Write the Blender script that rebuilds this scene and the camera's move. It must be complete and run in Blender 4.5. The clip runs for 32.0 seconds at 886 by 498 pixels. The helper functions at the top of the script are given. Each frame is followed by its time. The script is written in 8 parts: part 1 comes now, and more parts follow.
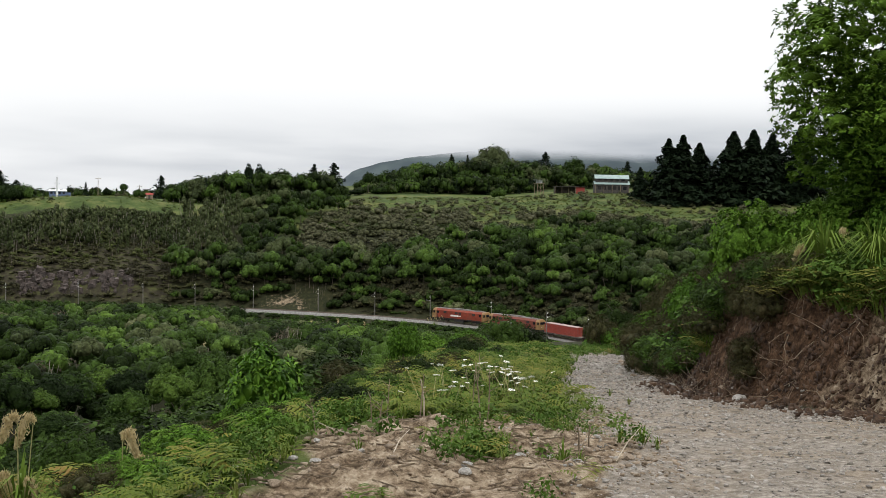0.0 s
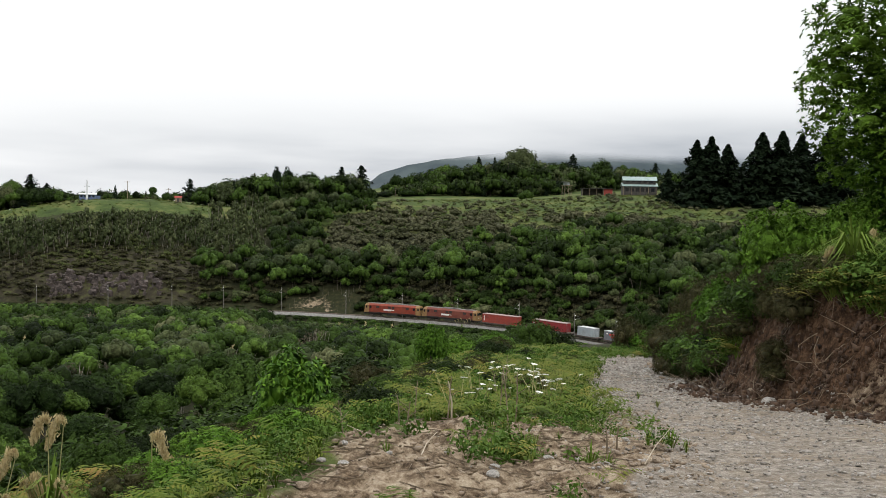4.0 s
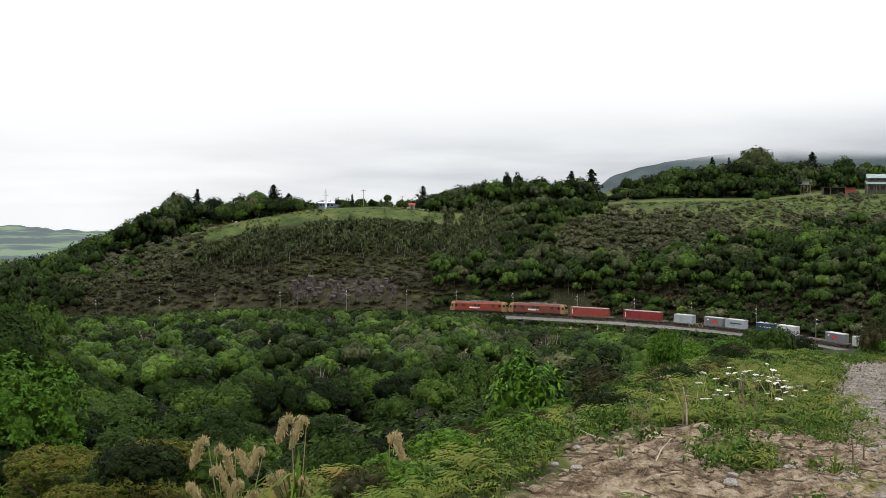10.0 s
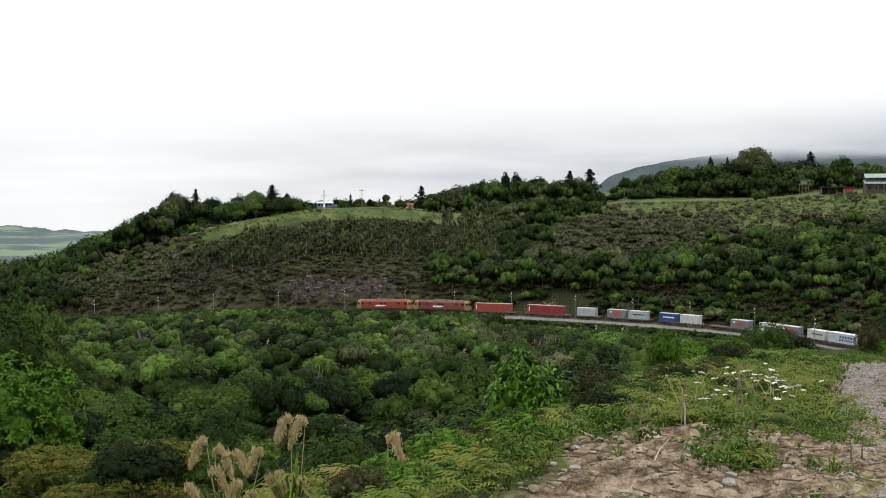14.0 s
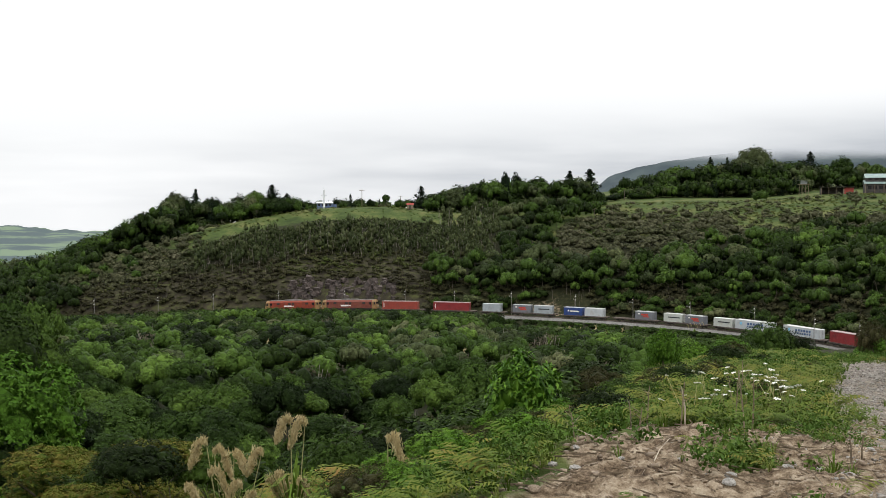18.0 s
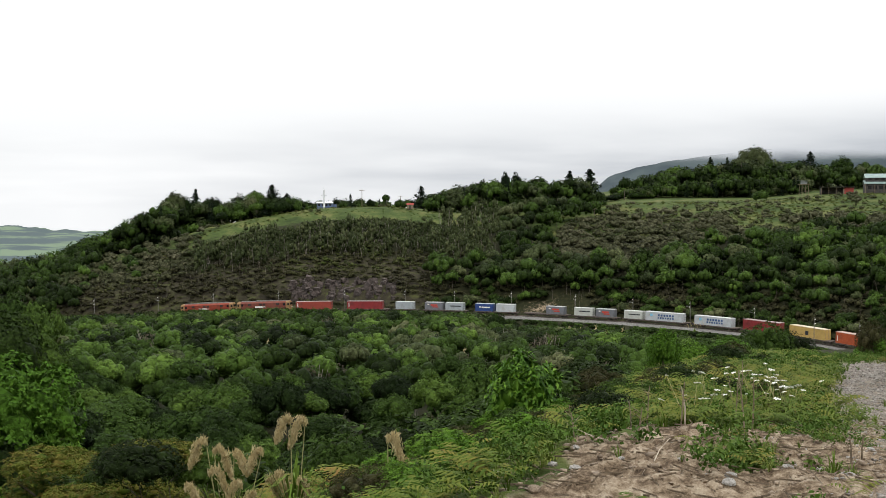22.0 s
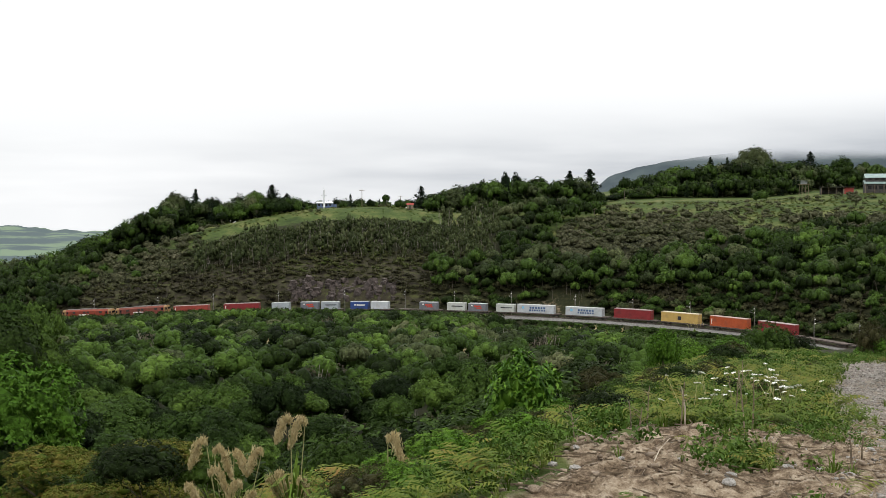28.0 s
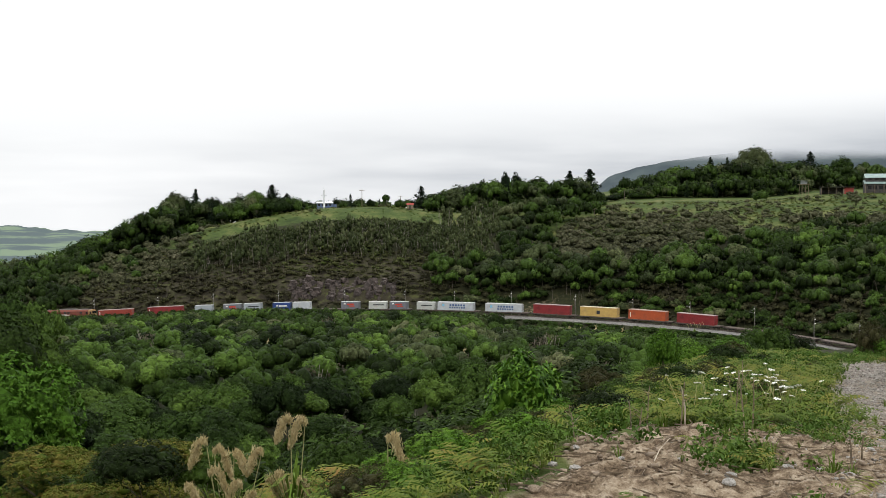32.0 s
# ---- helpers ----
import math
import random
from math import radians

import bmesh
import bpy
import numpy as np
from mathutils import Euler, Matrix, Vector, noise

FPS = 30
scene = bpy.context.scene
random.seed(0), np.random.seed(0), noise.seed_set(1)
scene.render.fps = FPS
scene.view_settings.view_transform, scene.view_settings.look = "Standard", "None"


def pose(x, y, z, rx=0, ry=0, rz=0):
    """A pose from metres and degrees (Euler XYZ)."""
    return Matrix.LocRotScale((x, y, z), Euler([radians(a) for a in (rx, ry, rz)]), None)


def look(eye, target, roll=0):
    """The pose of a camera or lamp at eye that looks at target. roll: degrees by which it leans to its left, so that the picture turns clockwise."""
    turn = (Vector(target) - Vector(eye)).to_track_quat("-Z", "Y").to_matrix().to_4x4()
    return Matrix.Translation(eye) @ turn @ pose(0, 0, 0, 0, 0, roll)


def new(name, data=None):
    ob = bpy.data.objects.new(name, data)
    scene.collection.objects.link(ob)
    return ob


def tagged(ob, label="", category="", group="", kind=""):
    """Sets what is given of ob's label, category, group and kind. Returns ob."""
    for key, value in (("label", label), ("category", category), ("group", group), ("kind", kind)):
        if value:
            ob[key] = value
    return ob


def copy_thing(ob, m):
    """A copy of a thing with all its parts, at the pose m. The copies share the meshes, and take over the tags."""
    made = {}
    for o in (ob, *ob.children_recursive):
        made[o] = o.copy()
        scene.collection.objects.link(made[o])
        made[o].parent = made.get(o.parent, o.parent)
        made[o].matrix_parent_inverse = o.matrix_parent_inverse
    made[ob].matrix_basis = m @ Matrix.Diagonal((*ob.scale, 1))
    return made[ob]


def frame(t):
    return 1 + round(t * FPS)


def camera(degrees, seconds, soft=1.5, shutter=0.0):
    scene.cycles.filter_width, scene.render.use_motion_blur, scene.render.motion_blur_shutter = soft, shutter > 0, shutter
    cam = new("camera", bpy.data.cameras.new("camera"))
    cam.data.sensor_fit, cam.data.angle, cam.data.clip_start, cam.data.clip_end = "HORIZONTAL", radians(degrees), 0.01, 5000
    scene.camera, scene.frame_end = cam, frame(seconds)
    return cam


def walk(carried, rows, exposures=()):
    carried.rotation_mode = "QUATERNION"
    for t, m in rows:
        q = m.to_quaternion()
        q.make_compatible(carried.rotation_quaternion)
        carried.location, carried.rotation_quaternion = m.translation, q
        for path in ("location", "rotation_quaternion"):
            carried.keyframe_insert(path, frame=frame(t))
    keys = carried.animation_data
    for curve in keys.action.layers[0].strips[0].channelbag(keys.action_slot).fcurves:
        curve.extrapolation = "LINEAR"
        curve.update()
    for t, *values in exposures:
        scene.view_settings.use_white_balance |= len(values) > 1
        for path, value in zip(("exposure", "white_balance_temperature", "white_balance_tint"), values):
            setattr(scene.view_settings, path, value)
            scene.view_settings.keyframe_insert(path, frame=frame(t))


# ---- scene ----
EYE = 1.7

# ---- camera: stands on the spur, turns left, then holds ----
cam = camera(40.06, 32.0, soft=0.8)
TURN = [
    (0, pose(0, 0, EYE, 87.923, -1.172, -12.027)),
    (1.5, pose(0, 0, EYE, 87.926, -1.172, -12.058)),
    (2, pose(0, 0, EYE, 87.927, -1.185, -12.060)),
    (2.5, pose(0, 0, EYE, 87.955, -1.243, -12.013)),
    (3, pose(0, 0, EYE, 87.966, -1.171, -11.878)),
    (3.5, pose(0, 0, EYE, 87.992, -1.110, -11.518)),
    (5.5, pose(0, 0, EYE, 87.988, -0.725, -6.771)),
    (6, pose(0, 0, EYE, 87.988, -0.634, -5.394)),
    (6.5, pose(0, 0, EYE, 87.984, -0.512, -4.319)),
    (7, pose(0, 0, EYE, 88.012, -0.399, -3.409)),
    (7.5, pose(0, 0, EYE, 88.035, -0.324, -2.552)),
    (8, pose(0, 0, EYE, 88.052, -0.220, -1.639)),
    (8.5, pose(0, 0, EYE, 88.039, -0.178, -0.906)),
    (9, pose(0, 0, EYE, 88.066, -0.046, -0.304)),
    (9.5, pose(0, 0, EYE, 88.102, -0.028, -0.000)),
    (10, pose(0, 0, EYE, 88.112, -0.033, 0.079)),
    (11, pose(0, 0, EYE, 88.111, -0.017, 0.078)),
    (12, pose(0, 0, EYE, 88.109, -0.022, 0.034)),
    (13, pose(0, 0, EYE, 88.109, 0.004, 0.009)),
    (14.5, pose(0, 0, EYE, 88.109, 0.006, 0.002)),
    (20, pose(0, 0, EYE, 88.109, -0.000, 0.000)),
    (32, pose(0, 0, EYE, 88.109, -0.000, 0.000)),
]
walk(cam, TURN, exposures=[(0.0, -0.5), (32.0, -0.5)])

# ---- overcast daylight ----
world = bpy.data.worlds.new("overcast_sky")
scene.world = world
world.use_nodes = True


def build_sky():
    nt = world.node_tree
    nt.nodes.clear()
    N, L = nt.nodes.new, nt.links.new
    out, bg = N("ShaderNodeOutputWorld"), N("ShaderNodeBackground")
    tc, sep = N("ShaderNodeTexCoord"), N("ShaderNodeSeparateXYZ")
    L(tc.outputs["Generated"], sep.inputs[0])
    sky = N("ShaderNodeTexSky")
    sky.sky_type, sky.sun_disc = "NISHITA", False
    sky.sun_elevation, sky.sun_rotation = radians(58), radians(200)
    sky.air_density, sky.dust_density = 1.0, 3.0
    skydim = N("ShaderNodeVectorMath")
    skydim.operation = "SCALE"
    skydim.inputs["Scale"].default_value = 0.10
    L(sky.outputs[0], skydim.inputs[0])

    def m(op, a, b=None, c=None):
        n = N("ShaderNodeMath")
        n.operation = op
        for i, v in enumerate((a, b, c)):
            if v is None:
                continue
            if isinstance(v, (int, float)):
                n.inputs[i].default_value = v
            else:
                L(v, n.inputs[i])
        return n.outputs[0]

    # cloud deck seen in perspective: the direction projected onto a plane overhead
    up = m("ADD", m("MAXIMUM", sep.outputs[2], 0.0), 0.09)
    comb = N("ShaderNodeCombineXYZ")
    L(m("DIVIDE", sep.outputs[0], up), comb.inputs[0])
    L(m("DIVIDE", sep.outputs[1], up), comb.inputs[1])
    noi = N("ShaderNodeTexNoise")
    noi.inputs["Scale"].default_value, noi.inputs["Detail"].default_value = 0.55, 5.0
    noi.inputs["Roughness"].default_value = 0.5
    L(comb.outputs[0], noi.inputs["Vector"])
    # the deck is thicker and greyer low over the mountain
    side = m("MULTIPLY_ADD", sep.outputs[0], 1.55, 0.42)
    side = m("MINIMUM", m("MAXIMUM", side, 0.0), 1.0)
    low = N("ShaderNodeMapRange")
    low.interpolation_type = "SMOOTHSTEP"
    low.inputs["From Min"].default_value, low.inputs["From Max"].default_value = 0.10, 0.025
    L(sep.outputs[2], low.inputs["Value"])
    streak = m("MULTIPLY_ADD", noi.outputs["Fac"], 2.6, -0.85)
    streak = m("MINIMUM", m("MAXIMUM", streak, 0.0), 1.0)
    grey = m("MULTIPLY", m("MULTIPLY", side, low.outputs[0]), m("MULTIPLY_ADD", streak, 0.55, 0.5))
    grey = m("ADD", grey, m("MULTIPLY", low.outputs[0], m("MULTIPLY", streak, 0.2)))
    ramp = N("ShaderNodeMix")
    ramp.data_type = "RGBA"
    L(grey, ramp.inputs["Factor"])
    ramp.inputs["A"].default_value = (1.04, 1.05, 1.06, 1)
    ramp.inputs["B"].default_value = (0.36, 0.40, 0.46, 1)
    # an overcast sky is brightest overhead
    zen = N("ShaderNodeMapRange")
    zen.inputs["From Min"].default_value, zen.inputs["From Max"].default_value = 0.1, 1.0
    zen.inputs["To Min"].default_value, zen.inputs["To Max"].default_value = 1.45, 2.7
    L(sep.outputs[2], zen.inputs["Value"])
    mix = N("ShaderNodeMix")
    mix.data_type = "RGBA"
    mix.inputs["Factor"].default_value = 0.93
    L(skydim.outputs[0], mix.inputs["A"])
    L(ramp.outputs["Result"], mix.inputs["B"])
    L(mix.outputs["Result"], bg.inputs[0])
    L(zen.outputs[0], bg.inputs[1])
    L(bg.outputs[0], out.inputs[0])


build_sky()
sun_data = bpy.data.lights.new("sun", "SUN")
sun_data.energy, sun_data.angle, sun_data.color = 1.5, radians(16), (1.0, 0.97, 0.92)
sun = new("sun", sun_data)
sun.matrix_basis = look((0, 0, 60), (-9, 22, 22))

# ---- materials ----
def nodes_of(mat):
    mat.use_nodes = True
    nt = mat.node_tree
    return nt, nt.nodes, nt.links, nt.nodes["Principled BSDF"]


def surface(name, dark, light, scale=8.0, rough=0.8, bump=0.3, fine=60.0, metal=0.0, spec=0.3, stain=None, stain_scale=0.7, dist=0.03):
    """Two-scale procedural surface: broad colour drift, fine grain, bump, optional stains."""
    mat = bpy.data.materials.new(name)
    nt, N, L, bsdf = nodes_of(mat)
    tc = N.new("ShaderNodeTexCoord")
    n1, n2 = N.new("ShaderNodeTexNoise"), N.new("ShaderNodeTexNoise")
    n1.inputs["Scale"].default_value, n1.inputs["Detail"].default_value = scale, 6
    n2.inputs["Scale"].default_value, n2.inputs["Detail"].default_value = fine, 3
    L.new(tc.outputs["Object"], n1.inputs["Vector"])
    L.new(tc.outputs["Object"], n2.inputs["Vector"])
    add = N.new("ShaderNodeMath")
    add.operation = "MULTIPLY_ADD"
    L.new(n2.outputs["Fac"], add.inputs[0])
    add.inputs[1].default_value = 0.45
    L.new(n1.outputs["Fac"], add.inputs[2])
    ramp = N.new("ShaderNodeValToRGB")
    ramp.color_ramp.elements[0].position, ramp.color_ramp.elements[1].position = 0.5, 0.95
    ramp.color_ramp.elements[0].color, ramp.color_ramp.elements[1].color = (*dark, 1), (*light, 1)
    L.new(add.outputs[0], ramp.inputs[0])
    col = ramp.outputs[0]
    if stain:
        n3 = N.new("ShaderNodeTexNoise")
        n3.inputs["Scale"].default_value, n3.inputs["Detail"].default_value = stain_scale, 8
        L.new(tc.outputs["Object"], n3.inputs["Vector"])
        r3 = N.new("ShaderNodeValToRGB")
        r3.color_ramp.elements[0].position, r3.color_ramp.elements[1].position = 0.52, 0.68
        L.new(n3.outputs["Fac"], r3.inputs[0])
        mx = N.new("ShaderNodeMix")
        mx.data_type = "RGBA"
        L.new(r3.outputs[0], mx.inputs["Factor"])
        L.new(col, mx.inputs["A"])
        mx.inputs["B"].default_value = (*stain, 1)
        col = mx.outputs["Result"]
    L.new(col, bsdf.inputs["Base Color"])
    bsdf.inputs["Roughness"].default_value, bsdf.inputs["Metallic"].default_value = rough, metal
    bsdf.inputs["Specular IOR Level"].default_value = spec
    if bump:
        b = N.new("ShaderNodeBump")
        b.inputs["Strength"].default_value, b.inputs["Distance"].default_value = bump, dist
        L.new(add.outputs[0], b.inputs["Height"])
        L.new(b.outputs[0], bsdf.inputs["Normal"])
    return mat


def leaves(name, stops, source="tone", gloss=0.6, through_light=0.07, spec=0.05, grain=3.0):
    """Foliage: colour from the plant's own tone (mesh attribute or object) and leaf by leaf."""
    mat = bpy.data.materials.new(name)
    nt, N, L, bsdf = nodes_of(mat)
    if source == "tone":
        at = N.new("ShaderNodeAttribute")
        at.attribute_name = "tone"
        base = at.outputs["Fac"]
    else:
        base = N.new("ShaderNodeObjectInfo").outputs["Random"]
    isl = N.new("ShaderNodeNewGeometry").outputs["Random Per Island"]
    a = N.new("ShaderNodeMath")
    a.operation = "MULTIPLY_ADD"
    L.new(isl, a.inputs[0])
    a.inputs[1].default_value = 0.22
    s = N.new("ShaderNodeMath")
    s.operation = "MULTIPLY"
    L.new(base, s.inputs[0])
    s.inputs[1].default_value = 0.78
    L.new(s.outputs[0], a.inputs[2])
    ramp = N.new("ShaderNodeValToRGB")
    el = ramp.color_ramp.elements
    while len(el) < len(stops):
        el.new(0.5)
    for i, (e, c) in enumerate(zip(el, stops)):
        e.position, e.color = i / (len(stops) - 1), (*c, 1)
    L.new(a.outputs[0], ramp.inputs[0])
    col = ramp.outputs[0]
    if grain:
        # clusters of leaves: each of its own shade, standing proud of the next
        geo = N.new("ShaderNodeNewGeometry")
        vor, fine = N.new("ShaderNodeTexVoronoi"), N.new("ShaderNodeTexNoise")
        vor.inputs["Scale"].default_value, vor.inputs["Randomness"].default_value = grain, 1.0
        fine.inputs["Scale"].default_value, fine.inputs["Detail"].default_value = grain * 2.2, 3
        L.new(geo.outputs["Position"], vor.inputs["Vector"])
        L.new(geo.outputs["Position"], fine.inputs["Vector"])
        sep = N.new("ShaderNodeSeparateColor")
        L.new(vor.outputs["Color"], sep.inputs[0])
        k = N.new("ShaderNodeMath")
        k.operation = "MULTIPLY_ADD"
        L.new(sep.outputs[0], k.inputs[0])
        k.inputs[1].default_value, k.inputs[2].default_value = 0.66, 0.38
        vm = N.new("ShaderNodeVectorMath")
        vm.operation = "SCALE"
        L.new(col, vm.inputs[0])
        L.new(k.outputs[0], vm.inputs["Scale"])
        col = vm.outputs[0]
        hgt = N.new("ShaderNodeMath")
        hgt.operation = "MULTIPLY_ADD"
        L.new(vor.outputs["Distance"], hgt.inputs[0])
        hgt.inputs[1].default_value = -1.0
        L.new(fine.outputs["Fac"], hgt.inputs[2])
        bump = N.new("ShaderNodeBump")
        bump.inputs["Strength"].default_value, bump.inputs["Distance"].default_value = 0.5, 0.6 / grain
        L.new(hgt.outputs[0], bump.inputs["Height"])
        L.new(bump.outputs[0], bsdf.inputs["Normal"])
    L.new(col, bsdf.inputs["Base Color"])
    bsdf.inputs["Roughness"].default_value = gloss
    bsdf.inputs["Specular IOR Level"].default_value = spec
    tr = N.new("ShaderNodeBsdfTranslucent")
    L.new(col, tr.inputs["Color"])
    mx = N.new("ShaderNodeMixShader")
    mx.inputs[0].default_value = through_light
    L.new(bsdf.outputs[0], mx.inputs[1])
    L.new(tr.outputs[0], mx.inputs[2])
    L.new(mx.outputs[0], N["Material Output"].inputs[0])
    return mat


def plain(name, col, rough=0.6, metal=0.0):
    return surface(name, tuple(c * 0.86 for c in col), tuple(min(1, c * 1.1) for c in col), scale=2.5, rough=rough, bump=0.05, fine=30, metal=metal)


BUSH = [(0.008, 0.014, 0.004), (0.024, 0.043, 0.008), (0.056, 0.102, 0.018), (0.120, 0.200, 0.034)]
MAT_BROAD = leaves("broadleaf_leaves", BUSH, grain=3.2)
MAT_BROAD_OB = leaves("broadleaf_leaves_single", [(0.006, 0.012, 0.004), (0.020, 0.038, 0.008), (0.052, 0.096, 0.018), (0.125, 0.205, 0.034)], "object", grain=4.5, through_light=0.05)
MAT_LEAFY_OB = leaves("leafy_shrub_leaves", BUSH[:3] + [(0.070, 0.120, 0.018)], "object", grain=11)
MAT_FRESH_OB = leaves("fresh_leaves", [(0.066, 0.150, 0.016), (0.105, 0.210, 0.023), (0.160, 0.280, 0.035)], "object", grain=11)
MAT_GREYTREE = leaves("grey_green_leaves", [(0.034, 0.050, 0.018), (0.078, 0.098, 0.038), (0.135, 0.146, 0.066)], grain=2.5)
MAT_SCRUB = leaves("olive_scrub_leaves", [(0.054, 0.064, 0.027), (0.100, 0.105, 0.053), (0.160, 0.152, 0.094)], grain=3.0)
MAT_SCRUB_NEAR = leaves("twiggy_scrub_leaves", [(0.034, 0.040, 0.015), (0.070, 0.070, 0.028), (0.115, 0.092, 0.046)], grain=12)
MAT_DARKSCRUB = leaves("dark_scrub_twigs", [(0.044, 0.040, 0.025), (0.078, 0.078, 0.034), (0.100, 0.132, 0.034)])
MAT_CONIFER = leaves("conifer_needles", [(0.008, 0.017, 0.008), (0.014, 0.026, 0.012), (0.022, 0.036, 0.015)], through_light=0.05, grain=2.0)
MAT_GRASS = leaves("grass_blades", [(0.042, 0.080, 0.011), (0.095, 0.150, 0.022), (0.20, 0.20, 0.065)], gloss=0.6, grain=0)
MAT_DRYFERN = leaves("dry_fern", [(0.040, 0.075, 0.010), (0.090, 0.122, 0.018), (0.160, 0.150, 0.030), (0.175, 0.108, 0.036)], gloss=0.7, grain=0)
MAT_PLUME = leaves("plume_seed", [(0.40, 0.31, 0.15), (0.54, 0.45, 0.25), (0.66, 0.58, 0.36)], gloss=0.9, through_light=0.3, grain=0)
MAT_PETAL = plain("white_petal", (0.80, 0.80, 0.76))
MAT_BARK = surface("grey_bark", (0.06, 0.048, 0.036), (0.17, 0.14, 0.11), scale=6, fine=40, bump=0.5)
MAT_PALEBARK = surface("pale_bark", (0.16, 0.14, 0.115), (0.34, 0.31, 0.26), scale=6, fine=40, bump=0.4)
MAT_DEADWOOD = surface("dead_stem", (0.10, 0.075, 0.05), (0.30, 0.24, 0.17), scale=12, fine=70, bump=0.3)
MAT_STONE = surface("field_stone", (0.20, 0.19, 0.175), (0.46, 0.44, 0.40), scale=3, fine=30, bump=0.6, stain=(0.13, 0.12, 0.10), stain_scale=4)
MAT_CLOD = surface("clay_clod", (0.15, 0.112, 0.078), (0.34, 0.27, 0.195), scale=4, fine=34, bump=0.6)
MAT_ROCKFACE = surface("weathered_rock", (0.020, 0.017, 0.015), (0.130, 0.102, 0.090), scale=0.8, fine=6, bump=0.9, stain=(0.03, 0.026, 0.022), stain_scale=0.3, dist=0.4)
MAT_BALLAST = surface("grey_ballast", (0.085, 0.082, 0.076), (0.24, 0.23, 0.215), scale=2, fine=22, bump=0.7, dist=0.06)
MAT_RAIL = surface("rail_steel", (0.12, 0.09, 0.07), (0.26, 0.22, 0.19), rough=0.45, metal=0.7, bump=0.1)
MAT_SLEEPER = surface("concrete_sleeper", (0.20, 0.19, 0.17), (0.34, 0.32, 0.29), bump=0.3)
MAT_MAST = surface("galvanised_mast", (0.12, 0.12, 0.115), (0.24, 0.24, 0.23), rough=0.5, metal=0.3, bump=0.1)
MAT_CONCRETE = surface("mast_concrete", (0.10, 0.095, 0.085), (0.19, 0.18, 0.16), bump=0.2)
MAT_CERAMIC = plain("insulator_ceramic", (0.75, 0.74, 0.70), rough=0.25)
MAT_LOCORED = surface("faded_loco_red", (0.16, 0.026, 0.014), (0.27, 0.050, 0.024), scale=1.1, fine=9, rough=0.5, bump=0.05, stain=(0.13, 0.045, 0.03), stain_scale=0.9)
MAT_LOCORED2 = surface("weathered_loco_red", (0.12, 0.030, 0.021), (0.20, 0.056, 0.036), scale=1.1, fine=9, rough=0.6, bump=0.05, stain=(0.14, 0.06, 0.04), stain_scale=0.9)
MAT_LOCOYELLOW = surface("faded_cab_yellow", (0.20, 0.115, 0.045), (0.29, 0.175, 0.075), scale=1.5, fine=12, rough=0.5, bump=0.05)
MAT_LOCOROOF = surface("sooty_roof_grey", (0.10, 0.09, 0.085), (0.20, 0.19, 0.17), scale=1.2, fine=12, rough=0.7, bump=0.1)
MAT_UNDER = surface("oily_underframe", (0.018, 0.016, 0.015), (0.05, 0.044, 0.04), scale=2, fine=20, rough=0.7, bump=0.2)
MAT_GLASS = surface("dark_cab_glass", (0.012, 0.014, 0.017), (0.022, 0.024, 0.028), rough=0.08, bump=0, spec=0.6)
MAT_WHITEBAR = plain("white_lettering", (0.72, 0.70, 0.66))
MAT_BLUEBAR = plain("dark_blue_lettering", (0.05, 0.10, 0.22))
MAT_REDBAR = plain("red_marking", (0.48, 0.06, 0.04))
MAT_SKYBAR = plain("pale_blue_marking", (0.22, 0.50, 0.68))
MAT_BLACKBAR = plain("black_marking", (0.03, 0.03, 0.035))


def paint(name, col, dirt):
    return surface(name, tuple(c * 0.82 for c in col), col, scale=0.8, fine=7, rough=0.5, bump=0.04, stain=dirt, stain_scale=0.55)


BOXPAINT = {
    "rust_red": paint("rust_red_container_paint", (0.30, 0.055, 0.038), (0.20, 0.05, 0.038)),
    "dark_red": paint("dark_red_container_paint", (0.25, 0.030, 0.032), (0.15, 0.025, 0.025)),
    "orange": paint("orange_container_paint", (0.46, 0.095, 0.032), (0.30, 0.075, 0.035)),
    "yellow": paint("yellow_container_paint", (0.56, 0.38, 0.12), (0.42, 0.28, 0.10)),
    "grey": paint("grey_container_paint", (0.36, 0.40, 0.42), (0.26, 0.27, 0.27)),
    "dark_grey": paint("dark_grey_container_paint", (0.17, 0.18, 0.20), (0.13, 0.125, 0.12)),
    "pale": paint("pale_grey_container_paint", (0.50, 0.53, 0.55), (0.38, 0.37, 0.35)),
    "cream": paint("cream_container_paint", (0.50, 0.52, 0.48), (0.40, 0.38, 0.33)),
    "blue": paint("blue_container_paint", (0.030, 0.065, 0.22), (0.035, 0.05, 0.12)),
}
# roofs and top frames: a paler mix than the sides, with dirt stains
ROOFPAINT = {k: paint(k + "_paler_roof_paint", tuple(min(0.75, 0.55 * c + 0.24) for c in v), (0.30, 0.27, 0.24))
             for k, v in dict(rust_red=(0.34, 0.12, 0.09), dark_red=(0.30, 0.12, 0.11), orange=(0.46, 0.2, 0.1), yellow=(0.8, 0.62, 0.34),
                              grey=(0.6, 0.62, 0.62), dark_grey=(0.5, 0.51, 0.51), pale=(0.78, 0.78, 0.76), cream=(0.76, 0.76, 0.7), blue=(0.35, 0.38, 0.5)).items()}


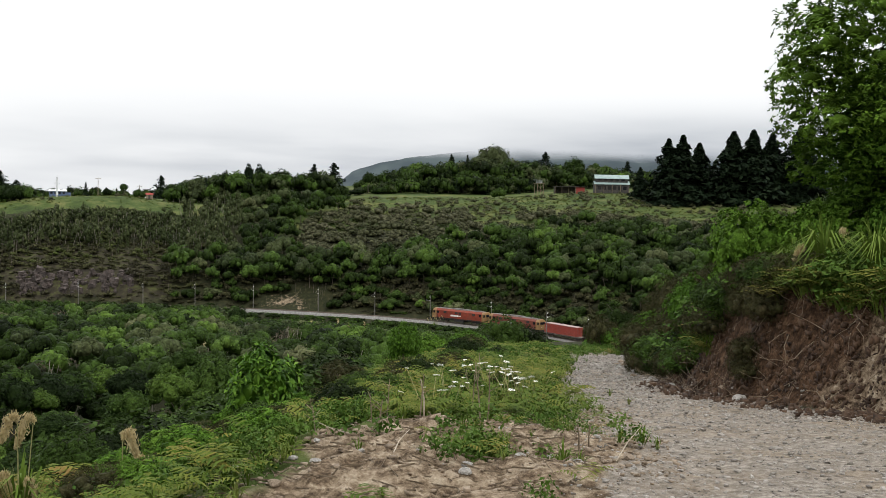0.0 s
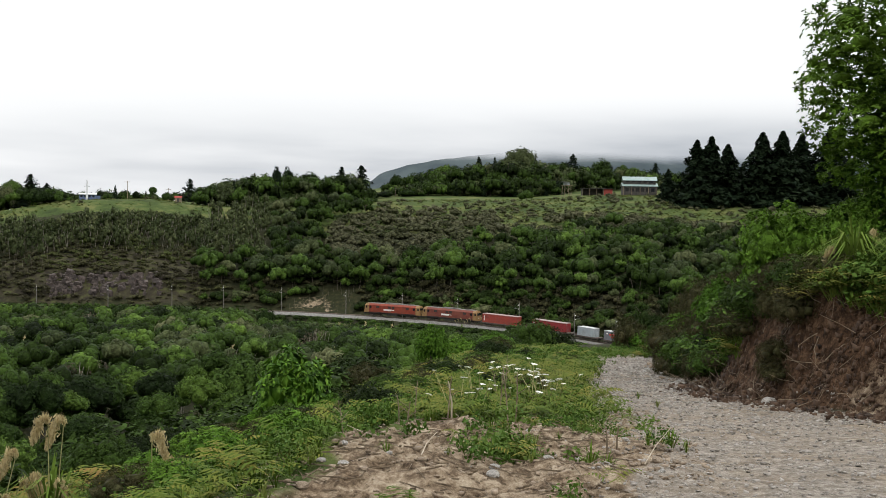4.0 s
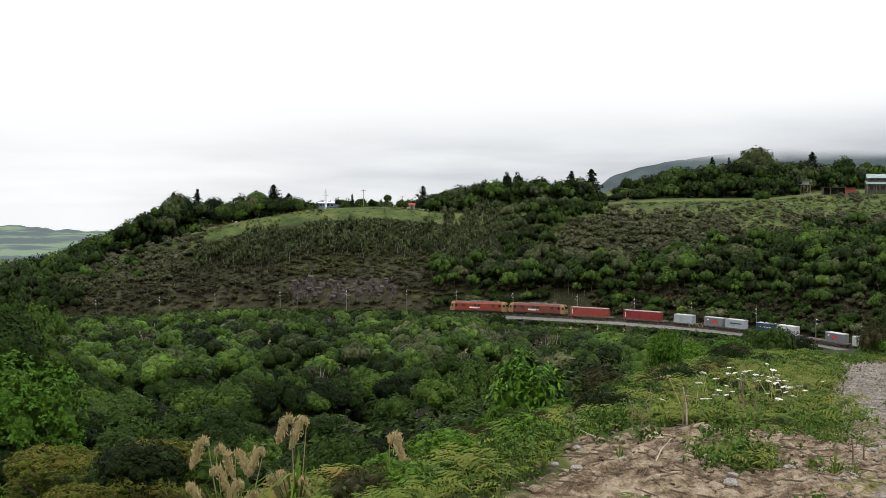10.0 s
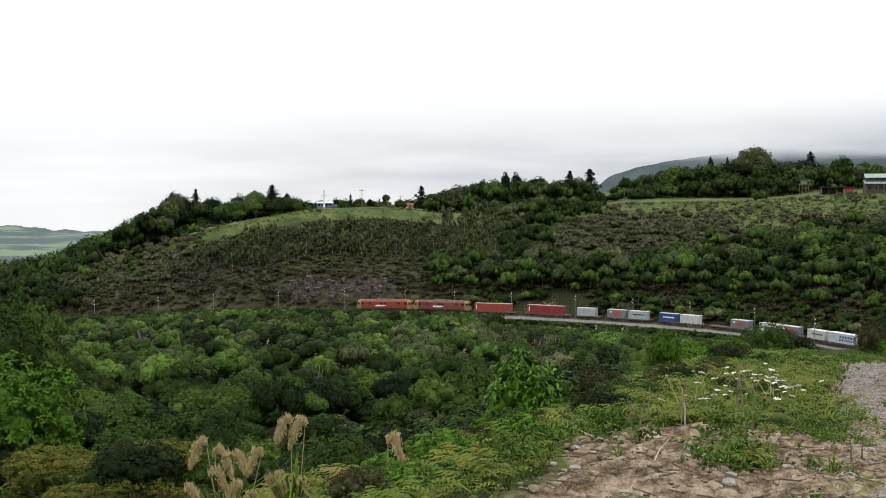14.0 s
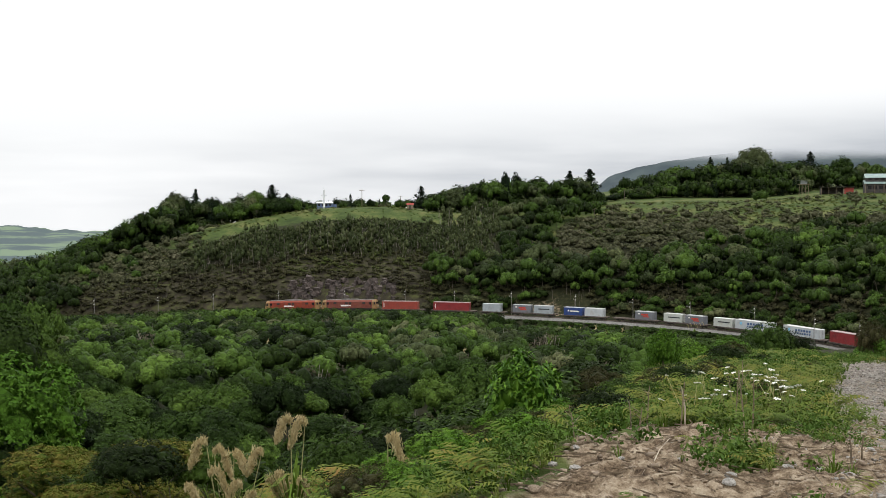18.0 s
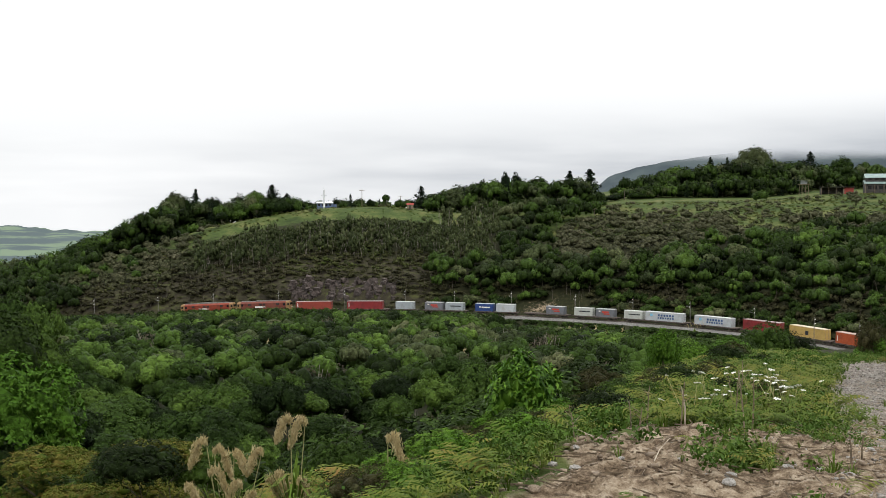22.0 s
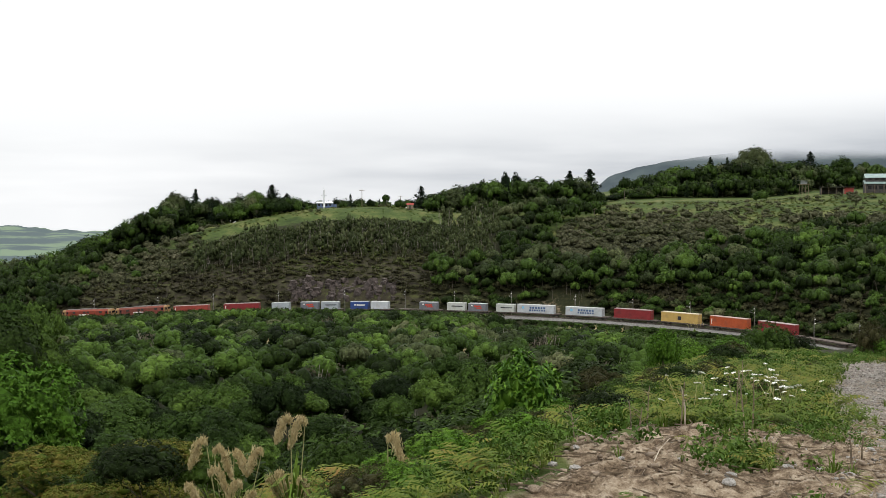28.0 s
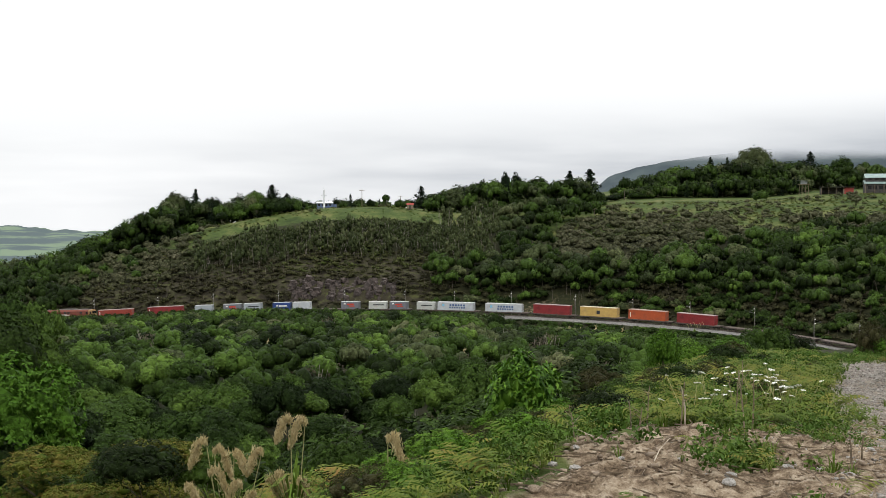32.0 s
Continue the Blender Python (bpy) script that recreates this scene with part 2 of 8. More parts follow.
def ground_material():
    """Soil, gravel, grass and pasture, by the masks of the ground sheet."""
    mat = bpy.data.materials.new("hill_country_ground")
    nt, N, L, bsdf = nodes_of(mat)
    geo = N.new("ShaderNodeNewGeometry")

    def noise_tex(scale, detail=6, rough=0.55):
        n = N.new("ShaderNodeTexNoise")
        n.inputs["Scale"].default_value, n.inputs["Detail"].default_value, n.inputs["Roughness"].default_value = scale, detail, rough
        L.new(geo.outputs["Position"], n.inputs["Vector"])
        return n.outputs["Fac"]

    def ramp(fac, stops):
        r = N.new("ShaderNodeValToRGB")
        while len(r.color_ramp.elements) < len(stops):
            r.color_ramp.elements.new(0.5)
        for e, (p, c) in zip(r.color_ramp.elements, stops):
            e.position, e.color = p, (*c, 1)
        L.new(fac, r.inputs[0])
        return r.outputs[0]

    def mixc(fac, a, b):
        x = N.new("ShaderNodeMix")
        x.data_type = "RGBA"
        L.new(fac, x.inputs["Factor"])
        L.new(a, x.inputs["A"])
        L.new(b, x.inputs["B"])
        return x.outputs["Result"]

    def mask(name, jitter):
        a = N.new("ShaderNodeAttribute")
        a.attribute_name = name
        m = N.new("ShaderNodeMath")
        m.operation = "MULTIPLY_ADD"
        L.new(jitter, m.inputs[0])
        m.inputs[1].default_value = 0.9
        L.new(a.outputs["Fac"], m.inputs[2])
        r = N.new("ShaderNodeMapRange")
        r.interpolation_type = "SMOOTHSTEP"
        r.inputs["From Min"].default_value, r.inputs["From Max"].default_value = 0.82, 1.08
        L.new(m.outputs[0], r.inputs["Value"])
        return r.outputs[0]

    big, mid, fine, grit = noise_tex(0.05), noise_tex(0.9), noise_tex(13.0, 8, 0.7), noise_tex(45.0, 4, 0.7)
    grit2 = noise_tex(4.0, 12, 0.78)
    litter = ramp(mid, [(0.3, (0.012, 0.014, 0.006)), (0.55, (0.024, 0.026, 0.010)), (0.75, (0.050, 0.042, 0.020))])
    pasture = ramp(noise_tex(0.10, 12, 0.72), [(0.36, (0.022, 0.038, 0.009)), (0.5, (0.054, 0.080, 0.018)), (0.64, (0.125, 0.125, 0.044))])
    soil = ramp(grit2, [(0.38, (0.038, 0.025, 0.015)), (0.46, (0.130, 0.092, 0.058)), (0.53, (0.260, 0.200, 0.136)), (0.64, (0.44, 0.375, 0.28))])
    gravel = ramp(noise_tex(9.0, 10, 0.8), [(0.32, (0.062, 0.052, 0.042)), (0.5, (0.22, 0.192, 0.158)), (0.68, (0.46, 0.42, 0.37))])
    gravel = mixc(ramp(mid, [(0.42, (0, 0, 0)), (0.7, (0.7, 0.7, 0.7))]), gravel, soil)
    clay = ramp(grit2, [(0.37, (0.010, 0.006, 0.004)), (0.46, (0.034, 0.018, 0.009)), (0.55, (0.082, 0.046, 0.025)), (0.68, (0.17, 0.112, 0.070))])
    burnt = ramp(noise_tex(0.35, 8, 0.7), [(0.34, (0.014, 0.012, 0.009)), (0.5, (0.034, 0.030, 0.017)), (0.64, (0.060, 0.066, 0.022))])
    col = mixc(mask("pasture", mid), litter, pasture)
    col = mixc(mask("burnt", mid), col, burnt)
    col = mixc(mask("clay", mid), col, clay)
    col = mixc(mask("soil", mid), col, soil)
    col = mixc(mask("road", mid), col, gravel)
    L.new(col, bsdf.inputs["Base Color"])
    bsdf.inputs["Roughness"].default_value, bsdf.inputs["Specular IOR Level"].default_value = 0.95, 0.15
    h = N.new("ShaderNodeMath")
    h.operation = "MULTIPLY_ADD"
    L.new(grit, h.inputs[0])
    h.inputs[1].default_value = 0.35
    L.new(fine, h.inputs[2])
    b = N.new("ShaderNodeBump")
    b.inputs["Strength"].default_value, b.inputs["Distance"].default_value = 0.9, 0.04
    L.new(h.outputs[0], b.inputs["Height"])
    L.new(b.outputs[0], bsdf.inputs["Normal"])
    return mat


MAT_GROUND = ground_material()

# ---- the lie of the land ----
def bisect_right(seq, v):
    return int(np.searchsorted(seq, v, side="right"))


def catmull(points, step=2.0):
    p = np.array(points, float)
    p = np.vstack([2 * p[0] - p[1], p, 2 * p[-1] - p[-2]])
    out = []
    for i in range(1, len(p) - 2):
        n = max(2, int(np.linalg.norm(p[i + 1] - p[i]) / step))
        for t in np.arange(n) / n:
            a, b, c, d = p[i - 1], p[i], p[i + 1], p[i + 2]
            out.append(0.5 * (2 * b + (c - a) * t + (2 * a - 5 * b + 4 * c - d) * t * t + (3 * b - a - 3 * c + d) * t ** 3))
    out.append(p[-2])
    return np.array(out)


# railway centre line, rail level: from the far west round the foot of the hill to the east
LINE = catmull([(-330, 440, -38), (-220, 408, -36.2), (-120, 380.5, -33.6), (-84, 374.5, -31.6), (-49, 369.4, -29.9), (-14.2, 362.5, -29.1),
                (19, 352, -29.1), (34.7, 345.3, -29.3), (49.6, 337.1, -29.5), (63.4, 327.5, -29.8), (75.9, 316.3, -30.2), (86.9, 303.3, -30.7),
                (96, 288.4, -31.3), (108, 264, -32.0), (128, 222, -32.8), (152, 166, -33.5), (178, 105, -34), (204, 40, -34.5), (230, -30, -35)])
LINE_S = np.concatenate([[0], np.cumsum(np.linalg.norm(np.diff(LINE, axis=0), axis=1))])


def on_line(s):
    """Place and heading (towards the west) on the railway at arc length s."""
    p = np.array([np.interp(s, LINE_S, LINE[:, k]) for k in range(3)])
    a = np.array([np.interp(s - 1.5, LINE_S, LINE[:, k]) for k in range(3)])
    b = np.array([np.interp(s + 1.5, LINE_S, LINE[:, k]) for k in range(3)])
    return p, (a - b) / np.linalg.norm(a - b)


def smooth(a, b, x):
    t = np.clip((x - a) / (b - a), 0, 1)
    return t * t * (3 - 2 * t)


def lattice(ix, iy, seed):
    n = (ix.astype(np.int64) * 374761393 + iy.astype(np.int64) * 668265263 + seed * 974634277) & 0x7FFFFFFF
    n = ((n ^ (n >> 13)) * 1274126177) & 0x7FFFFFFF
    return ((n ^ (n >> 16)) & 0xFFFF) / 65535.0


def bumps(x, y, size, seed=1, octaves=4):
    """Value noise, -1 to 1, with features of the given size."""
    total, amp, norm = np.zeros_like(x, dtype=float), 1.0, 0.0
    for o in range(octaves):
        fx, fy = x / size * 2 ** o + 31.7 * o + 500, y / size * 2 ** o + 11.3 * o + 500
        ix, iy = np.floor(fx), np.floor(fy)
        tx, ty = fx - ix, fy - iy
        tx, ty = tx * tx * (3 - 2 * tx), ty * ty * (3 - 2 * ty)
        v = (lattice(ix, iy, seed + o) * (1 - tx) + lattice(ix + 1, iy, seed + o) * tx) * (1 - ty) + \
            (lattice(ix, iy + 1, seed + o) * (1 - tx) + lattice(ix + 1, iy + 1, seed + o) * tx) * ty
        total, norm, amp = total + amp * (2 * v - 1), norm + amp, amp * 0.5
    return total / norm


# bearings are given as the slope x / y
BROW_B = [-0.60, -0.41, -0.365, -0.318, -0.272, -0.225, -0.193, -0.146, -0.104, -0.048, -0.007, 0.054, 0.10, 0.147, 0.193, 0.263, 0.31, 0.365, 0.61]
BROW_Y = [430, 430, 430, 435, 440, 445, 450, 455, 460, 465, 465, 460, 455, 455, 460, 465, 470, 470, 440]
BROW_Z = [-30, -29, -25.3, -20.5, -15, -9.7, -5, -1.2, 1.9, 2.6, 0.2, 0.0, 0.9, 3.0, 3.8, 4.3, 6.7, 7.6, 8.0]
order = np.argsort(LINE[:, 0] / np.maximum(LINE[:, 1], 60))
LINE_B = (LINE[:, 0] / np.maximum(LINE[:, 1], 60))[order]
EDGE_Y = [-30, 4, 8, 14, 22, 32, 50, 75, 95, 120]
EDGE_X = [-5, -3.0, -1.2, 1.0, 3.3, 6.0, 11.0, 17.0, 23.0, 30.0]
TOE_Y = [-60, 0, 12, 19, 22, 25, 29, 34, 45, 60, 80, 120]
TOE_X = [8, 11.5, 12.2, 12.4, 12.3, 12.0, 12.6, 14.0, 17.2, 22.6, 28, 40]
ROAD_Y = [-60, 0, 10, 12.4, 15, 20, 23.5, 29.6, 39.8, 54.8, 80, 110]
ROAD_L = [-1, 1.0, 3.6, 4.5, 5.6, 7.0, 7.6, 9.4, 12.8, 17.9, 24, 34]


def line_distance(x, y):
    if x.size < 4000:
        d = (x.ravel()[:, None] - LINE[None, ::3, 0]) ** 2 + (y.ravel()[:, None] - LINE[None, ::3, 1]) ** 2
        k = np.argmin(d, 1)
        return np.sqrt(d[np.arange(len(k)), k]).reshape(x.shape), LINE[::3, 2][k].reshape(x.shape)
    best, at = np.full(x.shape, 1e9), np.zeros(x.shape)
    for p in LINE[::3]:
        d = (x - p[0]) ** 2 + (y - p[1]) ** 2
        at, best = np.where(d < best, p[2], at), np.minimum(best, d)
    return np.sqrt(best), at


def hill_fraction(x, y):
    """0 at the foot of the far hill by the railway, 1 at its brow."""
    b = np.clip(x / np.maximum(y, 60), -0.9, 0.9)
    yt = np.interp(b, LINE_B, LINE[order, 1])
    yb = np.interp(b, BROW_B, BROW_Y)
    return (y - yt - 5) / (yb - yt - 5)


def height(x, y):
    x, y = np.asarray(x, float), np.asarray(y, float)
    r = np.hypot(x, y)
    b = np.clip(x / np.maximum(y, 60), -0.9, 0.9)
    # near side: the spur with the road, its flank, the wooded valley
    toe, edge = x - np.interp(y, TOE_Y, TOE_X), np.interp(y, EDGE_Y, EDGE_X) - x
    fwd = np.clip(y, -20, 400)
    spur = -0.1 * fwd - 0.012 * np.maximum(0, fwd - 70) ** 1.55
    e = np.maximum(0, edge)
    flank = 0.26 * e + 0.0042 * e * e
    near = spur - flank
    floor_z = np.interp(y, [0, 60, 120, 170, 230, 300, 345], [-24, -25, -26.5, -27, -29.5, -33.5, -33]) + 1.6 * bumps(x, y, 45, 3)
    near = np.maximum(near, floor_z)
    # cut bank and hillside east of the road
    fade = 1 - 0.75 * smooth(40, 85, y)
    face = np.interp(y, [18, 29, 38, 60], [2.7, 2.4, 1.2, 0.8]) * smooth(0.0, 1.5, toe + 0.35 * bumps(x, y, 2.2, 8)) + 0.30 * np.clip(toe - 3.9, 0, 22)
    near = near + fade * np.where(toe > -1, face, 0)
    gully = np.abs(bumps(x, y, 1.5, 14)) + 0.5 * np.abs(bumps(x, y, 0.6, 15))
    near = near + np.where((toe > 0.1) & (y < 70), (0.35 - gully) * 1.0 * smooth(0.1, 1.0, toe) * smooth(6, 2, toe), 0)
    # uneven soil heap at the lip of the spur
    heap = np.exp(-(((x - 2.6 - 0.12 * (y - 13)) / 2.6) ** 2 + ((y - 14.5) / 4.2) ** 2))
    near = near + heap * (0.36 + 0.50 * bumps(x, y, 1.7, 21) - 0.36 * np.abs(bumps(x, y, 0.8, 22)) - 0.22 * np.abs(bumps(x, y, 0.28, 23))) + np.where(r < 60, 0.05 * bumps(x, y, 0.9, 5) + 0.12 * bumps(x, y, 4.5, 6), 0)
    # unseen slope added behind the viewpoint, blocks low sky to darken sides facing it
    near = near + 0.8 * np.clip(-14 - y, 0, 110)
    d, zt = line_distance(x, y)
    near = np.where(toe > 20, np.minimum(near, zt + 0.5 * np.maximum(0, d - 5) + 0.2), near)
    # far side: the hill over the railway, its plateau, the country behind
    v = hill_fraction(x, y)
    zb, yb = np.interp(b, BROW_B, BROW_Z), np.interp(b, BROW_B, BROW_Y)
    vv = np.clip(v, 0, 1)
    rise = 0.12 * smooth(0, 0.14, vv) + 0.88 * vv * (1.12 - 0.12 * vv)
    far = zt + (zb - zt) * rise + np.where((vv > 0.05), 1.4 * bumps(x, y, 26, 11) * vv * (1.1 - vv), 0)
    back = np.maximum(0, y - yb)
    up = np.interp(b, [-0.36, -0.22, -0.12, 0.0, 0.15, 0.6], [-0.22, -0.06, -0.012, 0.01, 0.055, 0.05])
    far = np.where(v > 1, zb + up * np.minimum(back, 160) - 0.16 * np.maximum(0, back - 180), far)
    far = np.maximum(far, -62 - 48 * smooth(700, 1500, y) + 7 * bumps(x, y, 380, 17))
    z = np.where(v > 0, far, near)
    # railway bench
    bed = zt - 0.75
    z = bed + (z - bed) * smooth(3.2, np.where(v > 0, 8.0, 15.0), d)
    return z


SHEET = {}


def ground_z(x, y):
    """Height of the ground sheet under a place."""
    ang, rad, Z = SHEET["ang"], SHEET["rad"], SHEET["z"]
    a = (math.degrees(math.atan2(x, y)) + 24) % 360 - 24
    r = min(max(math.hypot(x, y), rad[0]), rad[-1] - 0.1)
    j = min(max(bisect_right(rad, r) - 1, 0), len(rad) - 2)
    i = min(max(bisect_right(ang, a) - 1, 0), len(ang) - 1)
    k = (i + 1) % len(ang)
    top = ang[k] if k else 336
    f, g = (a - ang[i]) / (top - ang[i]), (r - rad[j]) / (rad[j + 1] - rad[j])
    return float((Z[j, i] * (1 - f) + Z[j, k] * f) * (1 - g) + (Z[j + 1, i] * (1 - f) + Z[j + 1, k] * f) * g)


def mesh_of(name, verts, faces, mats, attrs=None, smooth_shade=True):
    me = bpy.data.meshes.new(name)
    me.from_pydata(verts, [], faces) if isinstance(faces, list) else fill(me, verts, faces)
    for m in mats:
        me.materials.append(m)
    for k, val in (attrs or {}).items():
        me.attributes.new(k, "FLOAT", "POINT").data.foreach_set("value", np.asarray(val, np.float32))
    if smooth_shade:
        me.shade_smooth()
    return me


def fill(me, verts, faces):
    verts, faces = np.asarray(verts, np.float32), np.asarray(faces, np.int32)
    n, k = faces.shape
    me.vertices.add(len(verts))
    me.vertices.foreach_set("co", verts.ravel())
    me.loops.add(n * k)
    me.loops.foreach_set("vertex_index", faces.ravel())
    me.polygons.add(n)
    me.polygons.foreach_set("loop_start", np.arange(0, n * k, k, dtype=np.int32))
    me.update(calc_edges=True)
    me.validate()


def build_ground():
    ang = np.radians(np.concatenate([np.arange(-24, 36, 0.2), np.arange(36, 336, 3.0)]))
    rad = np.concatenate([np.geomspace(0.4, 6, 26)[:-1], np.geomspace(6, 11, 40)[:-1], np.geomspace(11, 24, 120)[:-1], np.geomspace(24, 60, 70)[:-1], np.geomspace(60, 620, 120)[:-1], np.geomspace(620, 4800, 40)])
    A, R = np.meshgrid(ang, rad)
    X, Y = R * np.sin(A), R * np.cos(A)
    x, y = X.ravel(), Y.ravel()
    z = height(x, y)
    na, nr = len(ang), len(rad)
    SHEET.update(ang=np.degrees(ang), rad=rad, z=z.reshape(nr, na))
    i, j = np.meshgrid(np.arange(na), np.arange(nr - 1))
    i, j = i.ravel(), j.ravel()
    faces = np.stack([j * na + i, (j + 1) * na + i, (j + 1) * na + (i + 1) % na, j * na + (i + 1) % na], 1)[:, ::-1]
    verts = np.stack([x, y, z], 1)
    verts = np.vstack([verts, [[0, 0, float(height(np.array([0.01]), np.array([0.01]))[0])]]])
    # centre: close with degenerate-free quads through the middle vertex
    c = len(verts) - 1
    k = np.arange(0, na - 1, 2)
    faces = np.vstack([faces, np.stack([np.full(len(k), c), k, (k + 1) % na, (k + 2) % na], 1)[:, ::-1]])
    x, y = verts[:, 0], verts[:, 1]
    toe, roadl = x - np.interp(y, TOE_Y, TOE_X), x - np.interp(y, ROAD_Y, ROAD_L)
    edge = x - np.interp(y, EDGE_Y, EDGE_X)
    v, b = hill_fraction(x, y), np.clip(x / np.maximum(y, 60), -0.9, 0.9)
    near = y < 140
    wob = bumps(x, y, 2.0, 40)
    road = np.where(near, smooth(-0.5, 0.7, roadl + 0.5 * wob) * smooth(0.25, -0.5, toe + 0.3 * wob), 0)
    soil = np.where(near & (y < 26), smooth(0.1, 1.3, edge + 0.8 * wob) * smooth(25, 19, y + 1.5 * wob), 0) * 0.85
    soil = np.maximum(soil, np.where((v > -0.02) & (y > 200), 0.62 * np.exp(-((b - 0.084) / 0.024) ** 2) * smooth(0.12, 0.03, v + 0.05 * wob), 0))
    clay = np.where(near, smooth(-0.5, 0.3, toe) * smooth(6, 2.6, toe) * smooth(75, 50, y), 0) * 0.95
    clay = np.maximum(clay, np.where((b > 2), 0.55, 0))
    pasture = np.where((b > -0.21) & (b < 0.07), 1.0, 0) * smooth(0.76, 0.86, v)
    pasture = np.maximum(pasture, np.where(b >= 0.07, smooth(0.50, 0.70, v), 0))
    pasture = np.maximum(pasture, np.where((b < -0.16) & (b > -0.36), smooth(0.45, 0.6, v) * 0.55, 0))
    pasture = np.maximum(pasture, np.where(near & (y > 8), smooth(-6, 0, edge) * smooth(0.4, -0.4, roadl) * 0.8, 0))
    pasture = np.maximum(pasture, np.where(y > 1400, 0.35, 0))
    burnt = np.where((b < -0.01) & (b > -0.34), smooth(0.42, 0.30, v) * smooth(0.0, 0.04, v), 0)
    me = mesh_of("ground", verts, faces, [MAT_GROUND], dict(road=road, soil=soil, clay=clay, pasture=pasture, burnt=burnt))
    return tagged(new("ground", me), "steep hill country with pasture, bare soil, leaf litter and a gravel road", "ground", kind="structure")


build_ground()

# ---- mesh helpers ----
def part(name, bm, material, parent=None, label="", shade=False):
    me = bpy.data.meshes.new(name)
    bm.to_mesh(me)
    bm.free()
    me.materials.append(material)
    if shade:
        me.shade_smooth()
    return hang(name, me, parent, label)


def hang(name, me, parent=None, label=""):
    ob = new(name, me)
    if parent is not None:
        ob.parent = parent
    if label:
        ob["label"] = label
    return ob


def box(bm, x0, x1, y0, y1, z0, z1, bevel=0.0):
    v = bmesh.ops.create_cube(bm, size=1.0, matrix=Matrix.Translation(((x0 + x1) / 2, (y0 + y1) / 2, (z0 + z1) / 2)) @ Matrix.Diagonal((x1 - x0, y1 - y0, z1 - z0, 1)))["verts"]
    if bevel:
        edges = list({e for w in v for e in w.link_edges})
        bmesh.ops.bevel(bm, geom=edges, offset=bevel, segments=1, affect="EDGES")
    return bm


def boxes(*rows, bevel=0.0):
    bm = bmesh.new()
    for r in rows:
        box(bm, *r, bevel=bevel)
    return bm


def tube(bm, a, b, r0, r1, sides=6):
    a, b = Vector(a), Vector(b)
    q = (b - a).to_track_quat("Z", "Y").to_matrix().to_4x4()
    m = Matrix.Translation((a + b) / 2) @ q
    bmesh.ops.create_cone(bm, cap_ends=True, segments=sides, radius1=r0, radius2=r1, depth=(b - a).length, matrix=m)
    return bm


def tubes(*rows, sides=6):
    bm = bmesh.new()
    for r in rows:
        tube(bm, *r, sides=sides)
    return bm


def stone_bm(rng, size, flat=0.7, sub=2):
    bm = bmesh.new()
    bmesh.ops.create_icosphere(bm, subdivisions=sub, radius=size)
    k = Vector((rng.uniform(0, 50), rng.uniform(0, 50), rng.uniform(0, 50)))
    ax, ay = rng.uniform(0.7, 1.25), rng.uniform(0.7, 1.25)
    for v in bm.verts:
        d = v.co.normalized()
        f = 1 + 0.34 * noise.noise(d * 1.4 + k) + 0.14 * noise.noise(d * 4 + k)
        c = d * size * f
        v.co = Vector((c.x * ax, c.y * ay, c.z * flat))
    return bm


# ---- foliage: sprays of leaves on lobed crowns ----
def quads(p, nrm, rng, size, aspect=0.55):
    """Leaf sprays: kite-shaped faces at points p that face along nrm."""
    n = len(p)
    nrm = nrm / np.maximum(1e-6, np.linalg.norm(nrm, axis=1, keepdims=True))
    t = rng.normal(size=(n, 3))
    t -= nrm * np.sum(t * nrm, 1, keepdims=True)
    t /= np.maximum(1e-6, np.linalg.norm(t, axis=1, keepdims=True))
    s = np.cross(nrm, t)
    k = (size * rng.uniform(0.6, 1.35, n))[:, None]
    droop = nrm * k * 0.25
    q = np.stack([p - t * k, p + s * k * aspect - droop * 0.2, p + t * k - droop, p - s * k * aspect - droop * 0.2], 1)
    return q.reshape(-1, 3)


def cube_sphere(n):
    """Unit sphere of 6 n n faces with shared corners."""
    idx, V, F = {}, [], []
    for ax in range(3):
        for sg in (-1, 1):
            for i in range(n):
                for j in range(n):
                    face = []
                    for a, b in ((i, j), (i + 1, j), (i + 1, j + 1), (i, j + 1)):
                        c = [0, 0, 0]
                        c[ax], c[(ax + 1) % 3], c[(ax + 2) % 3] = sg * n, (2 * a - n), (2 * b - n)
                        k = tuple(c)
                        if k not in idx:
                            idx[k] = len(V)
                            V.append(np.array(c, float) / np.linalg.norm(c))
                        face.append(idx[k])
                    F.append(face if sg > 0 else face[::-1])
    return np.array(V), np.array(F)


BALLS = {n: cube_sphere(n) for n in (1, 2, 3, 5)}


def join(pieces):
    V, F, n = [], [], 0
    for v, f in pieces:
        V.append(v)
        F.append(f + n)
        n += len(v)
    return np.concatenate(V), np.concatenate(F)


def loose_faces(q):
    return q, np.arange(len(q)).reshape(-1, 4)


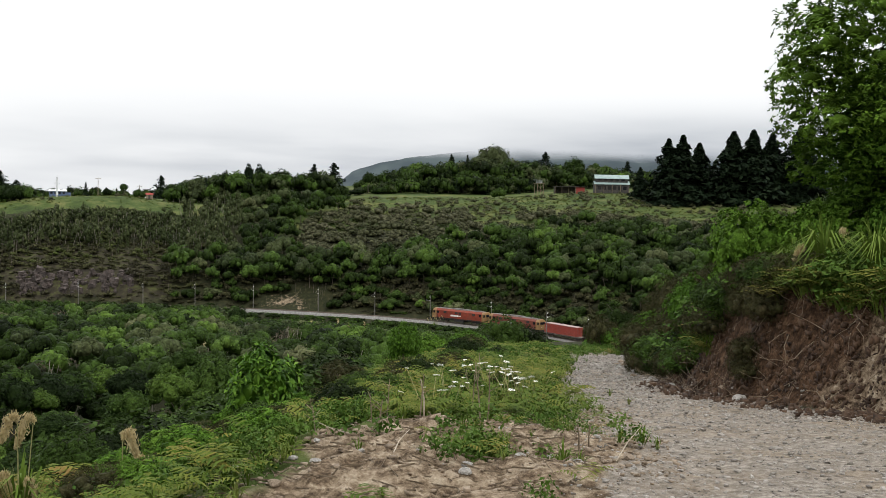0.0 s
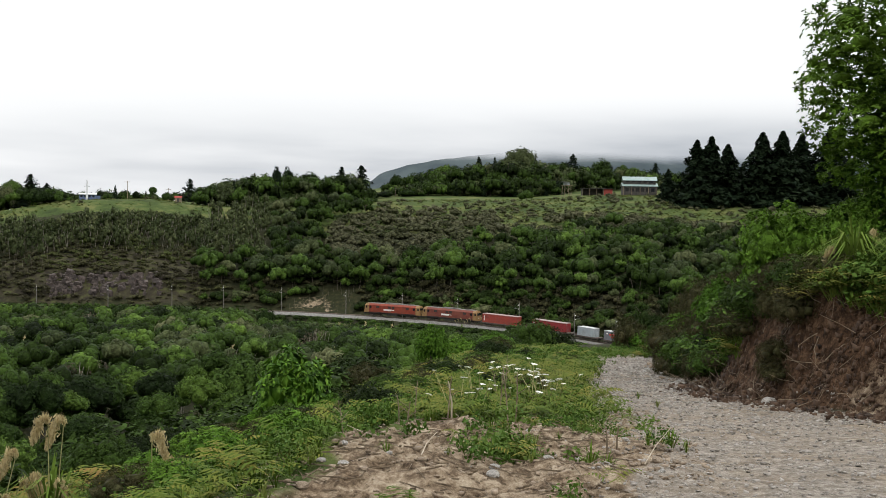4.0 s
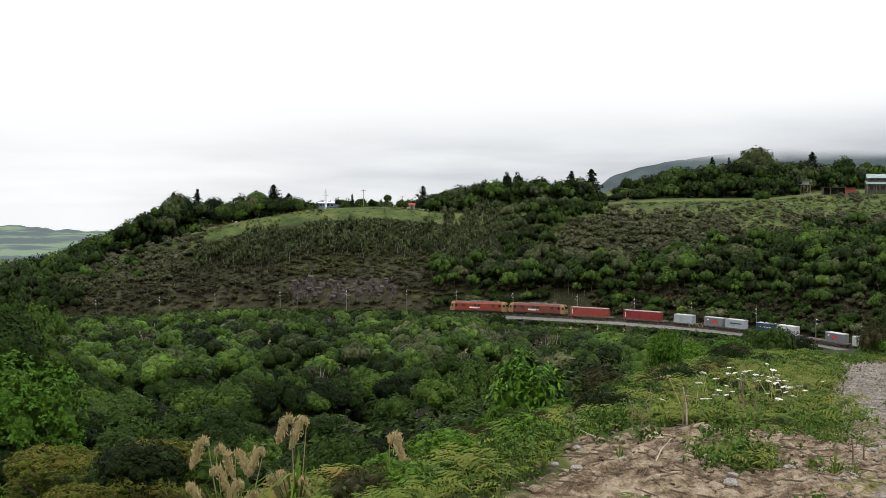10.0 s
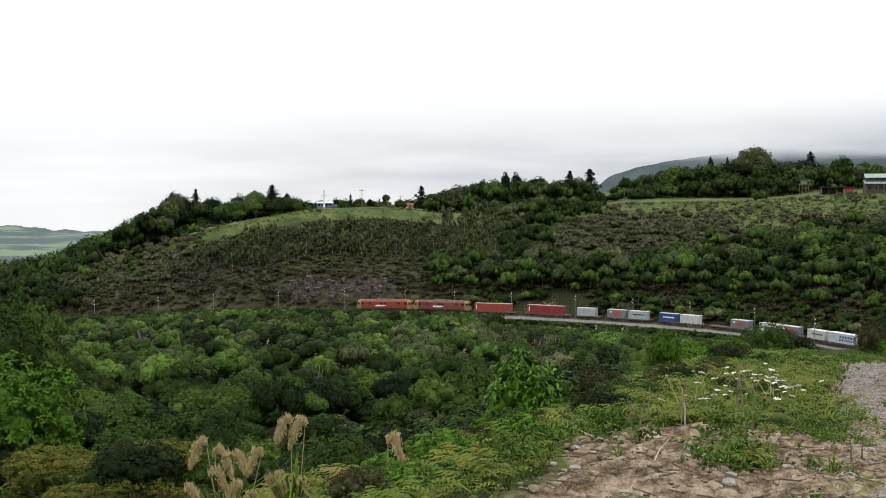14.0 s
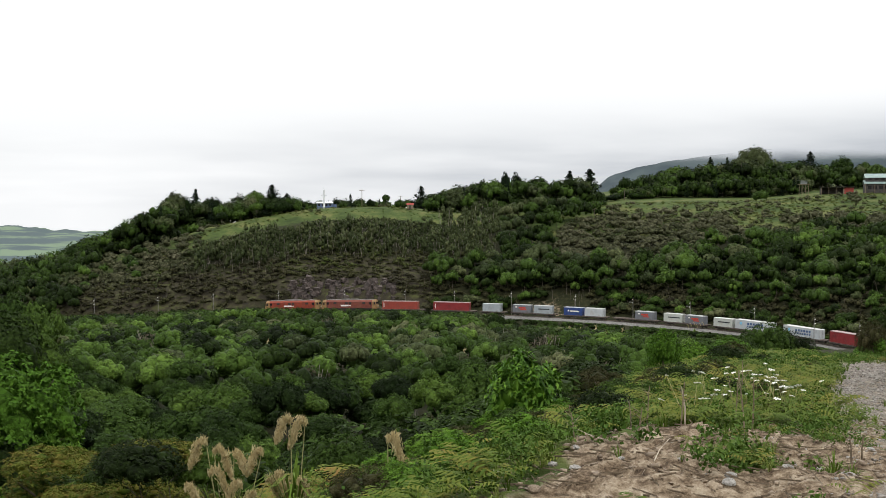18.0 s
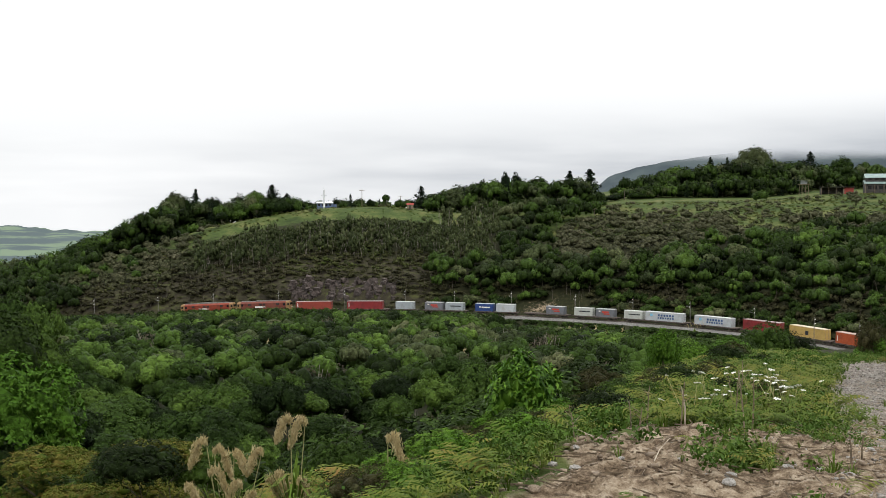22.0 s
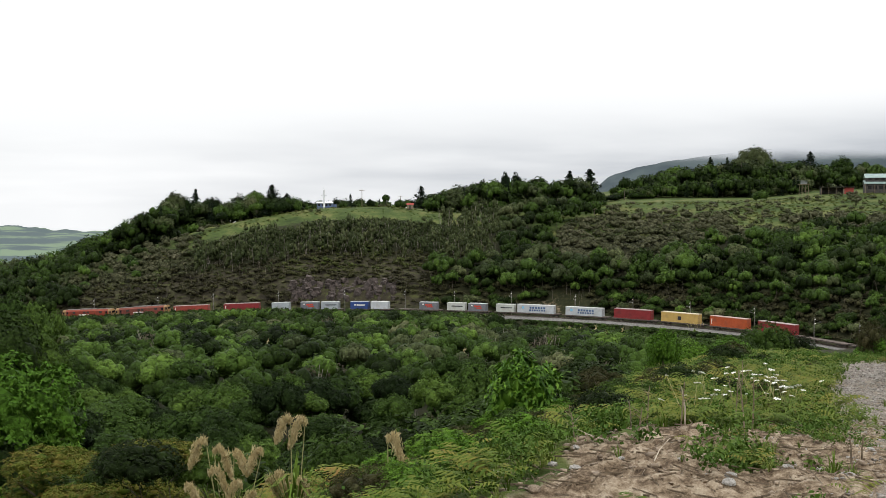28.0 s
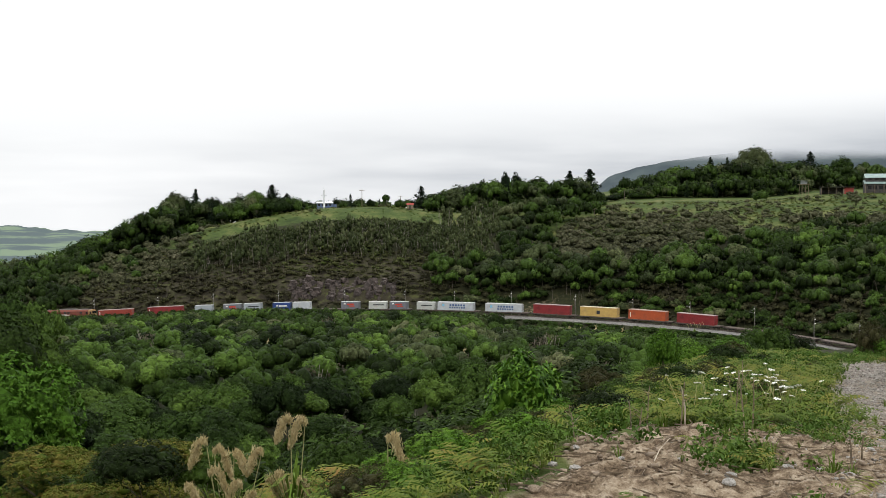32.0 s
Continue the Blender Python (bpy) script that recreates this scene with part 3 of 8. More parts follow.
def crown(rng, n, lobes=10, leaf=0.12, tall=1.0, low=0.0, jitter=0.5, loose=0.10, div=2, core=0.9, small=1.0):
    """A crown of radius 1 about the z axis, from low to low + about 1.2 * tall: overlapping leafy lobes with loose sprays on them."""
    a = rng.uniform(0, 2 * np.pi, lobes)
    rr = 0.74 * np.sqrt(rng.uniform(0, 1, lobes))
    rr[0] = 0.05
    lr = rng.uniform(0.24, 0.42, lobes) * small
    zc = tall * (0.22 + 0.70 * np.sqrt(np.maximum(0.02, 1 - (rr / 0.80) ** 2)) * rng.uniform(0.72, 1.0, lobes))
    # some lobes fill the inside
    zc[lobes * 2 // 3:] *= rng.uniform(0.35, 0.8, lobes - lobes * 2 // 3)
    cen = np.stack([rr * np.cos(a), rr * np.sin(a), low + zc], 1)
    pieces = []
    bv, bf = BALLS[div]
    if core:
        for c, r in zip(cen, lr):
            k1, k2, f1, f2 = rng.normal(size=3), rng.normal(size=3), rng.uniform(0, 6), rng.uniform(0, 6)
            wob = 1 + 0.15 * np.sin(2.6 * bv @ k1 + f1) + 0.10 * np.sin(4.5 * bv @ k2 + f2)
            m = np.array(Euler(rng.uniform(0, 6, 3)).to_matrix())
            pieces.append((c + (bv * wob[:, None] * r * core) @ m.T * np.array([1, 1, 0.85 * tall]), bf))
    if n:
        w = rng.choice(lobes, n, p=lr ** 2 / np.sum(lr ** 2))
        d = rng.normal(size=(n, 3))
        d[:, 2] = np.abs(d[:, 2]) - 0.75 * rng.uniform(0, 1, n)
        d /= np.linalg.norm(d, axis=1, keepdims=True)
        rad = lr[w] * (1.0 + loose * rng.normal(size=n))
        p = cen[w] + d * rad[:, None] * np.array([1, 1, 0.85 * tall])
        nrm = d + jitter * rng.normal(size=(n, 3)) + np.array([0, 0, 0.6])
        pieces.append(loose_faces(quads(p, nrm, rng, leaf)))
    return join(pieces)


def tufts_on(rng, cen, lr, n, per, leaf, tier=0.55, squash=0.9, aspect=0.5, under=-0.35, core=0.72, div=1):
    """Rosettes of leaves over lobes at cen with radii lr; the leaves lie in layers that face the sky."""
    lobes = len(lr)
    pieces = []
    bv, bf = BALLS[div]
    if core:
        for c, r in zip(cen, lr):
            m = np.array(Euler(rng.uniform(0, 6, 3)).to_matrix())
            pieces.append((c + (bv * r * core * rng.uniform(0.92, 1.08, (len(bv), 1))) @ m.T * np.array([1, 1, squash]), bf))
    w = rng.choice(lobes, n * 2, p=lr ** 2 / np.sum(lr ** 2))
    d = rng.normal(size=(n * 2, 3))
    d /= np.linalg.norm(d, axis=1, keepdims=True)
    d[:, 2] = np.where(d[:, 2] < under, -d[:, 2], d[:, 2])
    p = cen[w] + d * (lr[w] * (1 + 0.09 * rng.normal(size=n * 2)))[:, None] * np.array([1, 1, squash])
    # only rosettes on the outside of the whole crown
    gap = np.linalg.norm((p[:, None, :] - cen[None]) / np.array([1, 1, squash]), axis=2) / lr[None]
    keep = np.where(gap.min(1) > 0.80)[0][:n]
    p, d = p[keep], d[keep]
    k = len(p)
    t = np.cross(d, np.array([0.13, 0.31, 0.94]) + 0.01 * rng.normal(size=(k, 3)))
    t /= np.linalg.norm(t, axis=1, keepdims=True)
    q = np.cross(d, t)
    fan, size = rng.uniform(0, 6.28, k), leaf * rng.uniform(0.7, 1.35, k)
    out = []
    for j in range(per):
        a = fan + 2 * np.pi * j / per + rng.normal(0, 0.25, k)
        e = t * np.cos(a)[:, None] + q * np.sin(a)[:, None] + d * 0.25
        nrm = d * (1 - tier) + np.array([0, 0, tier]) + 0.28 * rng.normal(size=(k, 3))
        nrm /= np.linalg.norm(nrm, axis=1, keepdims=True)
        e -= nrm * np.sum(e * nrm, 1, keepdims=True)
        e /= np.maximum(1e-6, np.linalg.norm(e, axis=1, keepdims=True))
        side = np.cross(nrm, e)
        z = (size * rng.uniform(0.75, 1.25, k))[:, None]
        tip = p + e * z * 1.75 - nrm * z * 0.18
        mid = p + e * z * 0.9 + nrm * z * 0.06
        out.append(np.stack([p, mid + side * z * aspect, tip, mid - side * z * aspect], 1))
    pieces.append(loose_faces(np.concatenate(out).reshape(-1, 3)))
    return join(pieces)


def dome(rng, lobes=7, n=26, per=5, leaf=0.15, tall=1.0, **more):
    """A rounded crown of radius 1, about 1.15 * tall high, with an uneven outline."""
    m = lobes - 1
    a = 2 * np.pi * (np.arange(m) + rng.uniform(-0.3, 0.3, m)) / m * (1 if m < 9 else 2.0)
    rr = rng.uniform(0.38, 0.66, m)
    lr = np.concatenate([[0.44], rng.uniform(0.30, 0.46, m) * (1 if m < 9 else 0.82)])
    zc = np.concatenate([[0.70], 0.22 + 0.52 * np.sqrt(np.maximum(0, 1 - (rr / 0.78) ** 2)) * rng.uniform(0.6, 1.15, m)])
    if m >= 9:
        lr[0], zc[0] = 0.36, 0.76
    cen = np.stack([np.concatenate([[0.05], rr * np.cos(a)]), np.concatenate([[0], rr * np.sin(a)]), zc * tall], 1)
    return tufts_on(rng, cen, lr, n, per, leaf, squash=0.9 * tall, **more)


def spreading(rng, lobes, n, per, leaf, small=0.26, **more):
    """An open, many-branched crown in a ball of radius 1 about (0, 0, 0.2), with gaps between its leafy boughs."""
    d = rng.normal(size=(lobes, 3))
    d /= np.linalg.norm(d, axis=1, keepdims=True)
    cen = d * (rng.uniform(0.25, 1, lobes) ** 0.5 * 0.84)[:, None] + np.array([0, 0, 0.2])
    return tufts_on(rng, cen, rng.uniform(0.6, 1.15, lobes) * small, n, per, leaf, squash=0.7, **more)


def conifer(rng, n, leaf=0.1, layers=15, lean=0.35):
    """Conifer, radius 1 at its foot, height 1: tiers of drooping boughs."""
    lay = rng.integers(0, layers, n)
    f = np.sqrt(rng.uniform(0, 1, n))
    zt = np.clip((lay + 1.05 * rng.uniform(0, 1, n) - 0.2) / layers, 0, 0.985)
    boughs = 7
    a = (rng.integers(0, boughs, n) + lay * 0.37 + 0.22 * rng.normal(size=n)) / boughs * 2 * np.pi
    k = np.floor((a - lay * 0.37 / boughs * 2 * np.pi) / (2 * np.pi) * boughs + 0.5).astype(int) % boughs
    ext = (1 - zt) ** 0.85 * rng.uniform(0.35, 1.25, (layers, boughs))[lay, k] + 0.01
    r = ext * f
    p = np.stack([r * np.cos(a), r * np.sin(a), zt * 0.96 + 0.04 - 0.11 * f * ext], 1)
    nrm = np.stack([np.cos(a) * 0.6, np.sin(a) * 0.6, np.ones(n)], 1) + 0.6 * rng.normal(size=(n, 3))
    q = quads(p, nrm, rng, leaf * (0.45 + 0.55 * (1 - zt)), 0.45).reshape(-1, 4, 3)
    q[:, :, 2] = p[:, None, 2] + (q[:, :, 2] - p[:, None, 2]) * 0.35
    return loose_faces(q.reshape(-1, 3))


def leaf_mesh(name, vf, mat, tone=None):
    q, f = vf
    if tone is None:
        tone = 0.5
    tone = np.repeat(np.random.default_rng(len(q)).uniform(0, 1, len(q) // 4 + 1), 4)[:len(q)] if isinstance(tone, str) else np.full(len(q), tone) if np.isscalar(tone) else tone
    return mesh_of(name, q, f, [mat], {"tone": tone}, smooth_shade=True)


def scatter(name, spots, protos, mat, rng, label, category, kind="stuff", spire=False, full=1.4):
    """Plants too many to count, in one mesh. Spots: x, y, z, radius, height, tone."""
    V, T, F, count = [], [], [], 0
    for (x, y, z, r, h, tone) in spots:
        q, f = protos[rng.integers(len(protos))]
        F.append(f + count)
        count += len(q)
        a = rng.uniform(0, 2 * np.pi)
        ca, sa = math.cos(a), math.sin(a)
        sx = r * rng.uniform(0.88, 1.14)
        px, py = q[:, 0] * sx, q[:, 1] * r
        up = h if spire else min(h / 1.15, full * r)
        V.append(np.stack([x + px * ca - py * sa, y + px * sa + py * ca, z + (0 if spire else h - 1.15 * up) + q[:, 2] * up], 1))
        T.append(np.full(len(q), tone))
    ob = new(name, leaf_mesh(name, (np.concatenate(V), np.concatenate(F)), mat, np.concatenate(T)))
    return tagged(ob, label, category, kind=kind)


def trunks(name, spots, mat, rng, parent, label, thick=0.02, many=1, tilt=0.12):
    """Thin stems under the crowns of a wood, in one mesh. Spots as for scatter."""
    V, F = [], []
    for (x, y, z, r, h, tone) in spots:
        for k in range(many):
            ox, oy = rng.normal(0, 0.3 * r * (many > 1), 2)
            top = np.array([x + ox + rng.normal(0, tilt * h), y + oy + rng.normal(0, tilt * h), z + h * rng.uniform(0.75, 1.02)])
            foot = np.array([x + ox, y + oy, z - 0.3])
            w = thick * h
            n = len(V)
            for c, s in ((foot, w), (top, w * 0.4)):
                for a in (0.3, 2.4, 4.5):
                    V.append((c[0] + s * math.cos(a), c[1] + s * math.sin(a), c[2]))
            F += [(n, n + 1, n + 4, n + 3), (n + 1, n + 2, n + 5, n + 4), (n + 2, n, n + 3, n + 5)]
    me = mesh_of(name, np.array(V), np.array(F), [mat])
    ob = hang(name, me, parent, label)
    ob["kind"] = "stuff"
    return ob


def trunk_bm(rng, h, r, limbs=4, reach=0.45, fork=0.4):
    bm = bmesh.new()
    p, q = Vector((0, 0, -0.25)), None
    n = 4
    for i in range(n):
        q = Vector((rng.normal(0, 0.05) * h, rng.normal(0, 0.05) * h, h * (i + 1) / n))
        tube(bm, p, q, r * (1 - 0.8 * i / n), r * (1 - 0.8 * (i + 1) / n), 7)
        if i >= n * fork - 1:
            for k in range(max(1, limbs // 2)):
                a = rng.uniform(0, 6.28)
                tube(bm, q, q + Vector((math.cos(a) * reach * h, math.sin(a) * reach * h, h * rng.uniform(0.12, 0.4))), r * 0.45 * (1 - 0.5 * i / n), r * 0.1, 5)
        p = q
    return bm


def plant_tree(name, kind_mesh, trunk_mesh, x, y, r, h, rz, label, category="tree", z=None, group="", crown_name="crown", deep=None):
    """One tree or shrub: an empty at its foot with trunk and crown."""
    root = new(name)
    root.empty_display_size = 0.3
    t = hang("trunk", trunk_mesh, root)
    c = hang(crown_name, kind_mesh, root)
    up = (deep or h / 1.2) if (deep or h < 4.5) else min(h / 1.2, 1.25 * r)
    tall = min(h * 0.5 + 0.35 * up, 0.62 * h)
    t.scale = (min(tall, 1.7 * r), min(tall, 1.7 * r), tall)
    c.scale = (r, r, up)
    c.location = (0, 0, h - 1.2 * up)
    root.matrix_basis = pose(x, y, ground_z(x, y) if z is None else z, 0, 0, rz)
    return tagged(root, label, category, group)


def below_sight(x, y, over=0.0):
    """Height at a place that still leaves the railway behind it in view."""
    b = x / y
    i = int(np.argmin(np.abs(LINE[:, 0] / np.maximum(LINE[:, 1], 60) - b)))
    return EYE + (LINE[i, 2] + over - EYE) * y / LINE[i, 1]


def jittered(rng, x0, x1, y0, y1, step):
    xs, ys = np.meshgrid(np.arange(x0, x1, step), np.arange(y0, y1, step))
    xs, ys = xs.ravel(), ys.ravel()
    return xs + rng.uniform(-0.48, 0.48, len(xs)) * step, ys + rng.uniform(-0.48, 0.48, len(xs)) * step

# ---- railway ----
def build_railway():
    s = np.arange(20, LINE_S[-1] - 4, 2.0)
    P = np.array([on_line(k)[0] for k in s])
    D = np.array([on_line(k)[1] for k in s])
    side = np.stack([-D[:, 1], D[:, 0], np.zeros(len(s))], 1)
    side /= np.linalg.norm(side, axis=1, keepdims=True)

    def sweep(profile, closed=True):
        V = np.concatenate([P[:, None, :] + side[:, None, :] * np.array([q[0] for q in profile])[None, :, None] +
                            np.array([[0, 0, q[1]] for q in profile])[None] for _ in (0,)], 0)
        n, k = len(P), len(profile)
        i, j = np.meshgrid(np.arange(n - 1), np.arange(k if closed else k - 1), indexing="ij")
        i, j = i.ravel(), j.ravel()
        F = np.stack([i * k + j, i * k + (j + 1) % k, (i + 1) * k + (j + 1) % k, (i + 1) * k + j], 1)
        return V.reshape(-1, 3), F

    wobble = 0.05
    V, F = sweep([(-3.9, -1.9), (-2.9, -0.95), (-1.6, -0.24), (1.6, -0.24), (2.9, -0.95), (3.9, -1.9)], False)
    V[:, 2] += wobble * bumps(V[:, 0], V[:, 1], 1.4, 61)
    bed = tagged(new("ballast_bed", mesh_of("ballast_bed", V, F, [MAT_BALLAST])), "long bed of grey crushed-stone ballast under the railway", "ballast", kind="structure")
    for k in (-0.535, 0.535):
        V, F = sweep([(k - 0.07, -0.17), (k - 0.035, -0.02), (k - 0.035, 0.0), (k + 0.035, 0.0), (k + 0.035, -0.02), (k + 0.07, -0.17)])
        tagged(new("rail", mesh_of("rail", V, F, [MAT_RAIL])), "long steel rail with a worn brown web", "rail", "rails of the track", "structure")
    V, F = [], []
    for k in np.arange(120, LINE_S[-1] - 60, 0.7):
        p, d = on_line(k)
        n = np.array([-d[1], d[0], 0])
        c = len(V)
        for zz in (-0.30, -0.175):
            for a, b in ((-1.05, -0.12), (1.05, -0.12), (1.05, 0.12), (-1.05, 0.12)):
                V.append(p + n * a + d * b + np.array([0, 0, zz]))
        F += [(c + 4, c + 5, c + 6, c + 7), (c, c + 1, c + 5, c + 4), (c + 1, c + 2, c + 6, c + 5), (c + 2, c + 3, c + 7, c + 6), (c + 3, c, c + 4, c + 7)]
    tagged(new("sleepers", mesh_of("sleepers", np.array(V), np.array(F), [MAT_SLEEPER], smooth_shade=False)), "row of weathered concrete sleepers under the rails", "sleepers", kind="stuff")


build_railway()
S_REF = float(LINE_S[int(np.argmin(np.abs(LINE[:, 0] - 21.3)))])


def overhead_mast(tall=6.3):
    root = new("overhead_mast")
    part("pole", tubes(((0, 0, -1.6), (0, 0, tall), 0.12, 0.08), sides=8), MAT_CONCRETE, root)
    part("bracket_arm", tubes(((0, 0, tall - 1.3), (2.5, 0, tall - 1.0), 0.035, 0.03), ((0, 0, tall - 0.2), (2.4, 0, tall - 0.95), 0.02, 0.02)), MAT_MAST, root)
    for z in (tall - 1.32, tall - 0.28):
        part("insulator", tubes(((0.1, 0, z), (0.26, 0, z + 0.02), 0.11, 0.11), ((0.26, 0, z + 0.02), (0.42, 0, z + 0.04), 0.11, 0.11), sides=8), MAT_CERAMIC, root, "white ceramic insulator")
    part("cap", tubes(((0, 0, tall), (0, 0, tall + 0.35), 0.06, 0.05)), MAT_MAST, root)
    return tagged(root, "concrete overhead-line mast with a bracket arm beside the railway", "mast", "masts along the railway")


def place_masts():
    first = None
    for bx in (-0.352, -0.29, -0.239, -0.190, -0.139, -0.085, -0.032, 0.008, 0.056, 0.105, 0.155, 0.200, 0.250, 0.315, 0.352):
        i = int(np.argmin(np.abs(LINE[:, 0] / np.maximum(LINE[:, 1], 60) - bx)))
        p, d = on_line(LINE_S[i])
        off = -3.1 if bx < 0.3 else 3.1
        n = np.array([-d[1], d[0], 0])
        # n points to the near side of the line (south)
        q = p + n * (-off if n[1] > 0 else off)
        face = math.degrees(math.atan2(*(p - q)[1::-1]))
        m = pose(q[0], q[1], q[2], 0, 0, face)
        if first is None:
            first = overhead_mast()
            first.matrix_basis = m
        else:
            copy_thing(first, m)


place_masts()

# ---- train ----
def wheelset_bm(x, r=0.42):
    return tubes(((x, -0.60, r), (x, -0.48, r), r, r), ((x, 0.48, r), (x, 0.60, r), r, r), ((x, -0.5, r), (x, 0.5, r), 0.08, 0.08), sides=14)


def bogie(parent, x, wb=1.8, r=0.42, zf=0.62):
    b = part("bogie", boxes((x - wb / 2 - 0.45, x + wb / 2 + 0.45, -0.88, -0.70, zf - 0.18, zf + 0.14), (x - wb / 2 - 0.45, x + wb / 2 + 0.45, 0.70, 0.88, zf - 0.18, zf + 0.14),
                            (x - 0.3, x + 0.3, -0.8, 0.8, zf - 0.1, zf + 0.25), (x - 0.35, x + 0.35, -0.95, -0.8, zf - 0.3, zf), (x - 0.35, x + 0.35, 0.8, 0.95, zf - 0.3, zf), bevel=0.03), MAT_UNDER, parent)
    for k in (-wb / 2, wb / 2):
        part("wheelset", wheelset_bm(x + k, r), MAT_RAIL, b)
    return b


def locomotive(red, worn):
    """Electric locomotive, 17.2 m, cabs at both ends; x points forward, z = 0 at the rail."""
    h, w, zb, zs, zr = 8.6, 1.35, 1.05, 3.15, 3.62
    root = new("locomotive")

    def prism(x0, x1, cut0=0.0, cut1=0.0):
        """Body section with a chamfered roof; cut: how far the upper end leans in."""
        prof = [(-w, zb), (-w, zs), (-w + 0.42, zr), (w - 0.42, zr), (w, zs), (w, zb)]
        bm = bmesh.new()
        rings = []
        for xe, cut in ((x0, cut0), (x1, cut1)):
            sgn = 1 if xe == x0 else -1
            rings.append([bm.verts.new((xe + sgn * cut * max(0, (z - 1.95)) / (zr - 1.95), y, z)) for y, z in prof])
        for i in range(6):
            bm.faces.new((rings[0][i], rings[0][(i + 1) % 6], rings[1][(i + 1) % 6], rings[1][i]))
        bm.faces.new(rings[0][::-1])
        bm.faces.new(rings[1])
        bmesh.ops.recalc_face_normals(bm, faces=bm.faces)
        return bm

    body = part("body", prism(-h + 1.5, h - 1.5), red, root, "red side panels faded and stained")
    for sgn in (-1, 1):
        x0, x1 = (h - 1.5, h) if sgn > 0 else (-h, -h + 1.5)
        cab = part("cab", prism(x0, x1, 0.0 if sgn > 0 else 0.5, 0.5 if sgn > 0 else 0.0), MAT_LOCOYELLOW, root, "yellow driver's cab with raked front")
        xe = sgn * (h - 0.2)
        part("windscreen", boxes((min(xe - sgn * 0.12, xe + sgn * 0.06), max(xe - sgn * 0.12, xe + sgn * 0.06), -1.05, -0.08, 2.45, 3.05),
                                 (min(xe - sgn * 0.12, xe + sgn * 0.06), max(xe - sgn * 0.12, xe + sgn * 0.06), 0.08, 1.05, 2.45, 3.05)), MAT_GLASS, cab)
        for sy in (-1, 1):
            for xa, xb in ((sgn * (h - 0.95), sgn * (h - 0.5)), (sgn * (h - 2.3), sgn * (h - 1.7))):
                part("cab_window", boxes((min(xa, xb), max(xa, xb), sy * (w + 0.012) - 0.02, sy * (w + 0.012) + 0.02, 2.3, 2.95)), MAT_GLASS, cab)
            part("headlamp", tubes(((sgn * (h + 0.0), sy * 0.75, 1.75), (sgn * (h + 0.07), sy * 0.75, 1.75), 0.13, 0.13), sides=10), MAT_CERAMIC, cab)
            part("cab_door", boxes((min(sgn * (h - 1.95), sgn * (h - 1.85)), max(sgn * (h - 1.95), sgn * (h - 1.85)), sy * (w + 0.01) - 0.015, sy * (w + 0.01) + 0.015, 1.15, 3.05)), MAT_UNDER, cab)
        part("buffer_beam", boxes((min(sgn * (h - 0.3), sgn * (h + 0.05)), max(sgn * (h - 0.3), sgn * (h + 0.05)), -1.25, 1.25, 0.55, 1.05), bevel=0.03), MAT_UNDER, root)
        part("coupler", boxes((min(sgn * h, sgn * (h + 0.32)), max(sgn * h, sgn * (h + 0.32)), -0.15, 0.15, 0.6, 0.85)), MAT_UNDER, root)
    for sy in (-1, 1):
        for xg, xl in ((-4.6, 0.9), (-0.3, 0.8), (0.8, 0.8), (4.4, 0.9)):
            part("side_grille", boxes((xg - xl / 2, xg + xl / 2, sy * (w + 0.008) - 0.02, sy * (w + 0.008) + 0.02, 2.45, 3.02)), MAT_UNDER, body, "dark ventilation grille")
        # lettering that cannot be read
        part("lettering", boxes((0.15, 2.6, sy * (w + 0.014) - 0.01, sy * (w + 0.014) + 0.01, 1.78, 2.22), (-0.6, 0.1, sy * (w + 0.014) - 0.01, sy * (w + 0.014) + 0.01, 1.9, 2.1)), MAT_WHITEBAR, body, "pale lettering bars")
        part("sill_stripe", boxes((-h + 1.5, h - 1.5, sy * (w + 0.006) - 0.015, sy * (w + 0.006) + 0.015, 1.07, 1.26)), MAT_UNDER, body)
    roof = part("roof", boxes((-h + 1.4, h - 1.4, -0.85, 0.85, zr - 0.04, zr + 0.10), (-2.6, 2.6, -0.6, 0.6, zr + 0.08, zr + 0.3), (-6.2, -4.6, -0.5, 0.5, zr + 0.08, zr + 0.22), bevel=0.04), MAT_LOCOROOF, root, "sooty grey roof")
    for xp in (-4.9, 4.9):
        part("pantograph", tubes(((xp - 0.7, -0.4, zr + 0.2), (xp + 0.6, -0.5, zr + 0.34), 0.03, 0.03), ((xp - 0.7, 0.4, zr + 0.2), (xp + 0.6, 0.5, zr + 0.34), 0.03, 0.03), ((xp + 0.6, -0.75, zr + 0.36), (xp + 0.6, 0.75, zr + 0.36), 0.03, 0.03)), MAT_UNDER, roof)
    part("underframe", boxes((-h + 0.4, h - 0.4, -1.15, 1.15, 0.8, 1.06), (-1.6, 1.6, -1.2, 1.2, 0.4, 0.85), bevel=0.03), MAT_UNDER, root)
    for xb in (-5.6, 5.6):
        bogie(root, xb, 2.4, 0.5, 0.68)
    return tagged(root, "red electric locomotive with %s paint and yellow cabs" % worn, "locomotive", "locomotives of the train")


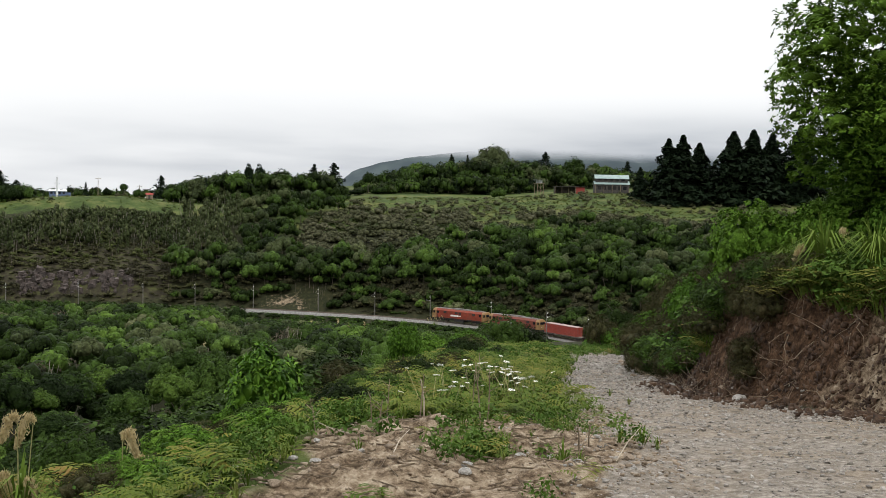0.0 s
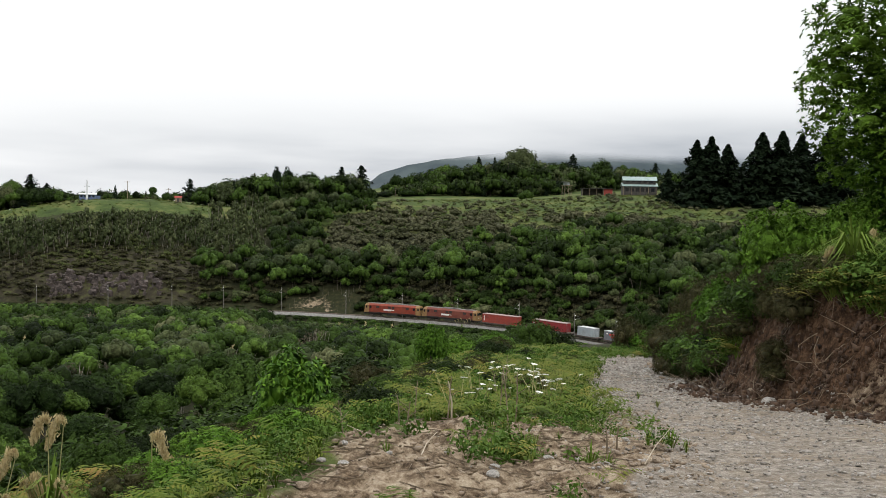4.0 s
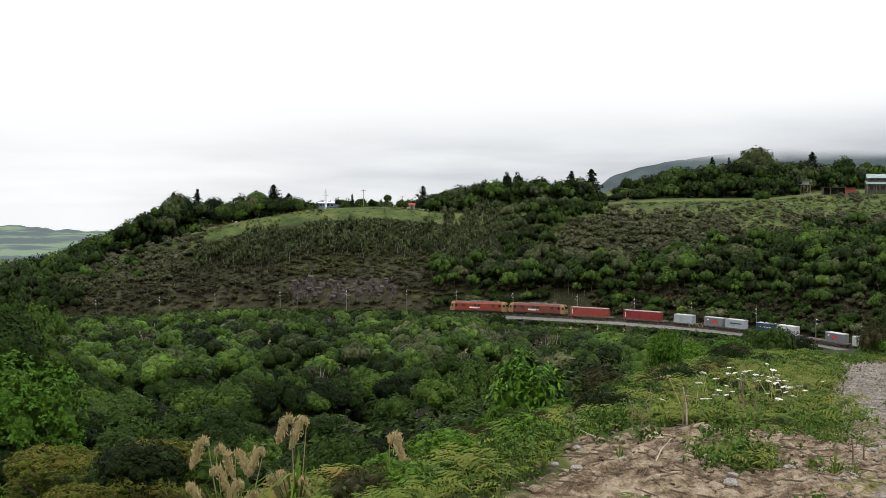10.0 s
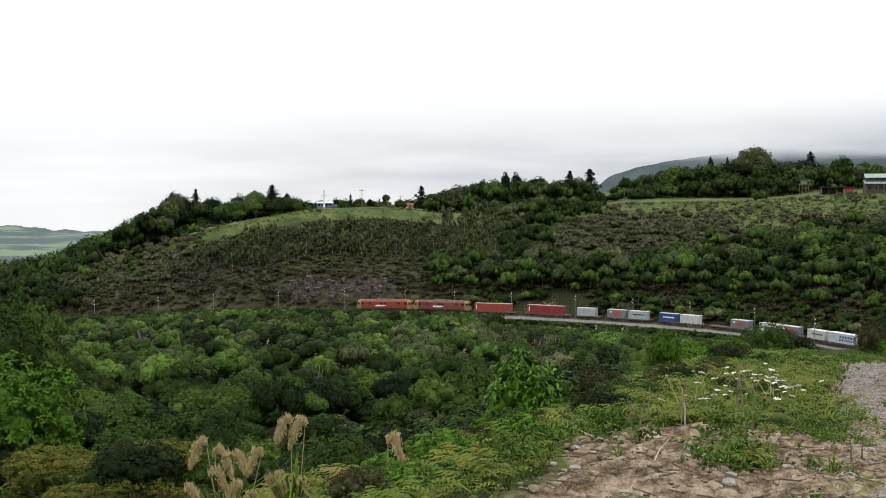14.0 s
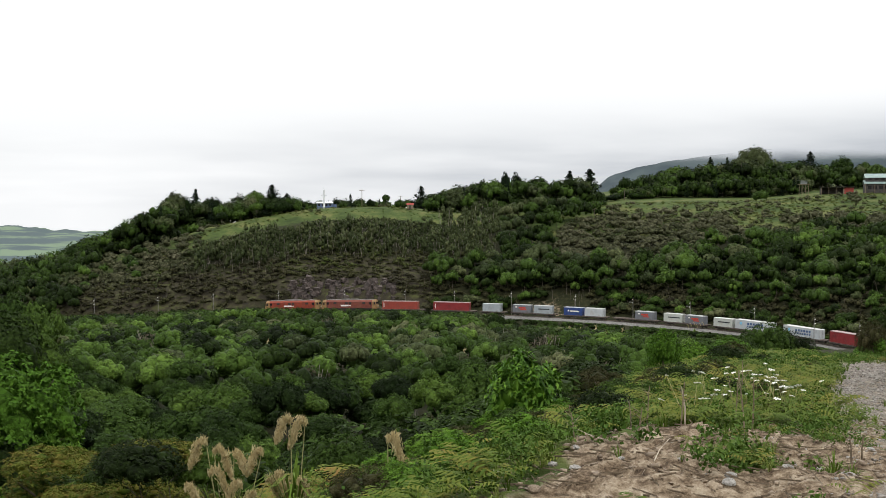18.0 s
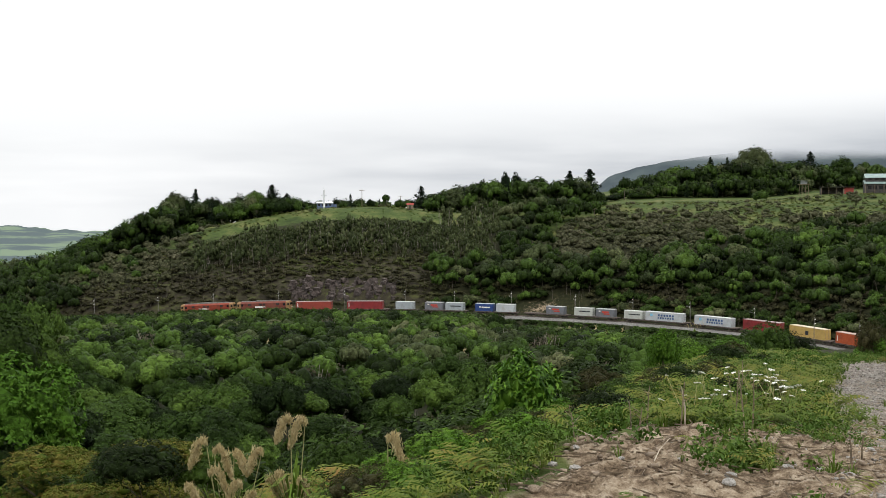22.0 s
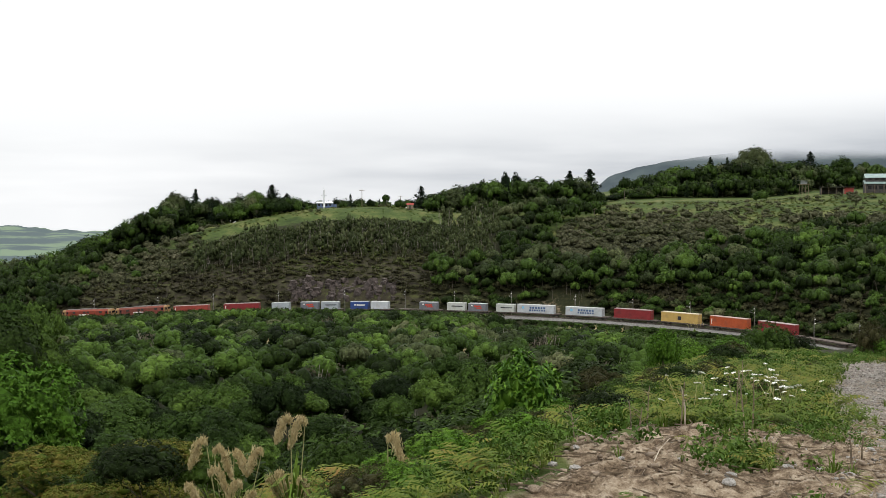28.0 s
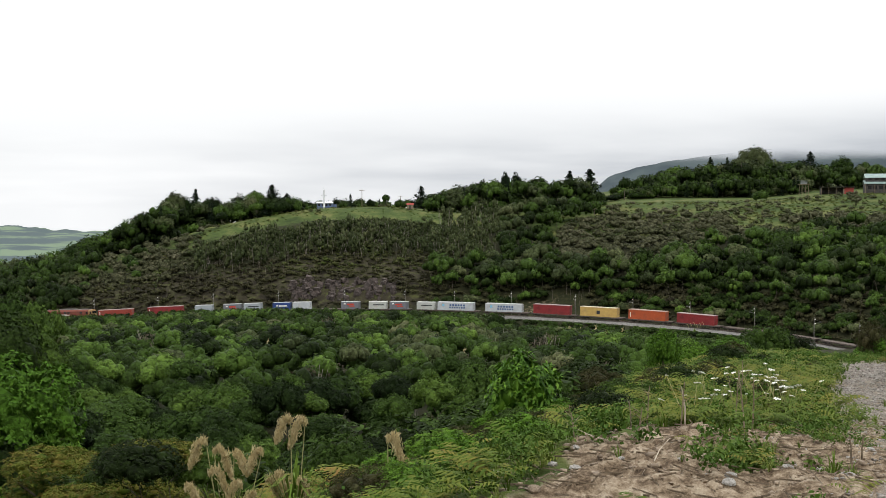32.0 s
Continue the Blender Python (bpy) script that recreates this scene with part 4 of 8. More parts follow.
def flat_wagon(length):
    root = new("flat_wagon")
    h = length / 2
    part("deck", boxes((-h, h, -1.18, 1.18, 0.86, 0.98), (-h, h, -1.22, -1.10, 0.66, 0.98), (-h, h, 1.10, 1.22, 0.66, 0.98), (-h + 0.6, h - 0.6, -0.35, 0.35, 0.52, 0.88), bevel=0.02), MAT_DECK, root)
    for k in range(max(2, int(length / 2.4))):
        x = -h + 0.5 + (length - 1.0) * k / (max(2, int(length / 2.4)) - 1)
        part("stake_pocket", boxes((x - 0.08, x + 0.08, -1.28, 1.28, 0.70, 0.90)), MAT_UNDER, root)
    for sx in (-1, 1):
        part("coupler", boxes((min(sx * h, sx * (h + 0.4)), max(sx * h, sx * (h + 0.4)), -0.14, 0.14, 0.6, 0.84)), MAT_UNDER, root)
        bogie(root, sx * (h - (1.9 if length > 9 else 1.7)), 1.7 if length > 9 else 1.5, 0.40, 0.58)
    part("brake_cylinder", tubes(((-0.9, 0.5, 0.5), (0.3, 0.5, 0.5), 0.18, 0.18), sides=10), MAT_UNDER, root)
    return tagged(root, "brown low flat container wagon on two bogies", "wagon", "wagons of the train")


def container(length, colour, words, marks="plain", high=2.59):
    """Corrugated steel box, x along the train, z = 0 at its foot."""
    root = new("shipping_container")
    h, w = length / 2, 1.219
    mat = BOXPAINT[colour]
    for sy in (-1, 1):
        bm = bmesh.new()
        n = int(length / 0.28)
        top, bot = high - 0.12, 0.16
        pts = []
        for k in range(n):
            x = -h + 0.1 + (length - 0.2) * k / n
            stp = (length - 0.2) / n
            for dx, dy in ((0, 0), (stp * 0.3, 0), (stp * 0.5, 1), (stp * 0.8, 1)):
                pts.append((x + dx, sy * (w - 0.012 - 0.036 * dy)))
        pts.append((h - 0.1, sy * (w - 0.012)))
        lo = [bm.verts.new((x, y, bot)) for x, y in pts]
        hi = [bm.verts.new((x, y, top)) for x, y in pts]
        for a in range(len(pts) - 1):
            bm.faces.new((lo[a], lo[a + 1], hi[a + 1], hi[a]) if sy < 0 else (lo[a + 1], lo[a], hi[a], hi[a + 1]))
        part("side_panel", bm, mat, root)
    part("base_frame", boxes((-h, h, -w, -w + 0.12, 0, 0.17), (-h, h, w - 0.12, w, 0, 0.17), (-h, -h + 0.15, -w, w, 0, 0.17), (h - 0.15, h, -w, w, 0, 0.17), (-h + 0.1, h - 0.1, -w + 0.1, w - 0.1, 0.08, 0.14)), mat, root)
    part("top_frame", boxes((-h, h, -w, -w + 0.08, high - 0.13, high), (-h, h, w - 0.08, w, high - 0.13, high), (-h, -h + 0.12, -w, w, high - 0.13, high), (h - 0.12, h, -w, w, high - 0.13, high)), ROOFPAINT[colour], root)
    part("roof", boxes((-h + 0.1, h - 0.1, -w + 0.06, w - 0.06, high - 0.06, high - 0.02)), ROOFPAINT[colour], root, "roof paler than the sides, with dirty patches")
    for sx in (-1, 1):
        for sy in (-1, 1):
            part("corner_post", boxes((min(sx * h, sx * (h - 0.14)), max(sx * h, sx * (h - 0.14)), min(sy * w, sy * (w - 0.1)), max(sy * w, sy * (w - 0.1)), 0.1, high - 0.1)), mat, root)
    part("front_wall", boxes((h - 0.07, h - 0.03, -w + 0.08, w - 0.08, 0.12, high - 0.1)), mat, root)
    for sy in (-1, 1):
        d = part("door", boxes((-h + 0.02, -h + 0.07, min(sy * 0.01, sy * (w - 0.1)), max(sy * 0.01, sy * (w - 0.1)), 0.16, high - 0.13), bevel=0.008), mat, root)
        for y in (0.28, 0.86):
            part("lock_rod", tubes(((-h + 0.0, sy * y, 0.15), (-h + 0.0, sy * y, high - 0.14), 0.022, 0.022), sides=5), MAT_MAST, d)

    def bar(name, m, rows, label):
        for sy in (-1, 1):
            flip = [(x0, x1) if sy > 0 else (-x1, -x0) for x0, x1, _, _ in rows]
            part(name, boxes(*[(a, b, sy * (w + 0.004) - 0.006, sy * (w + 0.004) + 0.006, r[2], r[3]) for (a, b), r in zip(flip, rows)]), m, root, label)

    if marks == "line":
        row = [(-3.3 + 0.92 * k, -2.68 + 0.92 * k, 1.35, 1.95) for k in range(6)]
        row2 = [(-3.3 + 0.80 * k, -2.78 + 0.80 * k, 0.62, 1.1) for k in range(7)]
        bar("lettering", MAT_BLUEBAR, row + row2, "large dark blue lettering bars")
        bar("emblem", MAT_SKYBAR, [(3.7, 4.5, 1.2, 2.0)], "pale blue square emblem")
    elif marks == "red":
        bar("marking", MAT_REDBAR, [(-1.3, 1.0, 1.25, 1.75), (-1.6, 0.4, 0.75, 1.1)], "red slanted lettering bars")
        bar("emblem", MAT_WHITEBAR, [(1.5, 2.1, 1.5, 1.9)], "small white mark")
    elif marks == "white":
        bar("marking", MAT_WHITEBAR, [(-2.0, 0.9, 1.05, 1.45), (1.2, 1.7, 1.1, 1.6)], "white lettering bars")
    elif marks == "dark":
        bar("marking", MAT_BLACKBAR, [(-2.3, 1.5, 1.2, 1.5)], "dark lettering bars")
    elif marks == "square":
        bar("emblem", MAT_BLACKBAR, [(-0.55, 0.55, 0.75, 1.85)], "dark square emblem")
    elif marks == "tall":
        bar("marking", MAT_WHITEBAR, [(5.3, 5.55, 0.5, 2.0)], "white vertical lettering bar")
    for ob in root.children_recursive:
        ob.data.transform(Matrix.Scale(0.9, 4))
    return tagged(root, words, "shipping container", "containers on the train")


MAT_DECK = surface("rusty_wagon_deck", (0.045, 0.035, 0.03), (0.15, 0.12, 0.10), scale=1.5, fine=12, rough=0.8, bump=0.1)
TRAIN = []


def make_train():
    """All vehicles and their loads, with the place of each one's middle along the train."""
    TRAIN.append((locomotive(MAT_LOCORED, "bright but stained"), -135.4, 0.0))
    TRAIN.append((locomotive(MAT_LOCORED2, "dull weathered"), -117.6, 0.0))
    wagon, short = flat_wagon(13.5), flat_wagon(7.6)
    wagon.name = "flat_wagon"
    mids = [-101.3, -85.3, -61.0, -45.3, -30.0, -15.2, 6.1, 20.8, 35.4, 49.6, 64.2, 78.7, 93.4, 108.1, 122.8, 137.5, 152.2]
    TRAIN.append((short, -73.2, 0.0))
    for k, c in enumerate(mids):
        if c == 6.1:
            TRAIN.append((flat_wagon(19.6), 2.9, 0.0))
        else:
            TRAIN.append((wagon if k == 0 else copy_thing(wagon, Matrix()), c, 0.0))
    top = 0.985
    loads = [(-101.3, 12.19, "rust_red", "faded rust-red long steel shipping container with a pale roof", "tall", 2.59),
             (-85.3, 12.19, "dark_red", "dark red long steel shipping container with a pale roof", "tall", 2.59),
             (-73.2, 6.06, "grey", "plain grey short steel shipping container", "plain", 2.44),
             (-64.1, 6.06, "dark_grey", "dark grey short steel shipping container with a red marking", "red", 2.44),
             (-57.7, 6.06, "grey", "grey short steel shipping container with a dark line of lettering", "dark", 2.44),
             (-48.5, 6.06, "blue", "blue short steel shipping container with white lettering bars", "white", 2.44),
             (-42.2, 6.06, "pale", "pale grey short steel shipping container", "plain", 2.44),
             (-27.0, 6.06, "dark_grey", "dark grey short steel shipping container with a red marking", "red", 2.44),
             (-18.4, 6.06, "cream", "cream short steel shipping container with a dark marking", "dark", 2.44),
             (-11.9, 6.06, "dark_grey", "dark grey short steel shipping container with a red marking", "red", 2.44),
             (-3.4, 6.06, "cream", "cream short steel shipping container with dark lettering", "dark", 2.44),
             (6.1, 12.19, "pale", "pale grey long shipping container with large blue lettering bars", "line", 2.59),
             (20.8, 12.19, "pale", "pale grey long shipping container with large blue lettering bars", "line", 2.59),
             (35.4, 12.19, "dark_red", "deep red long steel shipping container", "plain", 2.9),
             (49.6, 12.19, "yellow", "ochre yellow long steel shipping container with a dark square", "square", 2.9),
             (64.2, 12.19, "orange", "orange long steel shipping container with a white end bar", "tall", 2.9),
             (78.7, 12.19, "dark_red", "deep red long steel shipping container, last of the load", "plain", 2.9)]
    for c, ln, col, words, marks, hi in loads:
        TRAIN.append((container(ln, col, words, marks, hi), c - 0.05 * ln, top))


make_train()

# ---- woods ----
wr = np.random.default_rng(7)
FAR_BROAD = [dome(wr, 7, 38, 4, 0.080, core=0.88, div=2) for _ in range(7)]
FAR_BROAD_FINE = [dome(wr, 9, 56, 4, 0.068, 0.95, core=0.88, div=2) for _ in range(8)]
FAR_UPRIGHT = [tufts_on(wr, np.stack([wr.normal(0, 0.28, 5), wr.normal(0, 0.28, 5), np.linspace(0.35, 1.0, 5)], 1), np.full(5, 0.34), 22, 5, 0.12, 0.2, 0.8, 0.3, core=0.75) for _ in range(6)]
FAR_MOUND = [dome(wr, 5, 20, 5, 0.13, 0.95, tier=0.4, aspect=0.4, core=0.85) for _ in range(6)]
RIDGE = [dome(wr, 8, 36, 4, 0.10, 1.05, core=0.86) for _ in range(7)]
FAR_CONE = [conifer(wr, 420, 0.16) for _ in range(4)]


MAT_TUSSOCK = leaves("rough_pasture_grass", [(0.035, 0.055, 0.012), (0.080, 0.105, 0.022), (0.125, 0.120, 0.045)], grain=0)


def wooded_hill():
    broad, grey, scrub, dark, olive, stems = [], [], [], [], [], []
    x, y = jittered(wr, -190, 240, 285, 475, 4.1)
    z, v, b = height(x, y), hill_fraction(x, y), x / y
    d, _ = line_distance(x, y)
    n1, n2 = bumps(x, y, 34, 70), bumps(x, y, 12, 71)
    for i in range(len(x)):
        vi, bi, u = v[i], b[i], wr.uniform()
        if vi < 0.02 or vi > 1.02 or d[i] < 6.5 or bi < -0.44 or bi > 0.60:
            continue
        pasture = (bi > 0.075 and vi > np.interp(bi, [0.075, 0.13, 0.2, 0.3, 0.36], [0.97, 0.86, 0.76, 0.62, 0.6]) + 0.13 * n1[i] + 0.16 * n2[i]) or (-0.2 < bi < 0.07 and vi > 0.94)
        tone = np.clip(0.45 + 0.3 * n2[i] + 0.16 * wr.normal(), 0, 1)
        if 0.055 < bi < 0.115 and vi < 0.07 + 0.03 * n2[i]:
            continue
        if pasture:
            if bi < 0.07 and u < 0.06:
                broad.append((x[i], y[i], z[i] - 0.2, 1.2 + 8 * u, 2.0 + 20 * u, tone * 0.6))
            elif u < (0.7 if n2[i] > 0.0 else 0.22) and vi < 1.0:
                scrub.append((x[i], y[i], z[i] - 0.1, 0.8 + 1.2 * wr.uniform(), 1.1 + 1.2 * wr.uniform(), tone))
            continue
        if -0.30 < bi < -0.02 + 0.03 * n1[i] and vi < 0.36 + 0.07 * n2[i]:
            if -0.12 < bi < -0.045 and vi < 0.16 and u < 0.55:
                continue
            if u < 0.12 and vi > 0.2:
                grey.append((x[i], y[i], z[i] - 0.2, 0.9 + u, 3.0, tone))
            continue
        if bi > -0.30 + 0.03 * n1[i] and vi < 1.0 and vi > 0.3 and bi < -0.20 + 0.02 * n1[i]:
            if wr.uniform() < 0.09:
                broad.append((x[i], y[i], z[i] - 0.4, 1.9 + u, 3.2 + 2.5 * u, np.clip(tone + 0.2, 0, 1)))
            else:
                scrub.append((x[i], y[i], z[i] - 0.3, 2.0 + 0.9 * u, 2.0 + 1.6 * u, np.clip(tone + 0.02, 0, 1)))
            continue
        if bi <= -0.29 + 0.03 * n1[i]:
            (olive if u < 0.25 else broad).append((x[i], y[i], z[i] - 0.5, 2.0 + 2.2 * u * u, 3.4 + 4.0 * u, np.clip(tone - 0.16, 0, 1)))
            continue
        if 0.045 + 0.02 * n1[i] < bi < (0.098 if vi < 0.8 else 0.132) + 0.02 * n1[i] and vi > 0.12:
            (olive if wr.uniform() < 0.25 else broad).append((x[i], y[i], z[i] - 0.5, 1.8 + 2.0 * u * u, 3.8 + 5.0 * u, np.clip(tone - 0.1 + 0.15 * wr.normal(), 0, 1)))
            continue
        if bi < 0.045 + 0.03 * n1[i] and vi > 0.3:
            h = 4.2 + 3.4 * u
            if bi < 0.0:
                h = min(h, EYE + (np.interp(bi, BROW_B, BROW_Z) - 4.6 - EYE) * y[i] / (np.interp(bi, BROW_B, BROW_Y) - 13) - z[i] + 2.6 * n2[i] + (2.6 if u > 0.9 else 0))
            if h > 1.0:
                grey.append((x[i], y[i], z[i] - 0.2, min(0.9 * h, 2.0 + 1.0 * u), h, tone))
            continue
        if vi < np.interp(bi, [0.1, 0.2, 0.3], [0.30, 0.40, 0.52]) + 0.14 * n1[i] + 0.08 * n2[i]:
            if wr.uniform() < 0.8:
                (olive if wr.uniform() < 0.16 else broad).append((x[i], y[i], z[i] - 0.6, 1.8 + 2.2 * u * u, 3.4 + 5.6 * u if vi > 0.08 else 3.4, np.clip(tone + 0.02 + 0.2 * wr.normal(), 0, 1)))
            continue
        scrub.append((x[i], y[i], z[i] - 0.3, 2.3 + 1.2 * u, 2.2 + 1.7 * u, tone))
    # low growth between and below the trees
    x, y = jittered(wr, -185, 150, 290, 472, 2.2)
    z, v, b = height(x, y), hill_fraction(x, y), x / y
    d, _ = line_distance(x, y)
    n2 = bumps(x, y, 12, 71)
    for i in range(len(x)):
        vi, bi, u = v[i], b[i], wr.uniform()
        if d[i] < 5.5 or vi < 0 or bi < -0.42 or bi > 0.46:
            continue
        tone = np.clip(0.4 + 0.3 * n2[i] + 0.2 * wr.normal(), 0, 1)
        if -0.36 < bi < 0.02 and vi < 0.45 + 0.1 * n2[i] and not (-0.118 + 0.03 * n2[i] < bi < -0.045 + 0.03 * n2[i] and 0.05 < vi < 0.13 + 0.1 * n2[i]):
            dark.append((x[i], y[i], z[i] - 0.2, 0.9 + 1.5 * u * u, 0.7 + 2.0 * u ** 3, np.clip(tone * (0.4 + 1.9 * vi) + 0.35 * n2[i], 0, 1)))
            if u > 0.72 and vi > 0.03:
                stems.append((x[i], y[i], z[i] - 0.2, 0.6, 1.5 + 3.5 * wr.uniform(), 0.5))
        elif bi >= 0.02 and vi < 0.13:
            if u > 0.45:
                stems.append((x[i], y[i], z[i] - 0.2, 0.6, 1.2 + 2.6 * wr.uniform(), 0.5))
            if not (0.058 < bi < 0.12 and vi < 0.11):
                (dark if u < 0.8 else broad).append((x[i], y[i], z[i] - 0.15, 1.4 + 0.8 * u, 0.9 + 2.6 * u * (d[i] > 7), tone * 0.8))
        elif bi > 0.02 and vi < np.interp(bi, [0.1, 0.2, 0.3], [0.28, 0.38, 0.5]) and u < 0.55:
            broad.append((x[i], y[i], z[i] - 0.15, 1.5 + 0.9 * u, 1.6 + 2.0 * u, tone))
        elif bi < 0.03 and 0.36 < vi < 0.88 and u < 0.8:
            h = min(2.2 + 3.6 * u, EYE + (np.interp(bi, BROW_B, BROW_Z) - 4.6 - EYE) * y[i] / (np.interp(bi, BROW_B, BROW_Y) - 13) - z[i] + 1.5 * n2[i])
            if h > 1:
                (grey if bi > -0.2 else scrub).append((x[i], y[i], z[i] - 0.15, 1.5, h if bi > -0.2 else 1.6, tone * 0.7))
    f = scatter("hillside_forest", broad, FAR_BROAD + RIDGE, MAT_BROAD, wr, "dense green broadleaf bush on the lower hillside", "forest")
    trunks("stems", broad[::2], MAT_BARK, wr, f, "grey stems in the bush", 0.018)
    scatter("hillside_olive_trees", olive, FAR_BROAD, MAT_GREYTREE, wr, "grey-olive small-leaved trees among the hillside bush", "forest")
    f = scatter("tea_tree_stand", grey, FAR_UPRIGHT, MAT_GREYTREE, wr, "thin grey-green tea-tree stand with pale bare stems", "forest", full=2.0)
    trunks("stems", grey, MAT_PALEBARK, wr, f, "pale thin stems", 0.012, 2)
    scatter("hillside_scrub", scrub, FAR_MOUND, MAT_SCRUB, wr, "olive-brown low scrub in mounds on the slope", "scrub")
    # rough tussocks over the pasture
    x, y = jittered(wr, -110, 190, 395, 478, 1.9)
    z, v, b = height(x, y), hill_fraction(x, y), x / y
    n2 = bumps(x, y, 9, 75)
    rough = [(x[i], y[i], z[i] - 0.06, 0.45 + 0.7 * q, 0.22 + 0.4 * q, np.clip(0.5 + 0.5 * n2[i], 0, 1)) for i, q in enumerate(wr.uniform(size=len(x)))
             if v[i] > 0.62 and v[i] < 1.12 and (b[i] > 0.07 or (-0.21 < b[i] < 0.07 and v[i] > 0.9)) and b[i] < 0.5 and q < 0.6 + 0.6 * n2[i]]
    scatter("rough_pasture", rough, [crown(wr, 14, 3, 0.3, 1.0, jitter=0.8, core=0.9, div=1, small=1.3) for _ in range(4)], MAT_TUSSOCK, wr, "rough green and straw grass tussocks on the pasture", "grass")
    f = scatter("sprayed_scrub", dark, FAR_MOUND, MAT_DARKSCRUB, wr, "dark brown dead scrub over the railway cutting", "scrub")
    trunks("dead_stems", stems, MAT_BARK, wr, f, "bare grey dead stems", 0.02, 1, 0.1)


wooded_hill()


# height of the skyline above the eye per metre of distance, by bearing
SKY_B = [-0.42, -0.365, -0.337, -0.304, -0.2715, -0.2505, -0.2249, -0.188, -0.16, -0.141, -0.115, -0.02, 0.003, 0.03, 0.075, 0.10, 0.122, 0.130, 0.15, 0.184, 0.217, 0.254, 0.30, 0.347, 0.42, 0.6]
SKY_V = [-0.050, -0.040, -0.037, -0.026, -0.015, -0.004, 0.010, 0.0140, 0.0155, 0.017, 0.010, 0.010, 0.019, 0.0270, 0.030, 0.030, 0.028, 0.015, 0.025, 0.036, 0.0415, 0.046, 0.043, 0.041, 0.036, 0.04]


def ridge_woods():
    """Trees on the plateau, in tiers that stay under the skyline of the single trees."""
    spots, tall, grey = [], [], []
    for b0, b1, y0, y1, n, lo, hi in ((-0.232, -0.115, 478, 500, 190, 0.2, 0.84), (-0.30, -0.225, 450, 500, 150, 0.4, 1.0), (-0.125, -0.01, 640, 700, 90, 0.6, 1.0), (-0.012, 0.04, 474, 500, 110, 0.25, 0.92),
                                      (0.035, 0.132, 468, 505, 230, 0.2, 0.90), (0.13, 0.30, 503, 515, 150, 0.2, 0.55), (0.14, 0.30, 520, 550, 200, 0.45, 0.90), (0.29, 0.40, 530, 580, 140, 0.3, 0.85),
                                      (0.39, 0.60, 470, 560, 80, 0.4, 1.0), (-0.43, -0.29, 440, 560, 190, 0.5, 1.0)):
        for _ in range(n):
            y, b = wr.uniform(y0, y1), wr.uniform(b0, b1)
            x = b * y
            z = ground_z(x, y)
            h = (EYE + np.interp(b, SKY_B, SKY_V) * y - z) * wr.uniform(lo, hi)
            if h < 2:
                continue
            tone = np.clip(wr.normal(0.40, 0.26), 0, 1)
            if wr.uniform() < 0.88:
                r = min(3.8, h * wr.uniform(0.3, 0.5)) + 0.8
                bunch = grey if wr.uniform() < 0.22 else spots
                bunch.append((x, y, z - 0.4, r, h, tone))
                if h > 2.5 * r:
                    bunch.append((x + wr.normal(0, 0.5) * r, y - 0.5 * r, z - 0.4, r * 0.9, h * 0.5, np.clip(tone - 0.15, 0, 1)))
            else:
                tall.append((x, y, z - 0.4, min(3.0, h * wr.uniform(0.2, 0.3)) + 0.4, h, tone))
    scatter("ridge_grey_trees", grey, RIDGE, MAT_GREYTREE, wr, "grey-green trees among the ridge woods", "forest")
    f = scatter("ridge_woods", spots, RIDGE, MAT_BROAD, wr, "dark green mixed trees along the ridge", "forest")
    trunks("stems", spots[::2], MAT_BARK, wr, f, "dark stems", 0.018, tilt=0.04)
    scatter("ridge_conifers", tall, FAR_CONE, MAT_CONIFER, wr, "dark pointed conifers among the ridge trees", "forest", spire=True)


ridge_woods()

MAT_DRYTWIG = leaves("dry_twigs", [(0.06, 0.05, 0.035), (0.11, 0.09, 0.065), (0.15, 0.13, 0.10)], grain=0)


